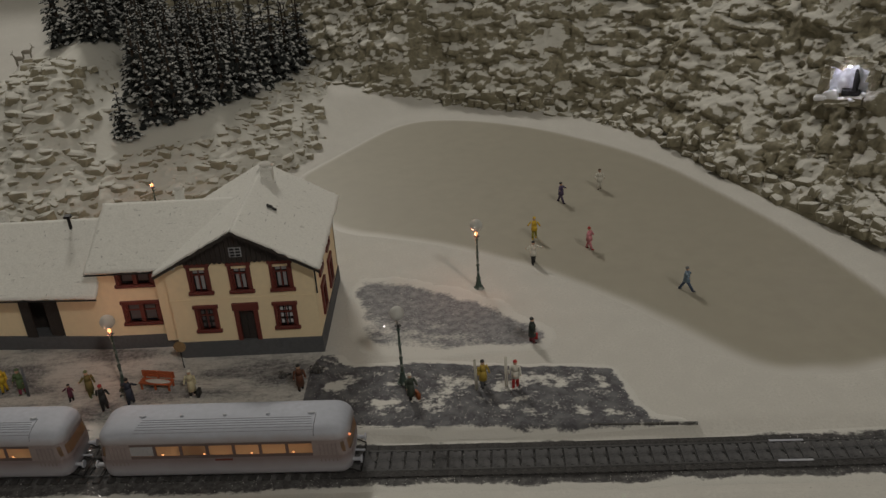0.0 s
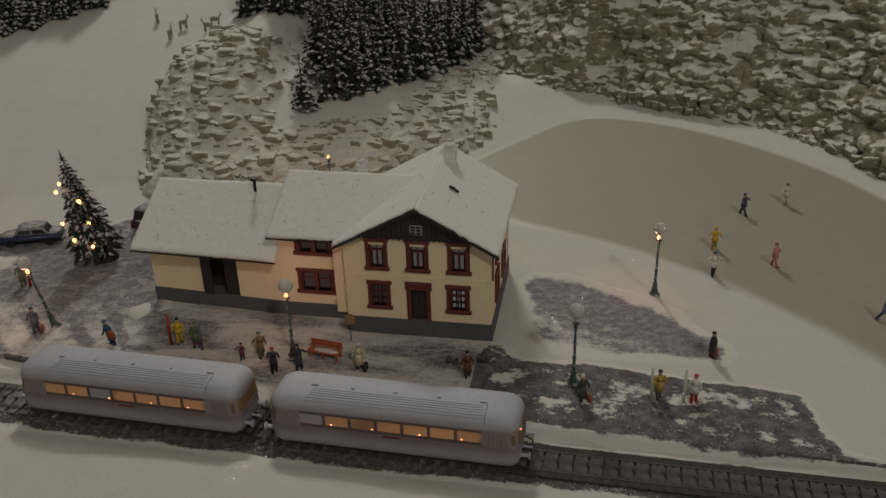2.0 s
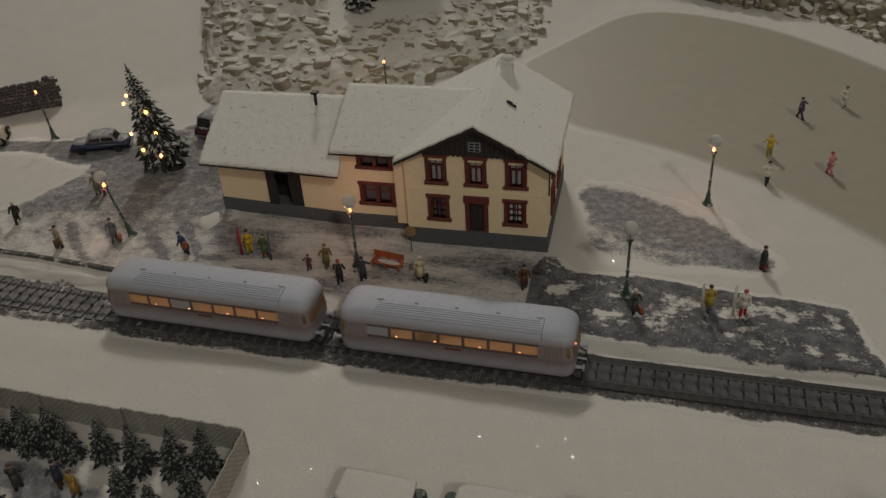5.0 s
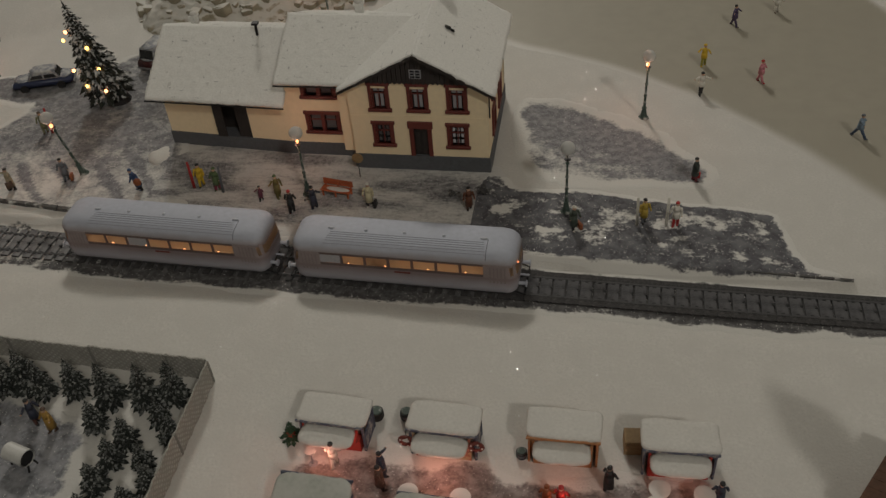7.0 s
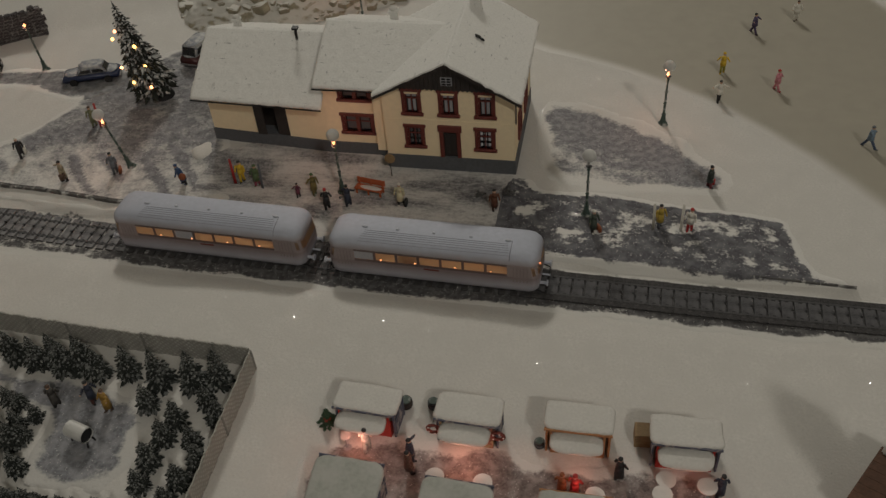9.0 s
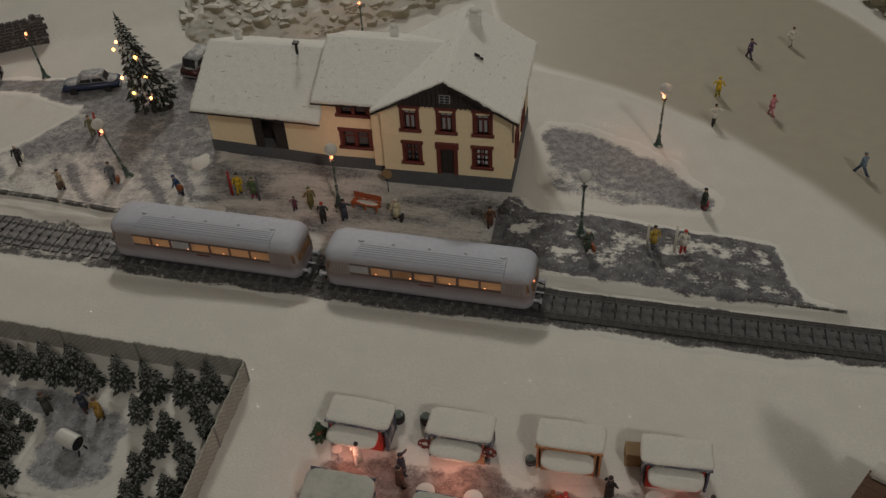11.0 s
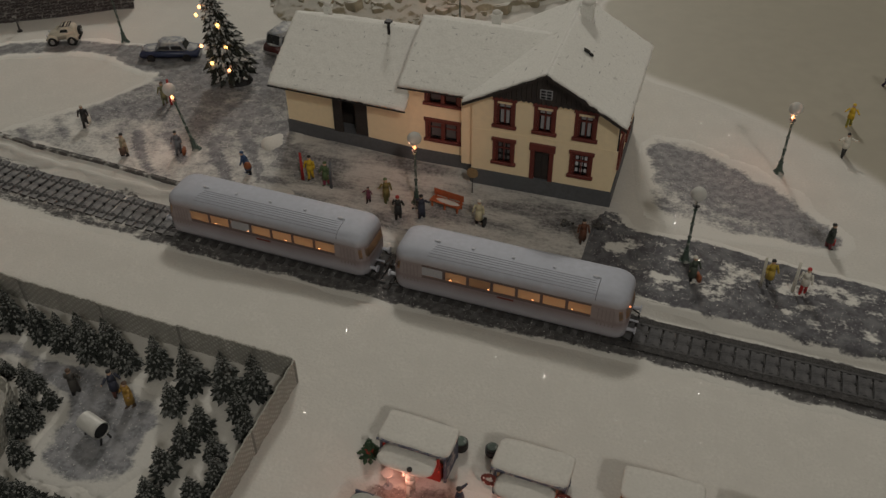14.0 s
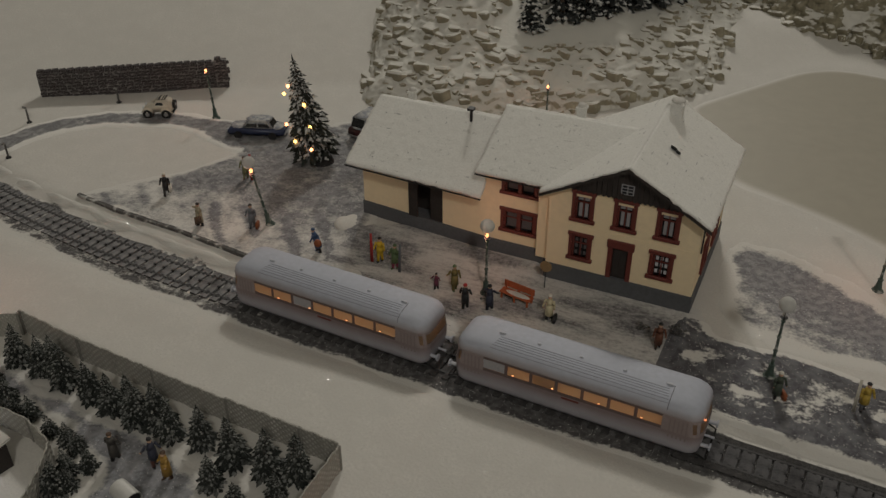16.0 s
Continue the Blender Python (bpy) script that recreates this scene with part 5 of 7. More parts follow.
def fir_mesh(h, r, tiers, seed, bushy=1.0, snowy=0.0, broad=1.0):
    """A crown of drooping boughs, each a fan of small clumps, thinning to the tip; snowy: the share of boughs that carry a pad of snow."""
    rng = random.Random(seed)
    V, F, M = [], [], []

    def clump(c, d, L, w, drop, slot=0, thick=1.2):
        d = d.normalized()
        side = Vector((-d.y, d.x, 0)).normalized()
        tip = c + d * L + Vector((0, 0, -drop))
        mid = c + d * L * 0.5
        lift = Vector((0, 0, w * rng.uniform(0.25, 0.6)))
        i = len(V)
        V.extend([c, mid + side * w + Vector((0, 0, -drop * 0.6)), tip, mid - side * w + Vector((0, 0, -drop * 0.6)), mid + lift, mid - lift * thick])
        F.extend([(i, i + 1, i + 4), (i + 1, i + 2, i + 4), (i + 2, i + 3, i + 4), (i + 3, i, i + 4), (i, i + 5, i + 1), (i + 1, i + 5, i + 2), (i + 2, i + 5, i + 3), (i + 3, i + 5, i)])
        M.extend([slot] * 8)

    for t in range(tiers):
        f = t / (tiers - 1)
        z = h * (0.10 + 0.86 * f)
        R = r * (1 - f) ** 0.75 * rng.uniform(0.88, 1.12) + 0.05 * r
        n = max(4, int((6 + 9 * (1 - f)) * bushy))
        a0 = rng.random() * 6.3
        for k in range(n):
            a = a0 + 6.283 * k / n + rng.uniform(-0.25, 0.25)
            d = Vector((math.cos(a), math.sin(a), 0))
            reach = R * rng.uniform(0.72, 1.15)
            drop = reach * rng.uniform(0.20, 0.5)
            for s in ((0.15, 0.5), (0.48, 0.54)) if reach > 0.3 * r else ((0.1, 0.9),):
                c = d * reach * s[0] + Vector((0, 0, z - drop * s[0] + rng.uniform(-0.05, 0.05) * h / tiers))
                aa = a + rng.uniform(-0.35, 0.35)
                clump(c, Vector((math.cos(aa), math.sin(aa), 0)), reach * s[1], (reach * rng.uniform(0.13, 0.21) + 0.02 * r) * broad, drop * s[1])
            if rng.random() < snowy:
                aa = a + rng.uniform(-0.2, 0.2)
                s0 = rng.uniform(0.45, 0.7)
                c = d * reach * s0 + Vector((0, 0, z - drop * s0 + 0.05 * r))
                clump(c, Vector((math.cos(aa), math.sin(aa), 0)), reach * rng.uniform(0.28, 0.45) * broad, (reach * rng.uniform(0.08, 0.15) + 0.03 * r) * broad, drop * 0.3, 1, 0.3)
    i = len(V)
    V.append(Vector((0, 0, h)))
    for k in range(4):
        V.append(Vector((0.06 * r * math.cos(k * 1.57), 0.06 * r * math.sin(k * 1.57), h * 0.9)))
    F.extend([(i, i + 1 + k, i + 1 + (k + 1) % 4) for k in range(4)])
    M.extend([0] * 4)
    me = bpy.data.meshes.new("crown")
    me.from_pydata([v * S for v in V], [], F)
    me.polygons.foreach_set("material_index", M)
    return me


def fir(name, h, r, tiers, seed, material, label, category, group, bushy=1.0, snowy=0.0, broad=1.0):
    t = thing(name, label, category, 0, 0, 0, 0, group)
    bm = bmesh.new()
    cone(bm, at(0, 0, -0.45), 0.03 * h, 0.008 * h, 0, h * 0.9 + 0.15, 7)
    part("trunk", bm, BARK, t)
    me = fir_mesh(h, r, tiers, seed, bushy, snowy, broad)
    me.materials.append(material)
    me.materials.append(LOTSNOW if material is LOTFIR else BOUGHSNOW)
    o = new("crown", me)
    o.parent = t
    return t


def plant(kinds, spots, sizes, rng):
    used = set()
    for n, (x, y, z) in enumerate(spots):
        k = n % len(kinds)
        s = rng.uniform(*sizes)
        m = pose(x * S, y * S, z * S, rng.uniform(-3, 3), rng.uniform(-3, 3), rng.uniform(0, 360))
        if k not in used:
            used.add(k)
            kinds[k].matrix_basis = m @ Matrix.Scale(s, 4)
        else:
            o = copy_thing(kinds[k], m)
            o.scale = (s, s, s)


def mound_top(x, y):
    return float(mound_height(np.array(x), np.array(y))[0])


rng = random.Random(5)
firs = [fir("fir_tree", 8.0, 1.55, 10, s, FIR, "tall dark fir tree with snow on its boughs", "tree", "fir forest on the mound", 0.95, 0.9, 1.12) for s in (11, 12, 13, 14, 15)]
spots = [(-18.6, 31.7), (-16.9, 32.7), (-15.2, 35.0), (-13.8, 38.0), (-12.7, 41.0), (-11.6, 44.2), (-10.6, 47.6), (-9.7, 51.0), (-8.9, 54.4)]
for row in range(13):
    for col in range(12):
        x = -34 + 2.6 * col + (row % 2) * 1.3 + rng.uniform(-0.4, 0.4)
        y = 30 + 2.6 * row + rng.uniform(-0.5, 0.5)
        if float(distance(WOOD, np.array(x), np.array(y))) > 0.0 and all(math.hypot(x - a, y - b) > 1.8 for a, b in spots):
            spots.append((x, y))
plant(firs, [(x, y, mound_top(x, y) - 0.3) for x, y in spots], (0.85, 1.2), rng)
small = fir("fir_tree", 4.9, 1.35, 9, 17, FIR, "small dark fir tree standing before the forest", "tree", "fir forest on the mound", 0.8, 0.8, 1.3)
small.matrix_basis = pose(-20.5 * S, 28.9 * S, (mound_top(-20.5, 28.9) - 0.1) * S)
far = [fir("fir_tree", 6.5, 1.6, 13, s, FIR, "dark fir tree with snow high on the slope", "tree", "firs on the far slope", 0.8, 0.8, 1.4) for s in (21, 22)]
spots = []
for k in range(14):
    x = -64 + 1.05 * k + rng.uniform(-0.4, 0.4)
    for j in range(2):
        y = 37.8 + 1.3 * (x + 59) + 2.4 * j + rng.uniform(-0.6, 0.6)
        spots.append((x, y, float(ground_height(np.array(x), np.array(y))) - 0.2))
plant(far, spots, (0.7, 1.1), rng)

# ---- Christmas tree ----
xt = fir("christmas_tree", 8.1, 1.82, 28, 31, XFIR, "snowy Christmas tree hung with glowing bulbs", "christmas tree", "", 1.35, 0.6, 0.72)
upright = pose(-29.8 * S, 6.9 * S, 0, 1, -3, 40)
xt.matrix_basis = Matrix.Translation((-28.85 * S, 6.9 * S, 0.4 * S)) @ Matrix.Rotation(radians(-6.3), 4, "Y") @ pose(0, 0, 0, 1, -3, 40)
aslant = xt.matrix_basis.inverted() @ upright
for k, (a, z, rr) in enumerate(((247, 6.15, 0.59), (234, 5.6, 0.9), (331, 4.85, 0.94), (254, 3.5, 1.3), (332, 3.25, 1.36), (283, 2.4, 1.55), (321, 1.7, 1.7))):
    bm = bmesh.new()
    a = radians(a - 40)
    x, y, z = aslant @ (Vector((rr * math.cos(a), rr * 1.08 * math.sin(a), z)) * S) / S
    ball(bm, at(x, y, z), 0.12, 0.12, 0.13, 10, 8)
    part("bulb", bm, mat("tree_bulb", (1, 0.7, 0.3), 0.4, 0, 0, 1, 0, None, 0.5, 0.1, ((1.0, 0.50, 0.12) if k % 3 else (1.0, 0.36, 0.14)), 5.0), xt, "glowing yellow bulb")
bm = bmesh.new()
cone(bm, at(0.25, -0.1, -0.55), 0.95, 0.8, 0, 0.45, 16)
part("stand", bm, DARK, xt, "dark round tree stand")
d = bpy.data.lights.new("tree_light", "POINT")
d.energy, d.color, d.shadow_soft_size = 0.0009, (1.0, 0.6, 0.25), 0.004
lo = new("tree_light", d)
lo.location = (-30.4 * S, 4.6 * S, 3.0 * S)

# ---- tree seller's yard ----
def stand(spots):
    return [(x, y, float(ground_height(np.array(x), np.array(y)))) for x, y in spots]


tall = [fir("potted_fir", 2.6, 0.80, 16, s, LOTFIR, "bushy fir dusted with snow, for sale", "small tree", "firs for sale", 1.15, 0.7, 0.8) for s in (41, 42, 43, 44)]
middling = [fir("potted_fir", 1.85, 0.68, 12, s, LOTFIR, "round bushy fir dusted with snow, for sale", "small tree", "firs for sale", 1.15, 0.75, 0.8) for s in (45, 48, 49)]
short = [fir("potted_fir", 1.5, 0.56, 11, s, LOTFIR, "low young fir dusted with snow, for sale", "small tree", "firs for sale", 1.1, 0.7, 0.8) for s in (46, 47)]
rng = random.Random(8)
plant(tall, stand([(-31.3, -19.1), (-29.6, -19.2), (-27.7, -19.4), (-25.9, -19.55), (-24.4, -19.8), (-22.55, -20.0), (-20.5, -20.05), (-18.7, -19.85), (-16.7, -20.15), (-14.7, -20.15), (-13.5, -19.75), (-28.7, -19.0), (-23.4, -19.4), (-21.5, -19.6)]), (0.95, 1.18), rng)
plant(middling, stand([(-16.75, -21.8), (-14.85, -22.5), (-13.7, -21.15), (-12.75, -22.1), (-15.1, -23.7), (-13.45, -23.7), (-15.25, -25.1), (-13.3, -25.95), (-12.65, -24.8), (-15.15, -26.5), (-13.4, -27.3), (-22.0, -26.35), (-23.0, -25.0)]), (0.95, 1.22), rng)
plant(short, stand([(-31.2, -20.9), (-29.5, -21.55), (-28.4, -22.1), (-27.5, -21.95), (-25.8, -22.4), (-24.6, -22.5), (-23.9, -22.6), (-22.6, -23.25), (-23.4, -23.8), (-22.6, -24.5), (-21.4, -28.1), (-20.4, -28.15), (-19.5, -28.2), (-18.5, -28.1), (-17.6, -28.15), (-16.6, -28.1), (-15.6, -28.1), (-14.6, -28.3)]), (0.85, 1.15), rng)

WOVENPOST = mat("grey_post", (0.24, 0.235, 0.215), 0.85, 0, 0.2, 3.0, 0.3)
WOVEN = mat("woven_wicker", (0.45, 0.44, 0.40), 0.85, 0, 0.25, 1.2, 0.4, (0.62, 0.61, 0.57), 0.6, 0.1)
nt = WOVEN.node_tree
wv = nt.nodes.new("ShaderNodeTexWave")
wv.wave_type, wv.bands_direction = "BANDS", "DIAGONAL"
wv.inputs["Scale"].default_value = 2.0 / S
wv.inputs["Distortion"].default_value = 0.4
co = nt.nodes.new("ShaderNodeTexCoord")
nt.links.new(co.outputs["Object"], wv.inputs["Vector"])
w2 = nt.nodes.new("ShaderNodeTexWave")
w2.wave_type, w2.bands_direction = "BANDS", "DIAGONAL"
w2.inputs["Scale"].default_value, w2.inputs["Distortion"].default_value = 2.0 / S, 0.4
flip = nt.nodes.new("ShaderNodeMapping")
flip.inputs["Scale"].default_value = (-1.0, -1.0, 1.0)
nt.links.new(co.outputs["Object"], flip.inputs["Vector"])
nt.links.new(flip.outputs["Vector"], w2.inputs["Vector"])
cross = nt.nodes.new("ShaderNodeMath")
cross.operation = "MULTIPLY"
nt.links.new(wv.outputs["Fac"], cross.inputs[0])
nt.links.new(w2.outputs["Fac"], cross.inputs[1])
tone = nt.nodes.new("ShaderNodeMix")
tone.data_type = "RGBA"
tone.inputs["A"].default_value = (0.33, 0.323, 0.292, 1)
nt.links.new(cross.outputs[0], tone.inputs["Factor"])
nt.links.new(nt.nodes["Principled BSDF"].inputs["Base Color"].links[0].from_socket, tone.inputs["B"])
nt.links.new(tone.outputs["Result"], nt.nodes["Principled BSDF"].inputs["Base Color"])
bp = nt.nodes.new("ShaderNodeBump")
bp.inputs["Strength"].default_value, bp.inputs["Distance"].default_value = 0.8, 0.06 * S
nt.links.new(cross.outputs[0], bp.inputs["Height"])
nt.links.new(bp.outputs["Normal"], nt.nodes["Principled BSDF"].inputs["Normal"])


def wicker_fence(line, h, label):
    f = thing("wicker_fence", label, "fence", line[0][0], line[0][1], float(ground_height(np.array(line[0][0]), np.array(line[0][1]))))
    pts = arc(line, 2.0)
    for n, ((ax, ay), (bx, by)) in enumerate(zip(pts, pts[1:])):
        L = math.hypot(bx - ax, by - ay)
        z = float(ground_height(np.array((ax + bx) / 2), np.array((ay + by) / 2)))
        m = at(ax, ay, z - 0.1, 0, 0, math.degrees(math.atan2(by - ay, bx - ax)))
        bm = bmesh.new()
        k = 8
        rows = []
        for j in range(2):
            rows.append([bm.verts.new((L * i / k, 0.03 * math.sin(i * 1.9 + n), (h + 0.1 + 0.015 * math.sin(i * 1.3 + n * 2)) * j)) for i in range(k + 1)])
        for i in range(k):
            bm.faces.new((rows[0][i], rows[0][i + 1], rows[1][i + 1], rows[1][i]))
        ex = bmesh.ops.extrude_face_region(bm, geom=list(bm.faces))
        bmesh.ops.translate(bm, vec=(0, 0.07, 0), verts=[g for g in ex["geom"] if isinstance(g, bmesh.types.BMVert)])
        bmesh.ops.recalc_face_normals(bm, faces=bm.faces)
        bmesh.ops.transform(bm, matrix=m, verts=bm.verts)
        part("wicker_panel", bm, WOVEN, f, plan=True)
        if n % 2 == 0:
            bm = bmesh.new()
            box(bm, -0.08, 0.08, -0.05, 0.11, 0, h + 0.1, m, 0.02)
            part("fence_post", bm, WOVENPOST, f, plan=True)
    return f


wicker_fence([(-32.9, -17.15), (-28.4, -17.6), (-20.7, -17.95), (-12.05, -18.4)], 1.55, "grey woven wicker fence dusted with snow behind the firs")
wicker_fence([(-12.0, -18.5), (-11.95, -29.5)], 1.55, "grey woven wicker fence at the side of the yard")
wicker_fence([(-32.9, -17.3), (-36.5, -19.5), (-39, -23)], 1.5, "grey woven wicker fence at the back corner of the yard")
wicker_fence([(-11.95, -29.5), (-22.6, -29.2)], 1.2, "grey woven wicker fence at the front of the yard")
wicker_fence([(-31.0, -23.2), (-28.6, -23.0), (-26.2, -23.1), (-24.3, -23.7), (-23.6, -24.9), (-23.0, -26.3), (-22.7, -29.2)], 1.42, "low woven wicker fence bending through the yard")

hut = thing("sales_hut", "small dark wooden sales hut with snowy roof and white neon tubes", "hut", -26.55, -24.9, 0, -12)
bm = bmesh.new()
box(bm, -0.62, 0.62, -0.4, 0.4, -0.2, 1.5)
part("body", bm, DARKWOOD_AND_SHADE, hut)
bm = bmesh.new()
slab(bm, [(-0.9, -0.62, 1.66), (0.82, -0.62, 1.62), (0.82, 0.62, 1.80), (-0.9, 0.62, 1.84)], 0.2)
bmesh.ops.bevel(bm, geom=list(bm.edges), offset=0.07, segments=2, affect="EDGES")
part("snow_roof", bm, SNOW, hut, "thick snow on the roof", smooth=True)
NEON = mat("white_neon", (1, 1, 1), 0.4, 0, 0, 1, 0, None, 0.5, 0.1, (0.9, 0.9, 1.0), 4.0)
for k, z in enumerate((1.25, 1.0)):
    bm = bmesh.new()
    limb(bm, (-0.55 + 0.08 * k, -0.47, z), (0.1 + 0.08 * k, -0.47, z - 0.05), 0.04, 0.04, 8)
    part("neon_tube", bm, NEON, hut, "glowing white neon tube")
d = bpy.data.lights.new("neon_light", "POINT")
d.energy, d.color, d.shadow_soft_size = 0.0035, (0.88, 0.90, 1.0), 0.004
lo = new("neon_light", d)
lo.parent = hut
lo.matrix_basis = pose(-0.4 * S, -1.0 * S, 1.1 * S)

nm = thing("netting_machine", "white metal tree-netting funnel lying on its stand", "netting machine", -19.35, -24.2, -0.12, -16)
bm = bmesh.new()
m = at(-0.75, 0, 0.75, 0, 90, 0)
cone(bm, m, 0.44, 0.44, 0, 1.2, 20, caps=False)
cone(bm, m, 0.39, 0.39, 1.2, 0.0, 20, caps=False)
bmesh.ops.recalc_face_normals(bm, faces=bm.faces)
part("drum", bm, mat("white_tin", (0.62, 0.62, 0.60), 0.45, 0.1, 0.08, 2.0, 0.1), nm, "white tin drum", smooth=True)
bm = bmesh.new()
cone(bm, m, 0.385, 0.385, 1.15, 1.16, 20)
part("mouth", bm, DARK, nm, "dark mouth of the drum")
for sx in (-0.6, 0.5):
    for sy in (-0.3, 0.3):
        bm = bmesh.new()
        limb(bm, (sx, sy, -0.05), (sx, sy * 0.6, 0.4), 0.05, 0.05, 6)
        part("leg", bm, DARK, nm)

rl = thing("lantern", "small red lantern glowing on a short post beside the fence", "lantern", -38.9, -18.8, float(ground_height(np.array(-38.9), np.array(-18.8))))
bm = bmesh.new()
limb(bm, (0, 0, -0.1), (0, 0, 1.6), 0.06, 0.05, 8)
part("post", bm, DARK, rl)
bm = bmesh.new()
ball(bm, at(0, 0, 1.8), 0.16, 0.16, 0.2, 10, 8)
part("bulb", bm, mat("red_bulb", (1, 0.4, 0.3), 0.4, 0, 0, 1, 0, None, 0.5, 0.1, (1.0, 0.25, 0.14), 3.0), rl, "glowing red bulb", smooth=True)
d = bpy.data.lights.new("lantern_light", "POINT")
d.energy, d.color, d.shadow_soft_size = 0.018, (1.0, 0.36, 0.26), 0.004
lo = new("lantern_light", d)
lo.parent = rl
lo.matrix_basis = pose(0.4 * S, 0, 2.2 * S)

# ---- figures: plain painted dolls, one mesh each ----
PAINT = {}


def paint(rgb):
    key = tuple(rgb)
    if key not in PAINT:
        PAINT[key] = mat("doll_paint", key, 0.6, 0, 0.12, 4.0, 0.1)
    return PAINT[key]


SKIN = (0.50, 0.33, 0.24)
BLACK = (0.02, 0.02, 0.022)


def figure(x, y, turn, coat, legs, hat=BLACK, h=1.75, stride=0.12, arms=(0.15, 0.15), lean=0.0, coat_len=0.35, prop=None, prop_rgb=(0.3, 0.1, 0.05), side=1, label="", category="figurine", group="little painted figures", z=None):
    bm = bmesh.new()
    k = h / 1.75
    slots = [paint(coat), paint(legs), paint(SKIN), paint(hat), paint(prop_rgb)]

    def use(n, fn, *a):
        before = set(bm.faces)
        fn(bm, *a)
        for f in bm.faces:
            if f not in before:
                f.material_index = n

    hip, neck = 0.82, 1.42
    for s in (-1, 1):
        use(1, limb, (0.1 * s, stride * s, 0.03), (0.09 * s, 0, hip), 0.085, 0.11)
        use(3, ball, at(0.1 * s, stride * s - 0.05, 0.04), 0.07, 0.14, 0.05, 8, 5)
    use(0, limb, (0, 0, hip - coat_len), (0, -lean * 0.5, 1.12), 0.24, 0.20, 9)
    use(0, limb, (0, -lean * 0.5, 1.10), (0, -lean, neck), 0.21, 0.14, 9)
    for s, a in zip((-1, 1), arms):
        sh = Vector((0.22 * s, -lean, 1.36))
        el = sh + Vector((0.05 * s + 0.18 * s * a, -0.05 - 0.12 * abs(a), -0.28 + 0.25 * abs(a)))
        ha = el + Vector((0.01 * s + 0.16 * s * a, -0.10, -0.24 + 0.32 * abs(a)))
        use(0, limb, sh, el, 0.075, 0.065)
        use(0, limb, el, ha, 0.065, 0.05)
        use(2, ball, at(*ha), 0.05, 0.05, 0.05, 6, 5)
        if s == 1:
            hand = ha
    use(2, ball, at(0, -lean * 1.1, neck + 0.17), 0.115, 0.125, 0.15, 10, 7)
    use(3, ball, at(0, -lean * 1.1 + 0.02, neck + 0.24), 0.125, 0.135, 0.10, 10, 6)
    if prop == "bag":
        use(4, box, hand.x - 0.06, hand.x + 0.08, hand.y - 0.22, hand.y + 0.22, hand.z - 0.5, hand.z - 0.02)
    elif prop == "skis":
        use(4, limb, (0.42 * side, -0.2, 0.0), (0.46 * side, -0.1, 2.0), 0.05, 0.04, 5)
        use(4, limb, (0.52 * side, -0.2, 0.0), (0.54 * side, -0.1, 2.0), 0.05, 0.04, 5)
    elif prop == "sack":
        use(4, ball, at(0.32, 0.05, 0.85), 0.2, 0.26, 0.28, 9, 6)
    elif prop == "case":
        use(4, box, 0.28, 0.44, -0.3, 0.2, 0.02, 0.42)
    bmesh.ops.scale(bm, vec=(k, k, k), verts=bm.verts)
    ob = part("figurine", bm, slots, None, smooth=True)
    if z is None:
        z = float(ground_height(np.array(x), np.array(y))) + 0.04
    ob.matrix_basis = pose(x * S, y * S, z * S, 0, 0, turn)
    return tagged(ob, label, category, group)


YEL, GRN, BLU, RED, ORG, WHT, GRY, PNK, BRN, NAVY, TAN = (0.62, 0.42, 0.03), (0.09, 0.14, 0.06), (0.035, 0.075, 0.17), (0.42, 0.03, 0.03), (0.26, 0.075, 0.025), (0.68, 0.66, 0.60), (0.13, 0.14, 0.16), (0.60, 0.24, 0.28), (0.10, 0.06, 0.04), (0.03, 0.035, 0.06), (0.34, 0.29, 0.20)
figure(-35.7, -1.75, 30, BLACK, BLACK, WHT, prop="bag", prop_rgb=WHT, stride=0.3, label="little figure in a black coat carrying a white bag")
figure(-31.1, -4.0, -40, TAN, BLACK, BLACK, arms=(0.7, 0.1), coat_len=0.5, prop="bag", prop_rgb=BRN, label="little figure in a beige coat with a brown bag")
figure(-27.9, -2.7, 20, GRY, GRY, BLACK, prop="case", prop_rgb=ORG, label="little figure in grey with a rusty suitcase")
figure(-22.4, -3.4, -70, BLU, BLACK, BLU, lean=0.25, coat_len=0.45, prop="sack", prop_rgb=ORG, label="little stooping figure in blue with an orange basket")
figure(-18.4, -2.7, 10, YEL, YEL, BLACK, prop="skis", prop_rgb=RED, side=-1, coat_len=0.1, label="little figure in a yellow ski suit holding red skis")
figure(-17.2, -3.0, -10, GRN, (0.30, 0.05, 0.10), GRN, prop="skis", prop_rgb=GRY, label="little figure in green and purple holding grey skis")
figure(-14.0, -3.9, 0, (0.14, 0.03, 0.06), BLACK, BLACK, h=1.15, arms=(0.6, 0.6), label="small child figure in a dark red jacket")
figure(-13.0, -3.5, 40, (0.16, 0.13, 0.04), (0.16, 0.13, 0.04), GRN, arms=(0.8, 0.1), coat_len=0.4, label="little figure in an olive coat stretching an arm")
figure(-11.7, -4.9, 190, BLACK, BLACK, RED, label="little figure in black with a red hat")
figure(-10.4, -4.4, 180, NAVY, NAVY, BLACK, arms=(0.5, 0.5), coat_len=0.5, label="little stout figure in a navy coat beside the bench")
figure(-7.0, -3.9, 0, (0.60, 0.54, 0.36), BLACK, WHT, coat_len=0.45, prop="case", prop_rgb=BLACK, label="little figure in a cream coat with a black case")
figure(-0.85, -3.75, 15, (0.13, 0.05, 0.028), BRN, BLACK, coat_len=0.5, lean=0.1, label="little figure in a rust-brown coat")
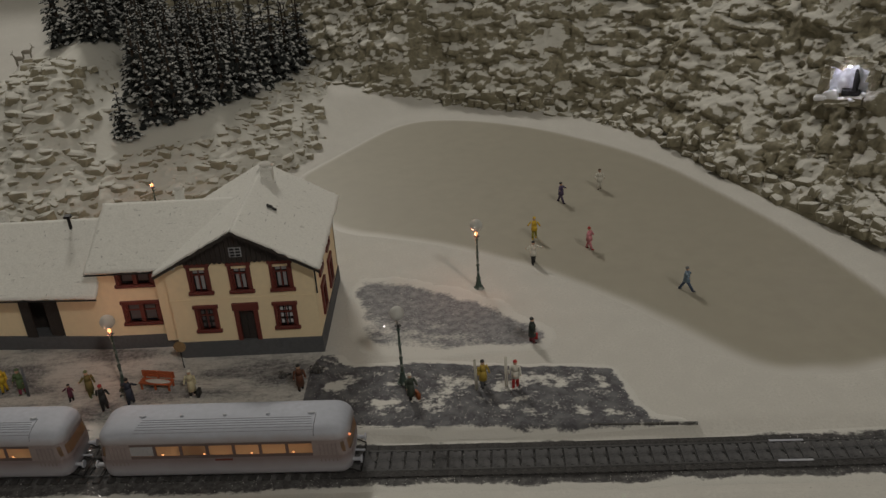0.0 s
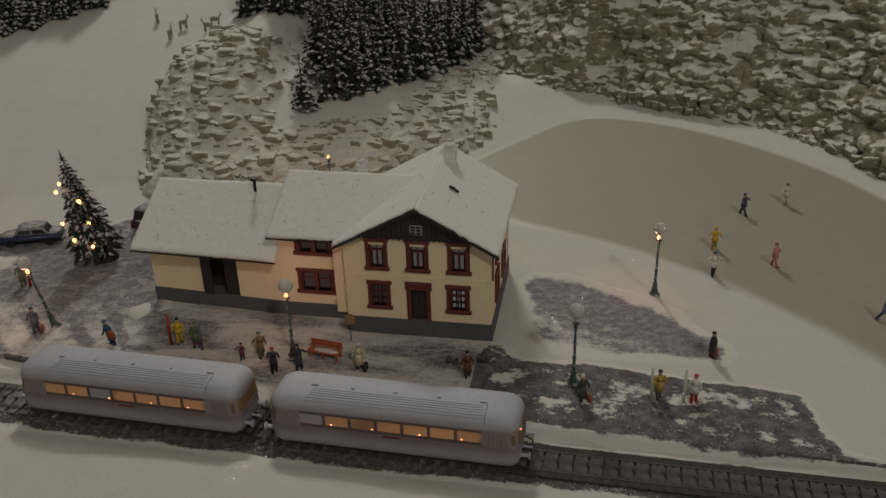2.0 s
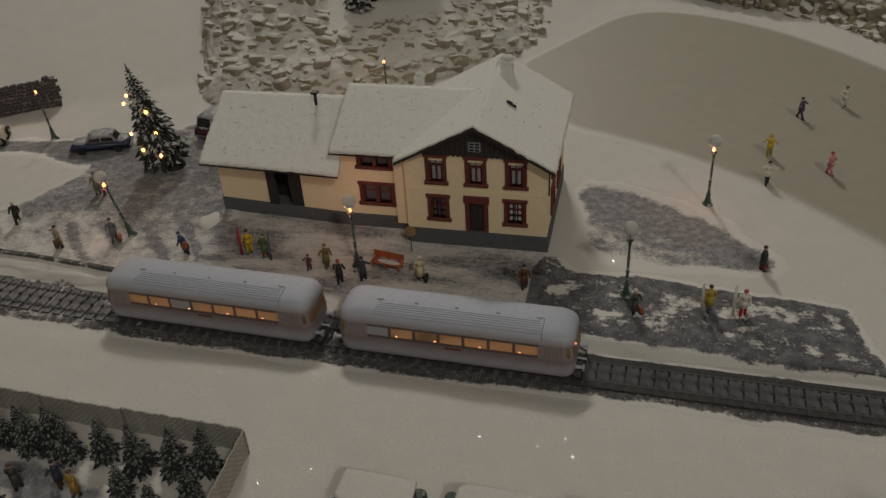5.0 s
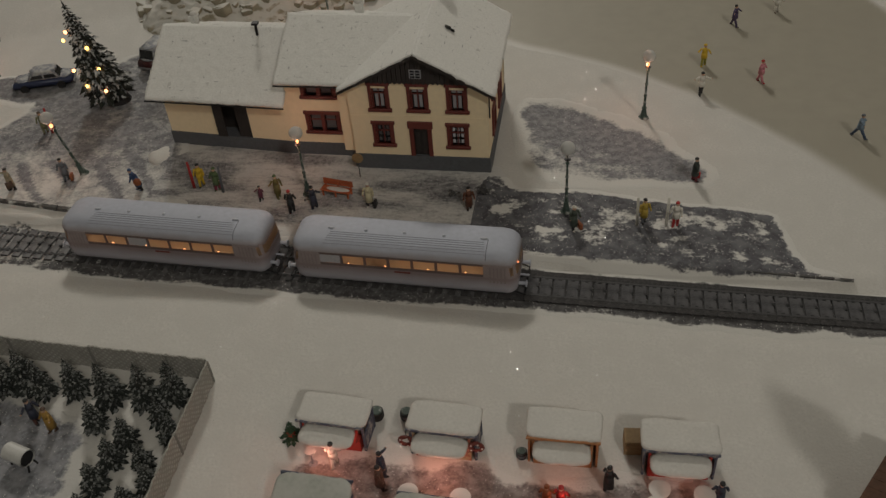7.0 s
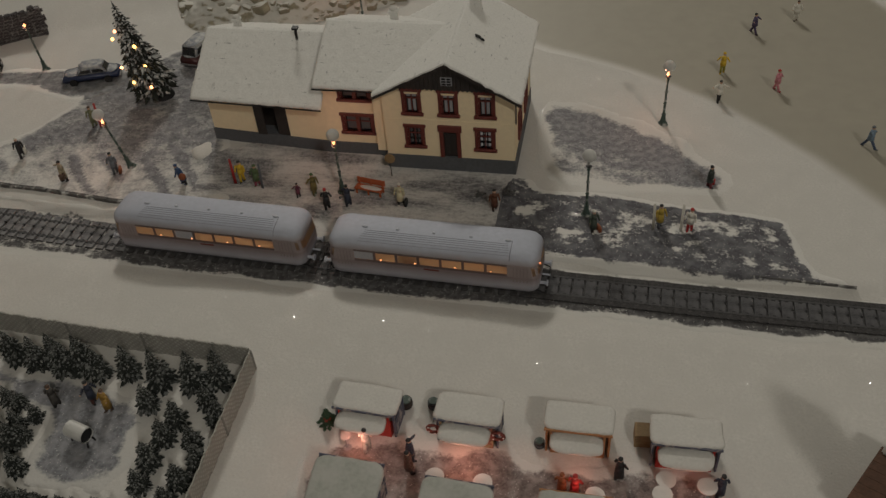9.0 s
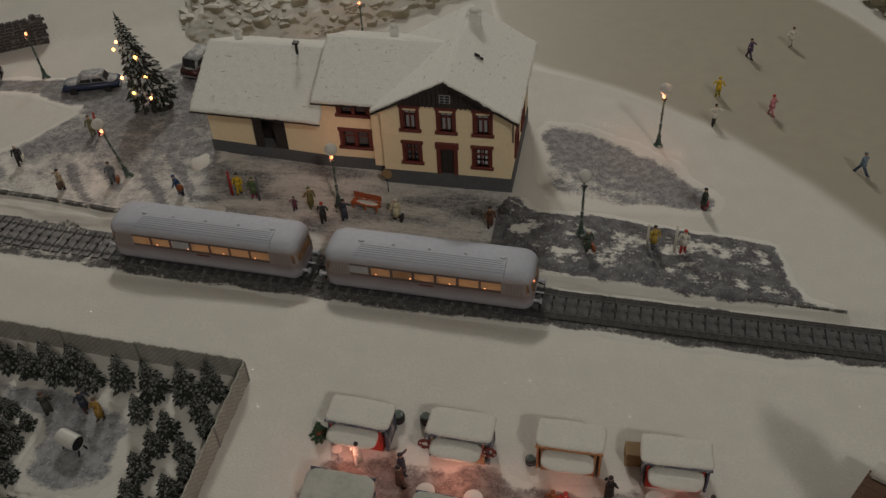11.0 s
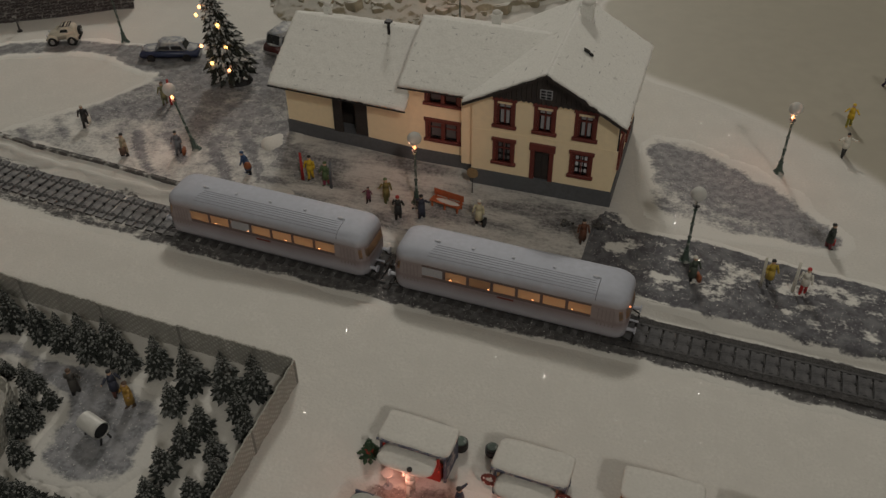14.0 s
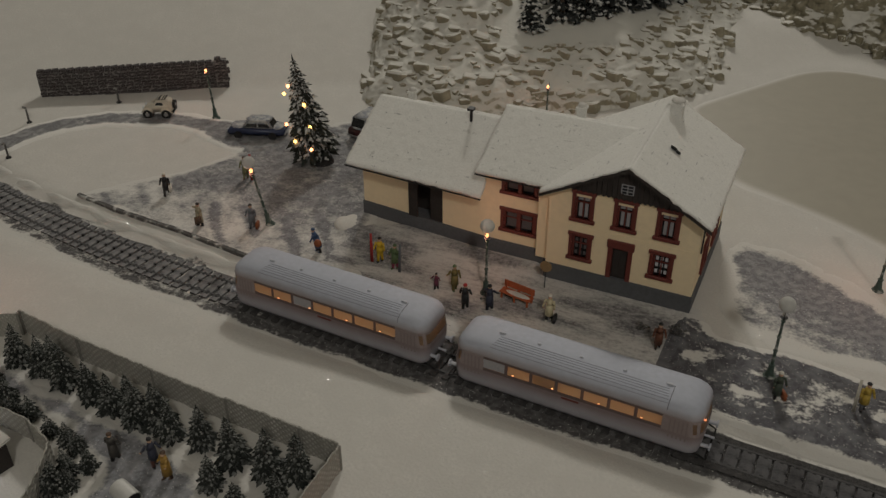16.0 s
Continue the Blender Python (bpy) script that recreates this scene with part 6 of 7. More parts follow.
figure(5.5, -5.2, 30, (0.05, 0.065, 0.05), BLACK, WHT, coat_len=0.5, prop="case", prop_rgb=ORG, label="little figure in a dark coat with a red suitcase")
figure(9.5, -4.25, 20, (0.42, 0.30, 0.05), GRY, BLACK, prop="skis", prop_rgb=(0.55, 0.53, 0.47), side=-1, coat_len=0.35, label="little figure in mustard yellow carrying pale skis")
figure(11.3, -4.4, -15, WHT, RED, RED, prop="skis", prop_rgb=WHT, side=-1, coat_len=0.2, label="little skier figure in white with red trousers")
figure(12.6, -0.05, 80, (0.025, 0.035, 0.03), (0.16, 0.03, 0.04), BLACK, label="little figure in a dark coat in the snow", prop="case", prop_rgb=RED)
figure(-32.1, 2.5, 20, (0.16, 0.17, 0.09), (0.2, 0.22, 0.12), BRN, prop="skis", prop_rgb=RED, coat_len=0.4, label="little figure in olive holding red skis")
# skaters on the ice
for (x, y), turn, coat, legs, hat, st_, arms, label in (
    ((13.55, 10.2), 10, WHT, BLACK, BLACK, 0.2, (0.9, 0.9), "little skater figure in white with black trousers, arms out"),
    ((13.95, 14.1), -10, YEL, (0.3, 0.28, 0.04), YEL, 0.15, (0.5, 0.5), "little skater figure in yellow"),
    ((17.7, 12.0), 60, PNK, PNK, RED, 0.25, (0.2, 0.3), "little skater figure in pink"),
    ((16.6, 20.2), 50, (0.07, 0.05, 0.11), (0.07, 0.05, 0.11), BLACK, 0.35, (0.7, 0.5), "little skater figure in dark purple on one leg"),
    ((20.0, 22.5), 0, WHT, WHT, BRN, 0.1, (0.3, 0.3), "little skater figure in a white dress"),
    ((23.1, 5.5), 70, (0.17, 0.24, 0.32), (0.06, 0.09, 0.16), GRY, 0.45, (0.6, 0.4), "little skater figure in pale blue, striding"),
):
    figure(x, y, turn, coat, legs, hat, stride=st_, arms=arms, coat_len=0.15, label=label, group="skaters on the ice", z=-0.13)
# in the yard and at the market
figure(-21.9, -22.3, 200, (0.06, 0.055, 0.05), BLACK, BRN, coat_len=0.5, label="little figure in a dark brown coat among the firs")
figure(-20.0, -21.8, 60, NAVY, (0.12, 0.05, 0.04), BLACK, arms=(0.8, 0.3), label="little figure in navy pointing")
figure(-18.9, -22.2, -20, (0.34, 0.20, 0.04), BRN, BRN, coat_len=0.5, arms=(0.2, 0.6), label="little figure in a mustard coat")
figure(-4.55, -22.7, 190, WHT, WHT, BLACK, coat_len=0.05, stride=0.2, label="little figure in a white suit with dark hair at the stall")
figure(-2.17, -23.7, 100, (0.10, 0.05, 0.035), BLACK, BLACK, coat_len=0.45, label="little figure in a brown coat in the market lane")
figure(-2.24, -23.0, 100, NAVY, NAVY, BLACK, coat_len=0.45, arms=(0.3, 0.8), label="little figure in navy in the market lane")
figure(7.8, -22.7, 150, BLACK, BLACK, BLACK, coat_len=0.5, label="little figure all in black at the market")
figure(12.4, -23.0, 180, NAVY, NAVY, BLACK, coat_len=0.5, label="little figure in dark blue at a round table")
figure(5.2, -23.9, 180, ORG, BLACK, ORG, coat_len=0.4, label="little figure in an orange coat at the market")
figure(5.8, -23.9, 170, RED, BLACK, RED, coat_len=0.4, label="little figure in a red coat at the market")


def deer(x, y, z, turn, h):
    bm = bmesh.new()
    ball(bm, at(0, 0, 0.95), 0.66, 0.26, 0.30, 10, 7)
    for sx in (-0.45, 0.42):
        for sy in (-0.1, 0.1):
            limb(bm, (sx, sy, 0.9), (sx * 1.05, sy, 0), 0.10, 0.06, 6)
    limb(bm, (0.5, 0, 1.05), (0.8, 0, 1.5), 0.12, 0.08)
    limb(bm, (0.76, 0, 1.52), (1.05, 0, 1.42), 0.1, 0.05)
    for s in (-1, 1):
        limb(bm, (0.78, 0.05 * s, 1.58), (0.7, 0.25 * s, 1.95), 0.03, 0.02, 5)
    o = part("deer_figurine", bm, paint((0.30, 0.275, 0.23)), None, smooth=True)
    o.matrix_basis = pose(x * S, y * S, z * S, 0, 0, turn) @ Matrix.Scale(h, 4)
    tagged(o, "plain brown deer figurine standing on the snowy knoll", "deer figurine", "deer on the knoll")


for x, y, turn in ((-39.8, 43.8, 100), (-39.3, 46.1, 60), (-42.5, 46.7, 120), (-36.4, 45.9, 170), (-36.1, 47.2, 10)):
    zz = max(mound_top(x, y), float(ground_height(np.array(x), np.array(y))))
    deer(x, y, zz, turn, 0.85)

# ---- parked cars ----
TYRE = mat("tyre", (0.015, 0.015, 0.016), 0.8, 0, 0.2, 4.0, 0.2)
DUSTY = mat("snow_dusted_paint", (0.22, 0.232, 0.26), 0.6, 0, 0.25, 5.0, 0.2, (0.47, 0.47, 0.46), 0.52, 0.1)
HUB = mat("hub", (0.35, 0.35, 0.36), 0.35, 0.7, 0.1, 2.0, 0)


def parked_car(x, y, turn, rgb, label, L=4.2, W=1.65, low=0.85, high=1.5, cab=(-0.55, 0.35), tail=0.0, snow=True, tyre=0.31, dusty=False):
    car = thing("car", label, "car", x, y, float(ground_height(np.array(x), np.array(y))) + 0.05, turn, "parked cars")
    coat = mat("car_paint", rgb, 0.35, 0.1, 0.08, 2.0, 0.02)
    bm = bmesh.new()
    hl, hw = L / 2, W / 2
    prism(bm, [(-hl, 0.3), (hl, 0.3), (hl + 0.05, 0.55), (hl - 0.12, low - 0.08), (hl * 0.45, low), (-hl * 0.6, low + 0.02), (-hl + 0.1, low - 0.1 + tail), (-hl - 0.05, 0.55)], -hw, hw)
    bmesh.ops.bevel(bm, geom=list(bm.edges), offset=0.09, segments=2, affect="EDGES")
    part("body", bm, coat, car, smooth=True)
    a, b = cab[0] * L * 0.6, cab[1] * L * 0.6
    bm = bmesh.new()
    prism(bm, [(a - 0.35, low - 0.05), (b + 0.45, low - 0.05), (b, high), (a, high)], -hw * 0.86, hw * 0.86)
    bmesh.ops.bevel(bm, geom=list(bm.edges), offset=0.08, segments=2, affect="EDGES")
    part("cabin", bm, DUSTY if dusty else coat, car, "cabin dusted grey with snow" if dusty else "", smooth=True)
    for s in (-1, 1):
        bm = bmesh.new()
        yy = hw * 0.865 * s
        prism(bm, [(a - 0.12, low + 0.12), ((a + b) / 2 - 0.06, low + 0.12), ((a + b) / 2 - 0.06, high - 0.17), (a + 0.06, high - 0.17)], yy - 0.01, yy + 0.01)
        part("side_window", bm, GLASSDARK, car)
        bm = bmesh.new()
        prism(bm, [((a + b) / 2 + 0.06, low + 0.12), (b + 0.18, low + 0.12), (b - 0.07, high - 0.17), ((a + b) / 2 + 0.06, high - 0.17)], yy - 0.01, yy + 0.01)
        part("side_window", bm, GLASSDARK, car)
        for wx in (-hl * 0.62, hl * 0.62):
            bm = bmesh.new()
            cone(bm, at(wx, hw * s - 0.09, tyre - 0.01, -90, 0, 0), tyre, tyre, 0, 0.2, 18)
            t = part("wheel", bm, TYRE, car)
            bm = bmesh.new()
            cone(bm, at(wx, (hw + 0.095) * s - 0.01, 0.3, -90, 0, 0), 0.16, 0.16, 0, 0.02, 14)
            part("hub_cap", bm, HUB, t)
        bm = bmesh.new()
        ball(bm, at(hl + 0.02, (hw - 0.28) * s, 0.6), 0.05, 0.12, 0.12, 10, 6)
        part("headlight", bm, BARWHITE, car, "round headlight")
    for zx, sgn in ((b, 1), (a, -1)):
        bm = bmesh.new()
        ex = 0.45 if sgn > 0 else -0.35
        v = [bm.verts.new(c) for c in ((zx + ex * 0.9 + 0.03 * sgn, -hw * 0.7, low + 0.05), (zx + ex * 0.9 + 0.03 * sgn, hw * 0.7, low + 0.05), (zx + ex * 0.15 + 0.03 * sgn, hw * 0.66, high - 0.08), (zx + ex * 0.15 + 0.03 * sgn, -hw * 0.66, high - 0.08))]
        bm.faces.new(v if sgn > 0 else v[::-1])
        part("windscreen", bm, GLASSDARK, car)
    for e in (-1, 1):
        bm = bmesh.new()
        box(bm, e * (hl + 0.1) - 0.05, e * (hl + 0.1) + 0.05, -hw * 0.95, hw * 0.95, 0.36, 0.48, bevel=0.02)
        part("bumper", bm, HUB, car)
    if snow:
        bm = bmesh.new()
        ball(bm, at((a + b) / 2, 0, high - 0.03), (b - a) / 2 + 0.2, hw * 0.86, 0.13, 14, 6)
        part("roof_snow", bm, DUSTY if dusty else ROOF_SNOW, car, "thin snow on the roof", smooth=True)
        bm = bmesh.new()
        ball(bm, at(hl * 0.62, 0, low - 0.03), hl * 0.34, hw * 0.86, 0.09, 12, 6)
        ball(bm, at(-hl * 0.74, 0, low - 0.02 + tail), hl * 0.24, hw * 0.86, 0.12, 12, 6)
        part("bonnet_snow", bm, DUSTY, car, smooth=True)
    return car


parked_car(-35.35, 8.75, 199, (0.03, 0.042, 0.095), "old dark blue saloon car thickly dusted with snow", 4.4, 1.6, 0.82, 1.40, (-0.40, 0.24), dusty=True)
parked_car(-27.5, 12.9, 80, (0.07, 0.018, 0.018), "dark red car dusted with snow behind the goods shed", 4.0, 1.7, 1.0, 1.75, (-0.6, 0.3), dusty=True)


def off_road_car(x, y, turn):
    """A small rounded off-road car: low bonnet between round wings, high back, open slatted top, spare wheel behind."""
    car = thing("car", "small cream off-road car with an open slatted top", "car", x, y, float(ground_height(np.array(x), np.array(y))) + 0.05, turn, "parked cars")
    coat = mat("cream_car_paint", (0.60, 0.555, 0.46), 0.45, 0, 0.1, 2.0, 0.04, (0.46, 0.42, 0.35), 0.55, 0.15)
    bm = bmesh.new()
    prism(bm, [(-1.15, 0.42), (1.05, 0.42), (1.22, 0.6), (1.15, 0.84), (0.45, 1.0), (0.1, 1.42), (-0.2, 1.55), (-0.75, 1.52), (-1.12, 1.2), (-1.2, 0.7)], -0.58, 0.58)
    bmesh.ops.bevel(bm, geom=list(bm.edges), offset=0.15, segments=3, affect="EDGES")
    part("body", bm, coat, car, smooth=True)
    for s in (-1, 1):
        for wx in (-0.72, 0.78):
            bm = bmesh.new()
            ball(bm, at(wx, 0.6 * s, 0.55), 0.46, 0.2, 0.3, 14, 8)
            part("wing", bm, coat, car, smooth=True)
            bm = bmesh.new()
            cone(bm, at(wx, 0.66 * s - 0.13, 0.38, -90, 0, 0), 0.38, 0.38, 0, 0.26, 18)
            bmesh.ops.bevel(bm, geom=[e for e in bm.edges if e.calc_face_angle(0) > 1], offset=0.05, segments=2, affect="EDGES")
            wheel = part("wheel", bm, TYRE, car)
            bm = bmesh.new()
            cone(bm, at(wx, 0.8 * s - 0.01, 0.38, -90, 0, 0), 0.17, 0.17, 0, 0.02, 14)
            part("hub_cap", bm, HUB, wheel)
        bm = bmesh.new()
        prism(bm, [(-0.55, 1.08), (0.12, 1.08), (-0.05, 1.33), (-0.5, 1.33)], 0.583 * s - 0.012, 0.583 * s + 0.012)
        part("side_window", bm, GLASSDARK, car)
        bm = bmesh.new()
        ball(bm, at(1.16, 0.36 * s, 0.8), 0.07, 0.12, 0.12, 10, 6)
        part("headlight", bm, BARWHITE, car, "round headlight")
    bm = bmesh.new()
    slab(bm, [(0.44, -0.42, 1.05), (0.44, 0.42, 1.05), (0.16, 0.42, 1.4), (0.16, -0.42, 1.4)], 0.03)
    part("windscreen", bm, GLASSDARK, car)
    bm = bmesh.new()
    slab(bm, [(0.02, -0.44, 1.51), (0.02, 0.44, 1.51), (-0.72, 0.44, 1.555), (-0.72, -0.44, 1.555)], 0.03)
    part("roof_opening", bm, DARK, car, "dark open top")
    for k in range(3):
        bm = bmesh.new()
        box(bm, -0.62 + 0.24 * k, -0.56 + 0.24 * k, -0.45, 0.45, 1.54, 1.60, bevel=0.012)
        part("roof_slat", bm, coat, car)
    bm = bmesh.new()
    cone(bm, at(-1.4, 0, 0.98, 0, 90, 0), 0.34, 0.34, 0, 0.2, 18)
    spare = part("spare_wheel", bm, TYRE, car)
    bm = bmesh.new()
    cone(bm, at(-1.42, 0, 0.98, 0, 90, 0), 0.15, 0.15, 0, 0.02, 14)
    part("hub_cap", bm, HUB, spare)
    for e in (-1.26, 1.26):
        bm = bmesh.new()
        box(bm, e - 0.05, e + 0.05, -0.55, 0.55, 0.42, 0.54, bevel=0.02)
        part("bumper", bm, DARK, car)


off_road_car(-44.75, 8.45, 204)

# ---- dry stone wall ----
STONE = mat("dark_stone", (0.040, 0.033, 0.035), 0.85, 0, 0.6, 3.0, 0.8, (0.30, 0.285, 0.28), 0.60, 0.09)
CORE = mat("snowy_mortar", (0.22, 0.212, 0.205), 0.9, 0, 0.25, 4.0, 0.6, (0.08, 0.075, 0.075), 0.5, 0.1)


def stone_wall(ax, ay, bx, by, h, rng):
    z = float(ground_height(np.array((ax + bx) / 2), np.array((ay + by) / 2)))
    turn = math.degrees(math.atan2(by - ay, bx - ax))
    L = math.hypot(bx - ax, by - ay)
    w = thing("stone_wall", "long dark dry-stone wall with snow in its joints", "wall", ax, ay, z, turn)
    bm = bmesh.new()
    box(bm, 0, L, 0, 0.6, -0.5, h)
    part("core", bm, CORE, w)
    kinds = []
    for k in range(6):
        bm = bmesh.new()
        box(bm, -0.5, 0.5, -0.09, 0.12, -0.5, 0.5, None, 0.1)
        for v in bm.verts:
            v.co += Vector((rng.uniform(-0.07, 0.07), rng.uniform(-0.03, 0.03), rng.uniform(-0.08, 0.08)))
        kinds.append(part("stone", bm, STONE, w))
    used = set()
    rows = 8
    rh = h / rows
    for r in range(rows):
        x = -0.1 + rng.uniform(0, 0.3)
        while x < L:
            l = min(rng.uniform(0.3, 0.9), max(0.25, L - x))
            k = rng.randrange(6)
            o = kinds[k]
            if k in used:
                o = kinds[k].copy()
                scene.collection.objects.link(o)
            used.add(k)
            o.matrix_basis = pose((x + l / 2) * S, rng.uniform(-0.05, 0.06) * S, ((r + 0.5) * rh + rng.uniform(-0.05, 0.05)) * S, rng.uniform(-6, 6), rng.uniform(-9, 9), 0) @ Matrix.Diagonal((l * 0.92, 1, rh * rng.uniform(0.7, 0.98), 1))
            x += l
    for n in range(int(L / 0.6)):
        o = kinds[n % 6].copy()
        scene.collection.objects.link(o)
        o.matrix_basis = pose((0.3 + 0.6 * n) * S, 0.3 * S, (h + 0.05) * S, 90, 0, rng.uniform(-6, 6)) @ Matrix.Diagonal((0.56, 1, 0.6, 1))


rng = random.Random(3)
stone_wall(-56.2, 7.0, -44.0, 15.07, 2.25, rng)
stone_wall(-43.95, 14.95, -43.1, 15.52, 2.5, rng)


def marker_post(x, y, h, turn, label):
    p = thing("marker_post", label, "post", x, y, float(ground_height(np.array(x), np.array(y))), turn, "roadside posts")
    bm = bmesh.new()
    cone(bm, at(0, 0, -0.05), 0.26, 0.18, 0, 0.15, 8)
    part("foot", bm, DARK, p)
    bm = bmesh.new()
    limb(bm, (0, 0, 0.05), (0, 0, h), 0.09, 0.06, 6)
    box(bm, -0.3, 0.06, -0.05, 0.05, h - 0.12, h + 0.05)
    part("arm", bm, KERB, p)


marker_post(-53.4, 2.9, 1.3, 0, "small snowy roadside post")
marker_post(-50.1, -2.3, 1.2, 30, "small dark roadside post with a crossbar")
marker_post(-49.6, 9.0, 1.3, 0, "small grey roadside post before the stone wall")

# ---- Christmas market ----
STALLRED = mat("red_cloth", (0.38, 0.035, 0.025), 0.8, 0, 0.2, 4.0, 0.3)
STALLORG = mat("orange_boards", (0.40, 0.20, 0.09), 0.75, 0, 0.2, 3.0, 0.3)
STALLBLU = mat("blue_trim", (0.08, 0.09, 0.13), 0.7, 0, 0.3, 5.0, 0.2, (0.4, 0.38, 0.36), 0.58, 0.08)
TABLEWHITE = mat("white_table", (0.66, 0.64, 0.61), 0.5, 0, 0.06, 2.0, 0.1)
GREYROOF = mat("grey_frosted_cover", (0.40, 0.41, 0.375), 0.85, 0, 0.1, 2.0, 0.4, (0.48, 0.48, 0.45), 0.55, 0.15)
GOODS = mat("mixed_goods", (0.30, 0.10, 0.07), 0.6, 0, 0.5, 6.0, 0.4, (0.45, 0.35, 0.2), 0.5, 0.1)


def snow_cushion(bm, x0, x1, y0, y1, z, t, slope=0.0, rnd=0.3, n=44):
    """A pad of snow with rounded corners, a soft uneven rim and a lumpy top."""
    w, d = (x1 - x0) / 2, (y1 - y0) / 2
    cx, cy = (x0 + x1) / 2, (y0 + y1) / 2
    p = min(0.9, 0.12 + rnd)
    seed = random.uniform(0, 50)
    rings = []
    for inset, zz in ((0.0, 0.0), (-0.03, t * 0.5), (0.05, t * 0.9), (0.18, t), (0.45, t * 1.1)):
        ring = []
        a, b = w - inset, d - inset
        for i in range(n):
            g = 6.28319 * i / n
            c_, s_ = math.cos(g), math.sin(g)
            px, py = a * math.copysign(abs(c_) ** p, c_), b * math.copysign(abs(s_) ** p, s_)
            q = Vector((px * 2.1 + seed, py * 2.1, seed))
            r = 0.07 * noise.noise(q)
            px, py = px * (1 + r * 0.5), py * (1 + r)
            ring.append(bm.verts.new((cx + px, cy + py, z + zz + slope * py + (0.05 * noise.noise(q * 1.7) if zz else 0.0))))
        rings.append(ring)
    for lo_, hi_ in zip(rings, rings[1:]):
        for i in range(n):
            j = (i + 1) % n
            bm.faces.new((lo_[i], lo_[j], hi_[j], hi_[i]))
    bm.faces.new(rings[0][::-1])
    bm.faces.new(rings[-1])
    return bm


def stall(x, y, turn, trim, cloth, label, glow, back=0.8, awning=True):
    s = thing("market_stall", label, "market stall", x, y, float(ground_height(np.array(x), np.array(y))), turn, "market stalls")
    bm = bmesh.new()
    fall = 0.05 if back < 1 else 0.2
    snow_cushion(bm, -1.66, 1.66, -0.95, back, 1.86, 0.15, -fall, 0.14 if awning else 0.22)
    part("roof_snow", bm, SNOW if awning else GREYROOF, s, "thick snow on the roof" if awning else "grey frosted roof cover", smooth=True)
    bm = bmesh.new()
    lo_z, hi_z = 1.87 - fall * (back + 0.92) / 2, 1.87 + fall * (back + 0.92) / 2
    slab(bm, [(-1.6, -0.92, hi_z), (1.6, -0.92, hi_z), (1.6, back - 0.05, lo_z), (-1.6, back - 0.05, lo_z)], 0.09)
    part("roof_board", bm, trim, s)
    bm = bmesh.new()
    box(bm, -1.62, 1.62, -1.0, -0.93, hi_z - 0.06, hi_z + 0.07)
    part("fascia", bm, trim, s, "decorated fascia board")
    for sx in (-1.5, 1.5):
        for sy in (-0.8, back - 0.15):
            bm = bmesh.new()
            box(bm, sx - 0.05, sx + 0.05, sy - 0.05, sy + 0.05, -0.1, (hi_z if sy < 0 else lo_z) - 0.07)
            part("post", bm, trim, s)
        # side panel in the trim colour, to put the sides' shading into colour
        bm = bmesh.new()
        box(bm, min(sx, sx * 0.98) - 0.02, max(sx, sx * 0.98) + 0.02, -0.8, back - 0.15, 0.0, 1.1)
        part("side_panel", bm, trim, s)
    bm = bmesh.new()
    box(bm, -1.5, 1.5, back - 0.17, back - 0.11, 0.0, lo_z - 0.06)
    part("back_panel", bm, STALLORG, s)
    bm = bmesh.new()
    box(bm, -1.3, 1.3, -0.9, -0.5, 0.0, 0.9)
    part("counter", bm, cloth, s)
    if awning:
        bm = bmesh.new()
        snow_cushion(bm, -1.28, 1.22, -1.95, -0.80, 1.58, 0.13, 0.10, 0.42)
        part("awning_snow", bm, SNOW, s, "snow on the counter awning", smooth=True)
        bm = bmesh.new()
        box(bm, -1.15, 1.05, -1.7, -0.85, 1.49, 1.59)
        part("awning", bm, cloth, s)
    for sx in (-1.3, 1.25):
        bm = bmesh.new()
        v = [(sx, -0.9, 1.7), (sx, -0.9, 1.0), (sx * 0.92, -1.2, 1.0)]
        a = [bm.verts.new((c[0] - 0.06, c[1], c[2])) for c in v]
        b = [bm.verts.new((c[0] + 0.06, c[1], c[2])) for c in v]
        bm.faces.new(a)
        bm.faces.new(b[::-1])
        for i in range(3):
            bm.faces.new((a[i], b[i], b[(i + 1) % 3], a[(i + 1) % 3]))
        bmesh.ops.recalc_face_normals(bm, faces=bm.faces)
        part("side_curtain", bm, cloth, s, "red cloth at the stall's side")
    for k in range(7):
        bm = bmesh.new()
        ball(bm, at(-1.0 + 0.33 * k, -0.75, 0.95), 0.13, 0.12, 0.1, 8, 5)
        part("wares", bm, GOODS, s)
    bm = bmesh.new()
    ball(bm, at(0, -1.0, 0.98), 0.09, 0.09, 0.09, 8, 6)
    part("bulb", bm, BULB if glow else DEADBULB, s, "small bulb under the roof")
    if glow:
        d = bpy.data.lights.new("stall_light", "POINT")
        d.energy, d.color, d.shadow_soft_size = glow * 1.7, (1.0, 0.39, 0.27), 0.006
        lo_ = new("stall_light", d)
        lo_.parent = s
        lo_.matrix_basis = pose(0, -2.0 * S, 1.3 * S)
    return s


stall(-4.75, -20.85, -3, STALLBLU, STALLRED, "market stall with snowy roof and red cloth, warmly lit", 0.0042)
stall(0.4, -20.85, -2, STALLBLU, GOODS, "market stall with snowy roof and coloured wares, warmly lit", 0.0036)
stall(5.75, -20.7, 0, STALLORG, STALLORG, "orange-boarded market stall with a snowy roof", 0.0011)
stall(10.75, -20.85, 1, STALLBLU, STALLRED, "market stall with snowy roof and a red curtain", 0.0006)
stall(-4.6, -25.7, 177, STALLBLU, STALLRED, "market stall with snowy roof seen from behind", 0.0018, 1.7, False)
stall(0.6, -26.1, 178, STALLBLU, STALLORG, "market stall with a snowy roof and dark fascia", 0.0018, 1.7, False)
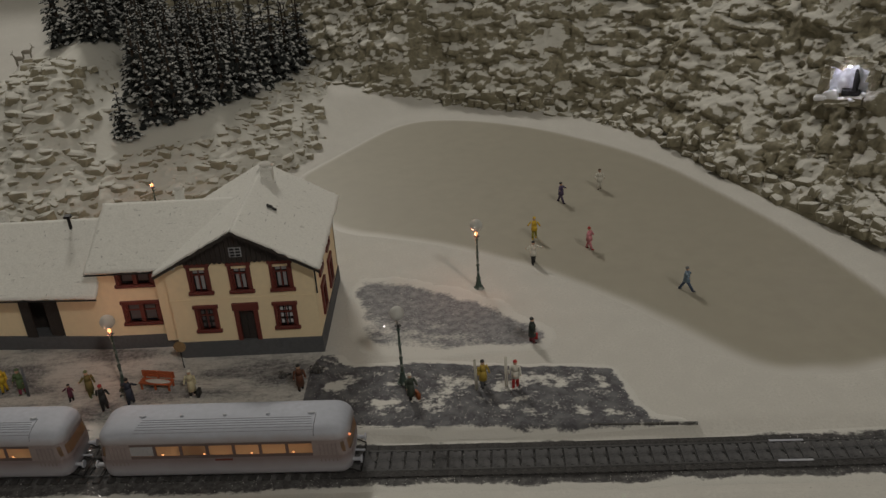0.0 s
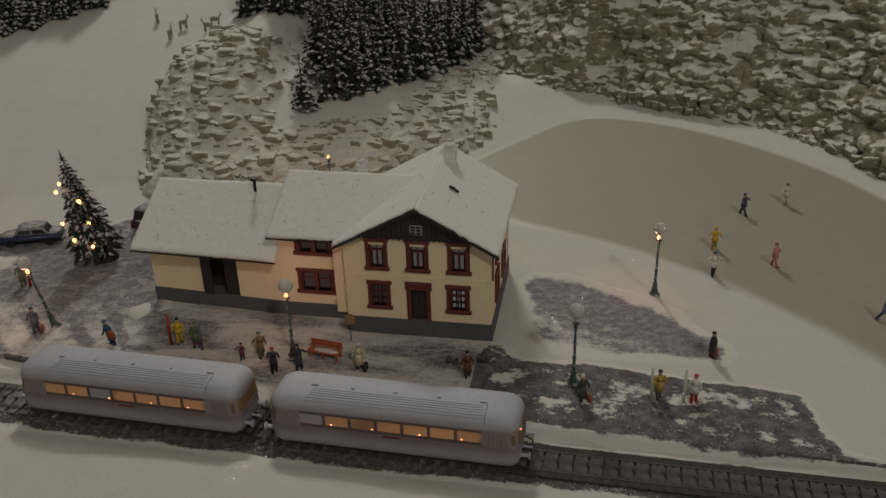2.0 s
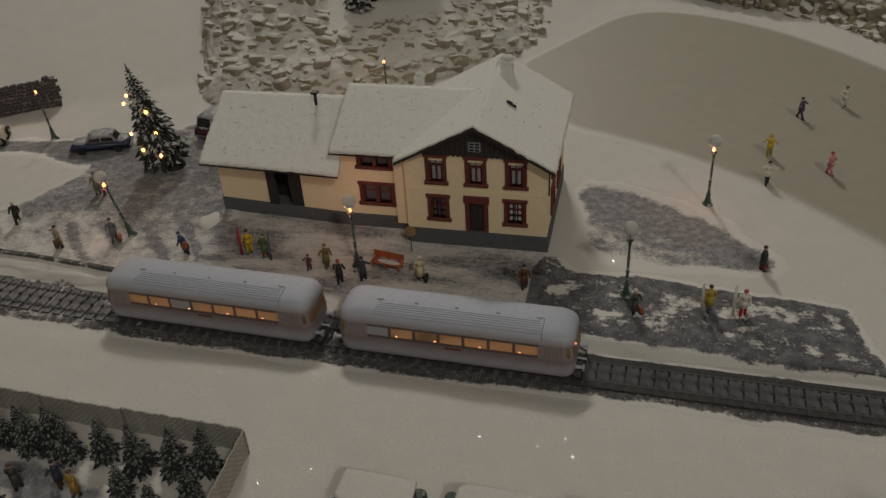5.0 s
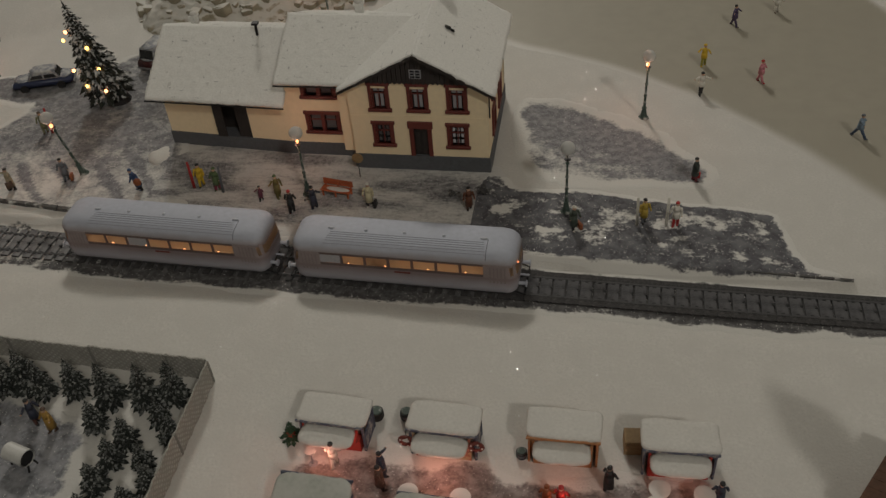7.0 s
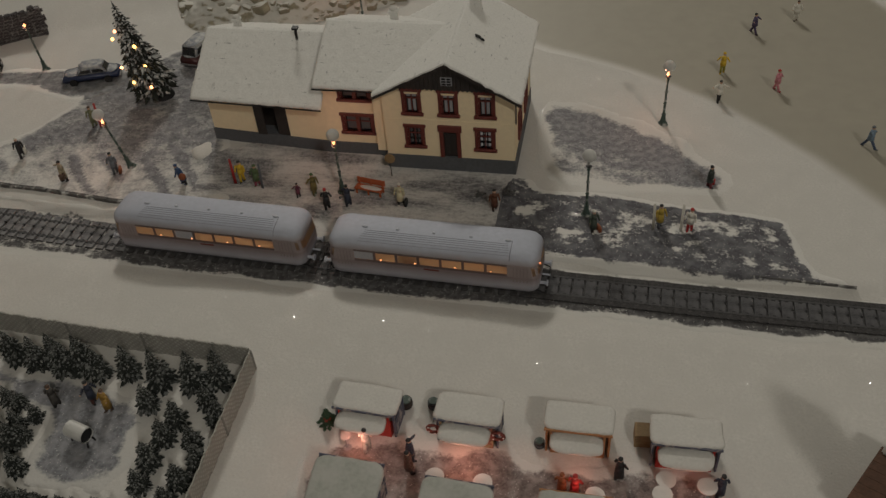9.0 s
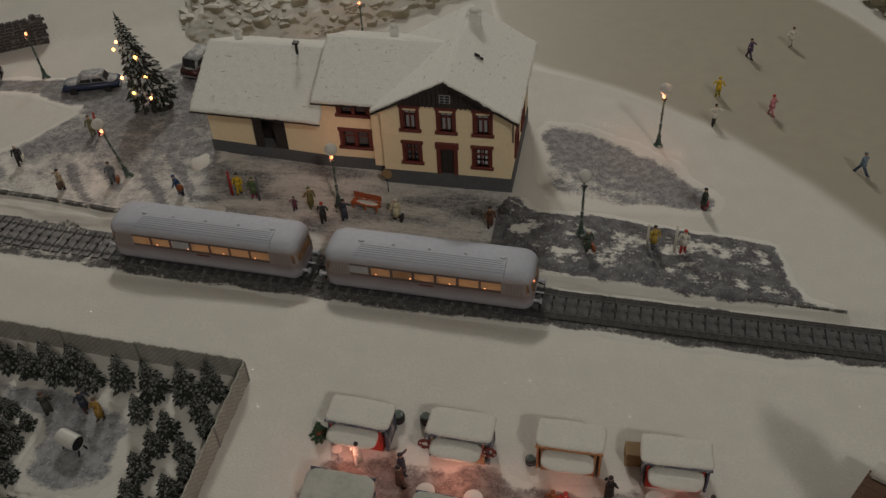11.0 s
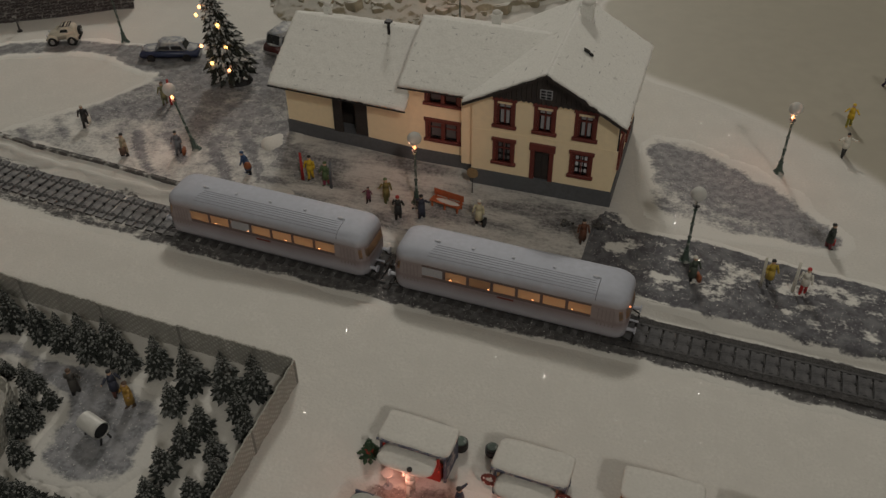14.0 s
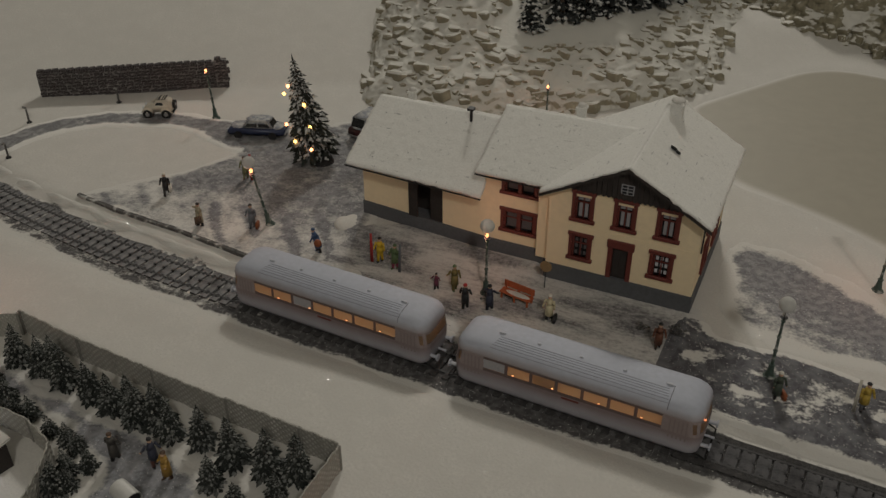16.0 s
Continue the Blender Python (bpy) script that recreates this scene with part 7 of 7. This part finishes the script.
stall(5.9, -26.1, 180, STALLORG, STALLRED, "market stall with snowy roof and red cloth", 0.0014, 1.7, False)
stall(11.0, -26.1, 181, STALLBLU, STALLRED, "market stall with snowy roof at the end of the row", 0.001, 1.7, False)


def wreath(x, y, z, label):
    w = thing("wreath", label, "wreath", x, y, z)
    bm = bmesh.new()
    for k in range(14):
        a = 6.28319 * k / 14
        ball(bm, at(0.27 * math.cos(a), -0.02, 0.27 * math.sin(a)), 0.11, 0.09, 0.11, 8, 5)
    part("ring", bm, MAROON, w, "dark red ring")
    for k in range(5):
        bm = bmesh.new()
        a = 6.28319 * k / 5
        ball(bm, at(0.27 * math.cos(a), -0.11, 0.27 * math.sin(a)), 0.05, 0.04, 0.05, 6, 4)
        part("bauble", bm, TABLEWHITE, w, "small white bauble")
    bm = bmesh.new()
    limb(bm, (0, 0.0, 0.3), (0, 0.25, 0.42), 0.02, 0.02, 5)
    part("hook", bm, DARK, w)


wreath(-1.25, -21.95, 1.35, "dark red wreath with white baubles hanging on the stall")
wreath(1.95, -21.95, 1.35, "dark red wreath with white baubles at the stall's corner")


def round_table(x, y, label, r=0.46):
    t = thing("round_table", label, "table", x, y, float(ground_height(np.array(x), np.array(y))), 0, "round market tables")
    bm = bmesh.new()
    cone(bm, at(0, 0, 1.0), r, r, 0, 0.06, 22)
    part("tabletop", bm, TABLEWHITE, t, "white round top")
    bm = bmesh.new()
    cone(bm, at(0, 0, 0), 0.04, 0.04, 0.05, 1.0, 8)
    part("stem", bm, CURTAIN, t)
    bm = bmesh.new()
    cone(bm, at(0, 0, 0.0), 0.25, 0.2, 0, 0.08, 16)
    part("foot", bm, CURTAIN, t)


round_table(-5.6, -22.7, "small white standing table before the stall", 0.26)
for x, y in ((-0.75, -24.35), (1.55, -24.35), (6.75, -24.4), (9.9, -23.1), (9.75, -23.9), (11.75, -23.2)):
    round_table(x, y, "white round standing table in the market lane")


def barrel(x, y, r, h, m, label):
    b = thing("barrel", label, "barrel", x, y, float(ground_height(np.array(x), np.array(y))), 0, "barrels by the stalls")
    bm = bmesh.new()
    cone(bm, at(0, 0, 0), r * 0.85, r, 0, h * 0.5, 16)
    cone(bm, at(0, 0, h * 0.5), r, r * 0.85, 0, h * 0.5, 16)
    part("staves", bm, m, b)
    for z in (0.2, 0.75):
        bm = bmesh.new()
        cone(bm, at(0, 0, h * z), r * 0.97, r * 0.97, 0, 0.06, 16)
        part("hoop", bm, DARK, b)
    bm = bmesh.new()
    cone(bm, at(0, 0, h), r * 0.8, r * 0.7, 0, 0.04, 16)
    part("lid", bm, GREENPOST, b)


barrel(-3.2, -19.75, 0.36, 0.5, DARKWOOD_AND_SHADE, "dark barrel with a greenish lid by the stall")
barrel(-1.75, -19.65, 0.32, 0.5, PLINTH, "grey barrel by the stall")
barrel(3.9, -21.3, 0.27, 0.4, PLINTH, "small grey bucket by the stall")
crate = thing("wooden_crate", "brown wooden crate standing beside the stall", "crate", 8.85, -20.3, 0, 4)
for k in range(4):
    bm = bmesh.new()
    box(bm, -0.42, 0.42, -0.42, 0.42, 0.02 + 0.24 * k, 0.23 + 0.24 * k, None, 0.02)
    part("board", bm, SIGNTAN, crate)
fb = thing("fir_bundle", "dark green bundle of fir boughs beside the red stall", "fir boughs", -7.0, -21.3, 0)
o = new("boughs", fir_mesh(1.15, 0.5, 7, 77, 1.6))
o.data.materials.append(mat("fir_green", (0.03, 0.07, 0.035), 0.8, 0, 0.3, 5.0, 0.3))
o.parent = fb
bm = bmesh.new()
cone(bm, at(0, 0, 0), 0.2, 0.25, 0, 0.4, 10)
part("pot", bm, STALLRED, fb)

# ---- timber house at the market's end ----
TIMBER = mat("brown_timber", (0.12, 0.056, 0.030), 0.7, 0, 0.25, 2.0, 0.3)
hs = thing("timber_house", "narrow tall timber house with a low brown shed roof and snow", "house", 20.5, -24.75, 0, 28.9)
for k in range(16):
    bm = bmesh.new()
    box(bm, -1.2, 1.0, -1.6, 1.6, 0.41 * k - 0.2, 0.41 * k + 0.19, None, 0.03)
    part("log_course", bm, TIMBER, hs)
bm = bmesh.new()
prism(bm, [(-1.2, 6.36), (1.0, 6.36), (-0.35, 8.7)], -1.55, 1.55)
part("gable_wall", bm, TIMBER, hs)
for xa, za, xb, zb in ((-1.4, 6.1, -0.35, 8.78), (1.22, 6.1, -0.35, 8.78)):
    bm = bmesh.new()
    prism(bm, [(xa, za), (xb, zb), (xb, zb + 0.14), (xa, za + 0.14)] if xa < xb else [(xa, za + 0.14), (xb, zb + 0.14), (xb, zb), (xa, za)], -1.8, 1.8)
    bmesh.ops.recalc_face_normals(bm, faces=bm.faces)
    part("roof_slope", bm, SNOW, hs, "snow-covered steep roof")
shed = thing("timber_shed", "low brown boarded shed roof, partly under snow, beside the timber house", "shed", 19.6, -22.4, 0, -32.7)
for k in range(7):
    bm = bmesh.new()
    y0 = -1.85 + 0.5 * k
    slab(bm, [(-1.2, y0, 1.8), (3.0, y0, 2.3), (3.0, y0 + 0.485, 2.3), (-1.2, y0 + 0.485, 1.8)], 0.12)
    part("roof_board", bm, TIMBER, shed)
bm = bmesh.new()
box(bm, -1.1, 2.9, -1.75, 1.5, -0.2, 1.66)
part("body", bm, TIMBER, shed)
bm = bmesh.new()
slab(bm, [(-1.1, 1.2, 1.98), (3.0, 1.2, 2.5), (3.0, 2.3, 2.5), (-1.1, 2.3, 1.98)], 0.24)
bmesh.ops.bevel(bm, geom=list(bm.edges), offset=0.1, segments=2, affect="EDGES")
part("roof_snow", bm, SNOW, shed, "snow along the upper edge", smooth=True)

# ---- lit grotto in the cliff ----
gr = thing("grotto", "small white-lit grotto niche with a dark statue in the cliff", "grotto", 37.6, 18.9, 8.2, -25)
ICEWHITE = mat("ice_white", (0.85, 0.86, 0.92), 0.25, 0, 0.05, 3.0, 0.3)
gr.scale *= 1.14
gr.location.z += 0.18 * S
rr = random.Random(6)
bm = bmesh.new()
cols, rows_ = 9, 7
grid = []
for j in range(rows_):
    for i in range(cols):
        u, w = -1.2 + 2.4 * i / (cols - 1), -0.35 + 2.0 * j / (rows_ - 1)
        deep = 0.5 - 0.45 * abs(u) ** 1.6 - 0.25 * max(0.0, w - 0.9) + rr.uniform(-0.09, 0.09)
        grid.append(bm.verts.new((u + rr.uniform(-0.09, 0.09), deep, w + rr.uniform(-0.08, 0.08))))
for j in range(rows_ - 1):
    for i in range(cols - 1):
        k = j * cols + i
        bm.faces.new((grid[k], grid[k + 1], grid[k + cols + 1], grid[k + cols]))
bmesh.ops.solidify(bm, geom=list(bm.faces), thickness=-0.15)
part("back_wall", bm, ICEWHITE, gr, "white icy back of the niche, hewn in facets")
for px, py, pz, w, d, h in ((-1.45, 0.1, 0.35, 0.3, 0.4, 0.5), (-1.3, 0.15, 1.15, 0.3, 0.4, 0.4), (-0.75, 0.1, 1.75, 0.45, 0.45, 0.2), (0.15, 0.2, 1.95, 0.5, 0.45, 0.22), (0.95, 0.1, 1.72, 0.4, 0.45, 0.25), (1.4, 0.1, 1.1, 0.24, 0.45, 0.45), (1.5, 0.1, 0.3, 0.26, 0.45, 0.45),
                            (0.25, -0.45, -0.62, 0.75, 0.4, 0.26), (1.2, -0.4, -0.55, 0.5, 0.4, 0.3), (-0.7, -0.3, -0.75, 0.6, 0.4, 0.25)):
    bm = bmesh.new()
    box(bm, -w, w, -d, d, -h, h, at(px, py, pz, rr.uniform(-8, 8), rr.uniform(-14, 14), rr.uniform(-20, 20)))
    bmesh.ops.subdivide_edges(bm, edges=list(bm.edges), cuts=2, use_grid_fill=True)
    for v in bm.verts:
        v.co += Vector((rr.uniform(-1, 1), rr.uniform(-1, 1), rr.uniform(-1, 1))) * 0.09
    part("frame_stone", bm, CLIFF, gr, "rough rock round the niche", plan=False)
for px, py, pz, w, d, h, tilt in ((-1.0, -0.35, -0.28, 0.42, 0.35, 0.3, -18), (-1.6, -0.45, -0.48, 0.4, 0.3, 0.16, -10), (0.98, -0.3, -0.16, 0.22, 0.22, 0.14, 8), (0.35, -0.75, -0.42, 0.3, 0.2, 0.1, 4)):
    bm = bmesh.new()
    box(bm, -w, w, -d, d, -h, h, at(px, py, pz, rr.uniform(-8, 8), tilt, rr.uniform(-20, 20)), 0.08)
    part("ledge_stone", bm, ICEWHITE, gr, "snowy ledge stone", smooth=True)
# black block stands in for the shadowed gap below the statue
bm = bmesh.new()
box(bm, -0.4, 0.75, -0.1, 0.4, -0.4, 0.02, None, 0.05)
part("plinth", bm, DARK, gr, "black block for the dark gap under the statue")
bm = bmesh.new()
limb(bm, (0.36, 0.0, 0.0), (0.42, -0.02, 0.7), 0.16, 0.2, 9)
limb(bm, (0.42, -0.02, 0.68), (0.36, -0.03, 1.2), 0.2, 0.12, 9)
ball(bm, at(0.35, -0.03, 1.3), 0.11, 0.11, 0.13, 9, 6)
part("statue", bm, DARK, gr, "plain dark statue")
bm = bmesh.new()
ball(bm, at(-0.1, -0.1, 1.62), 0.12, 0.12, 0.1, 8, 6)
part("lamp", bm, mat("white_bulb", (1, 1, 1), 0.4, 0, 0, 1, 0, None, 0.5, 0.1, (0.9, 0.9, 1.0), 10.0), gr, "bright white lamp")
d = bpy.data.lights.new("grotto_light", "POINT")
d.energy, d.color, d.shadow_soft_size = 0.0065, (0.88, 0.86, 1.0), 0.003
lo = new("grotto_light", d)
lo.parent = gr
lo.matrix_basis = pose(-0.2 * S, -0.55 * S, 1.3 * S)

# ---- heaps of snow and bushes on the platform ----
for x, y, rx, ry, rz in ((-21.9, 0.25, 1.5, 1.1, 0.46), (-19.4, -4.6, 0.9, 0.5, 0.1)):
    bm = bmesh.new()
    ball(bm, at(0, 0, 0), rx, ry, rz, 28, 16)
    for v in bm.verts:
        v.co *= 1 + 0.12 * (noise.noise(v.co * 1.6) + 0.5 * noise.noise(v.co * 3.1))
    o = part("snow_mound", bm, SNOW, None, smooth=True)
    o.location = (x * S, y * S, 0)
    tagged(o, "low heap of swept snow on the platform", "snow heap", "swept snow heaps")
for x, y, r in ((-0.1, -2.3, 0.55), (-10.9, -3.5, 0.5), (-2.0, -2.6, 0.4)):
    b = thing("bush", "small bare dark bush dusted with snow", "bush", x, y, 0, 0, "little bushes")
    rr = random.Random(int(x * 10) + 50)
    bm = bmesh.new()
    for k in range(16):
        a, e = rr.uniform(0, 6.28), rr.uniform(0.5, 1.4)
        tip = Vector((math.cos(a) * math.cos(e), math.sin(a) * math.cos(e), math.sin(e))) * r * rr.uniform(0.7, 1.2)
        limb(bm, (0, 0, 0), tip, 0.03, 0.012, 4)
        ball(bm, at(*tip), 0.09, 0.09, 0.07, 6, 4)
    part("twigs", bm, KERB, b)

# ---- loose glittering flakes on the snow ----
GLITTER = bpy.data.materials.new("glitter")
GLITTER.use_nodes = True
GLITTER.node_tree.nodes["Principled BSDF"].inputs["IOR"].default_value = 3.2
GLITTER.node_tree.nodes["Principled BSDF"].inputs["Roughness"].default_value = 0.12
GLITTER.node_tree.nodes["Principled BSDF"].inputs["Base Color"].default_value = (0.78, 0.77, 0.74, 1)


def glitter(count):
    r = np.random.RandomState(12)
    x = r.uniform(-58, 42, count)
    y = r.uniform(-34, 48, count)
    z = ground_height(x, y) + 0.09
    keep = distance(POND_LINE, x, y) < 0.3
    keep &= ~((x > -23) & (x < 1) & (y > -0.5) & (y < 10))
    md = distance(MOUND_LINE, x, y)
    keep &= md < -0.5
    x, y, z = x[keep], y[keep], z[keep]
    verts, faces = [], []
    for k in range(len(x)):
        s = 0.011 + 0.030 * r.rand() ** 3
        m = Euler((r.normal(0, 0.15), r.normal(0, 0.15), r.uniform(0, 6.28))).to_matrix()
        c = Vector((x[k], y[k], z[k]))
        i = len(verts)
        verts += [(c + m @ Vector(v)) * S for v in ((s, 0, 0), (0, s, 0), (-s, 0, 0), (0, -s, 0))]
        faces += [(i, i + 1, i + 2, i + 3)]
    me = bpy.data.meshes.new("snow_glitter")
    me.from_pydata(verts, [], faces)
    me.materials.append(GLITTER)
    tagged(new("snow_glitter", me), "tiny glittering flakes scattered over the snow", "glitter", kind="stuff")


glitter(140000)


# ---- the table that carries the layout ----
tb = thing("layout_table", "plain wooden table carrying the winter layout", "table", -5, 17, -3.2)
TABLEWOOD = mat("pale_table_wood", (0.33, 0.24, 0.15), 0.6, 0, 0.15, 0.3, 0.1)
bm = bmesh.new()
box(bm, -100, 89.8, -60, 94.9, -6.5, -3.2)
part("tabletop", bm, TABLEWOOD, tb, plan=True)
for sx in (-94, 84):
    for sy in (-54, 89):
        bm = bmesh.new()
        box(bm, sx - 2.5, sx + 2.5, sy - 2.5, sy + 2.5, -78.3, -6.5)
        part("leg", bm, TABLEWOOD, tb, plan=True)
for ax, bx, ay, by in ((-100, 89.8, -61.5, -60.05), (-100, 89.8, 94.95, 96.4), (-101.5, -100.05, -61.5, 96.4), (89.85, 91.3, -61.5, 96.4)):
    bm = bmesh.new()
    box(bm, ax, bx, ay, by, -7.5, -0.9)
    part("fascia", bm, TABLEWOOD, tb, plan=True)
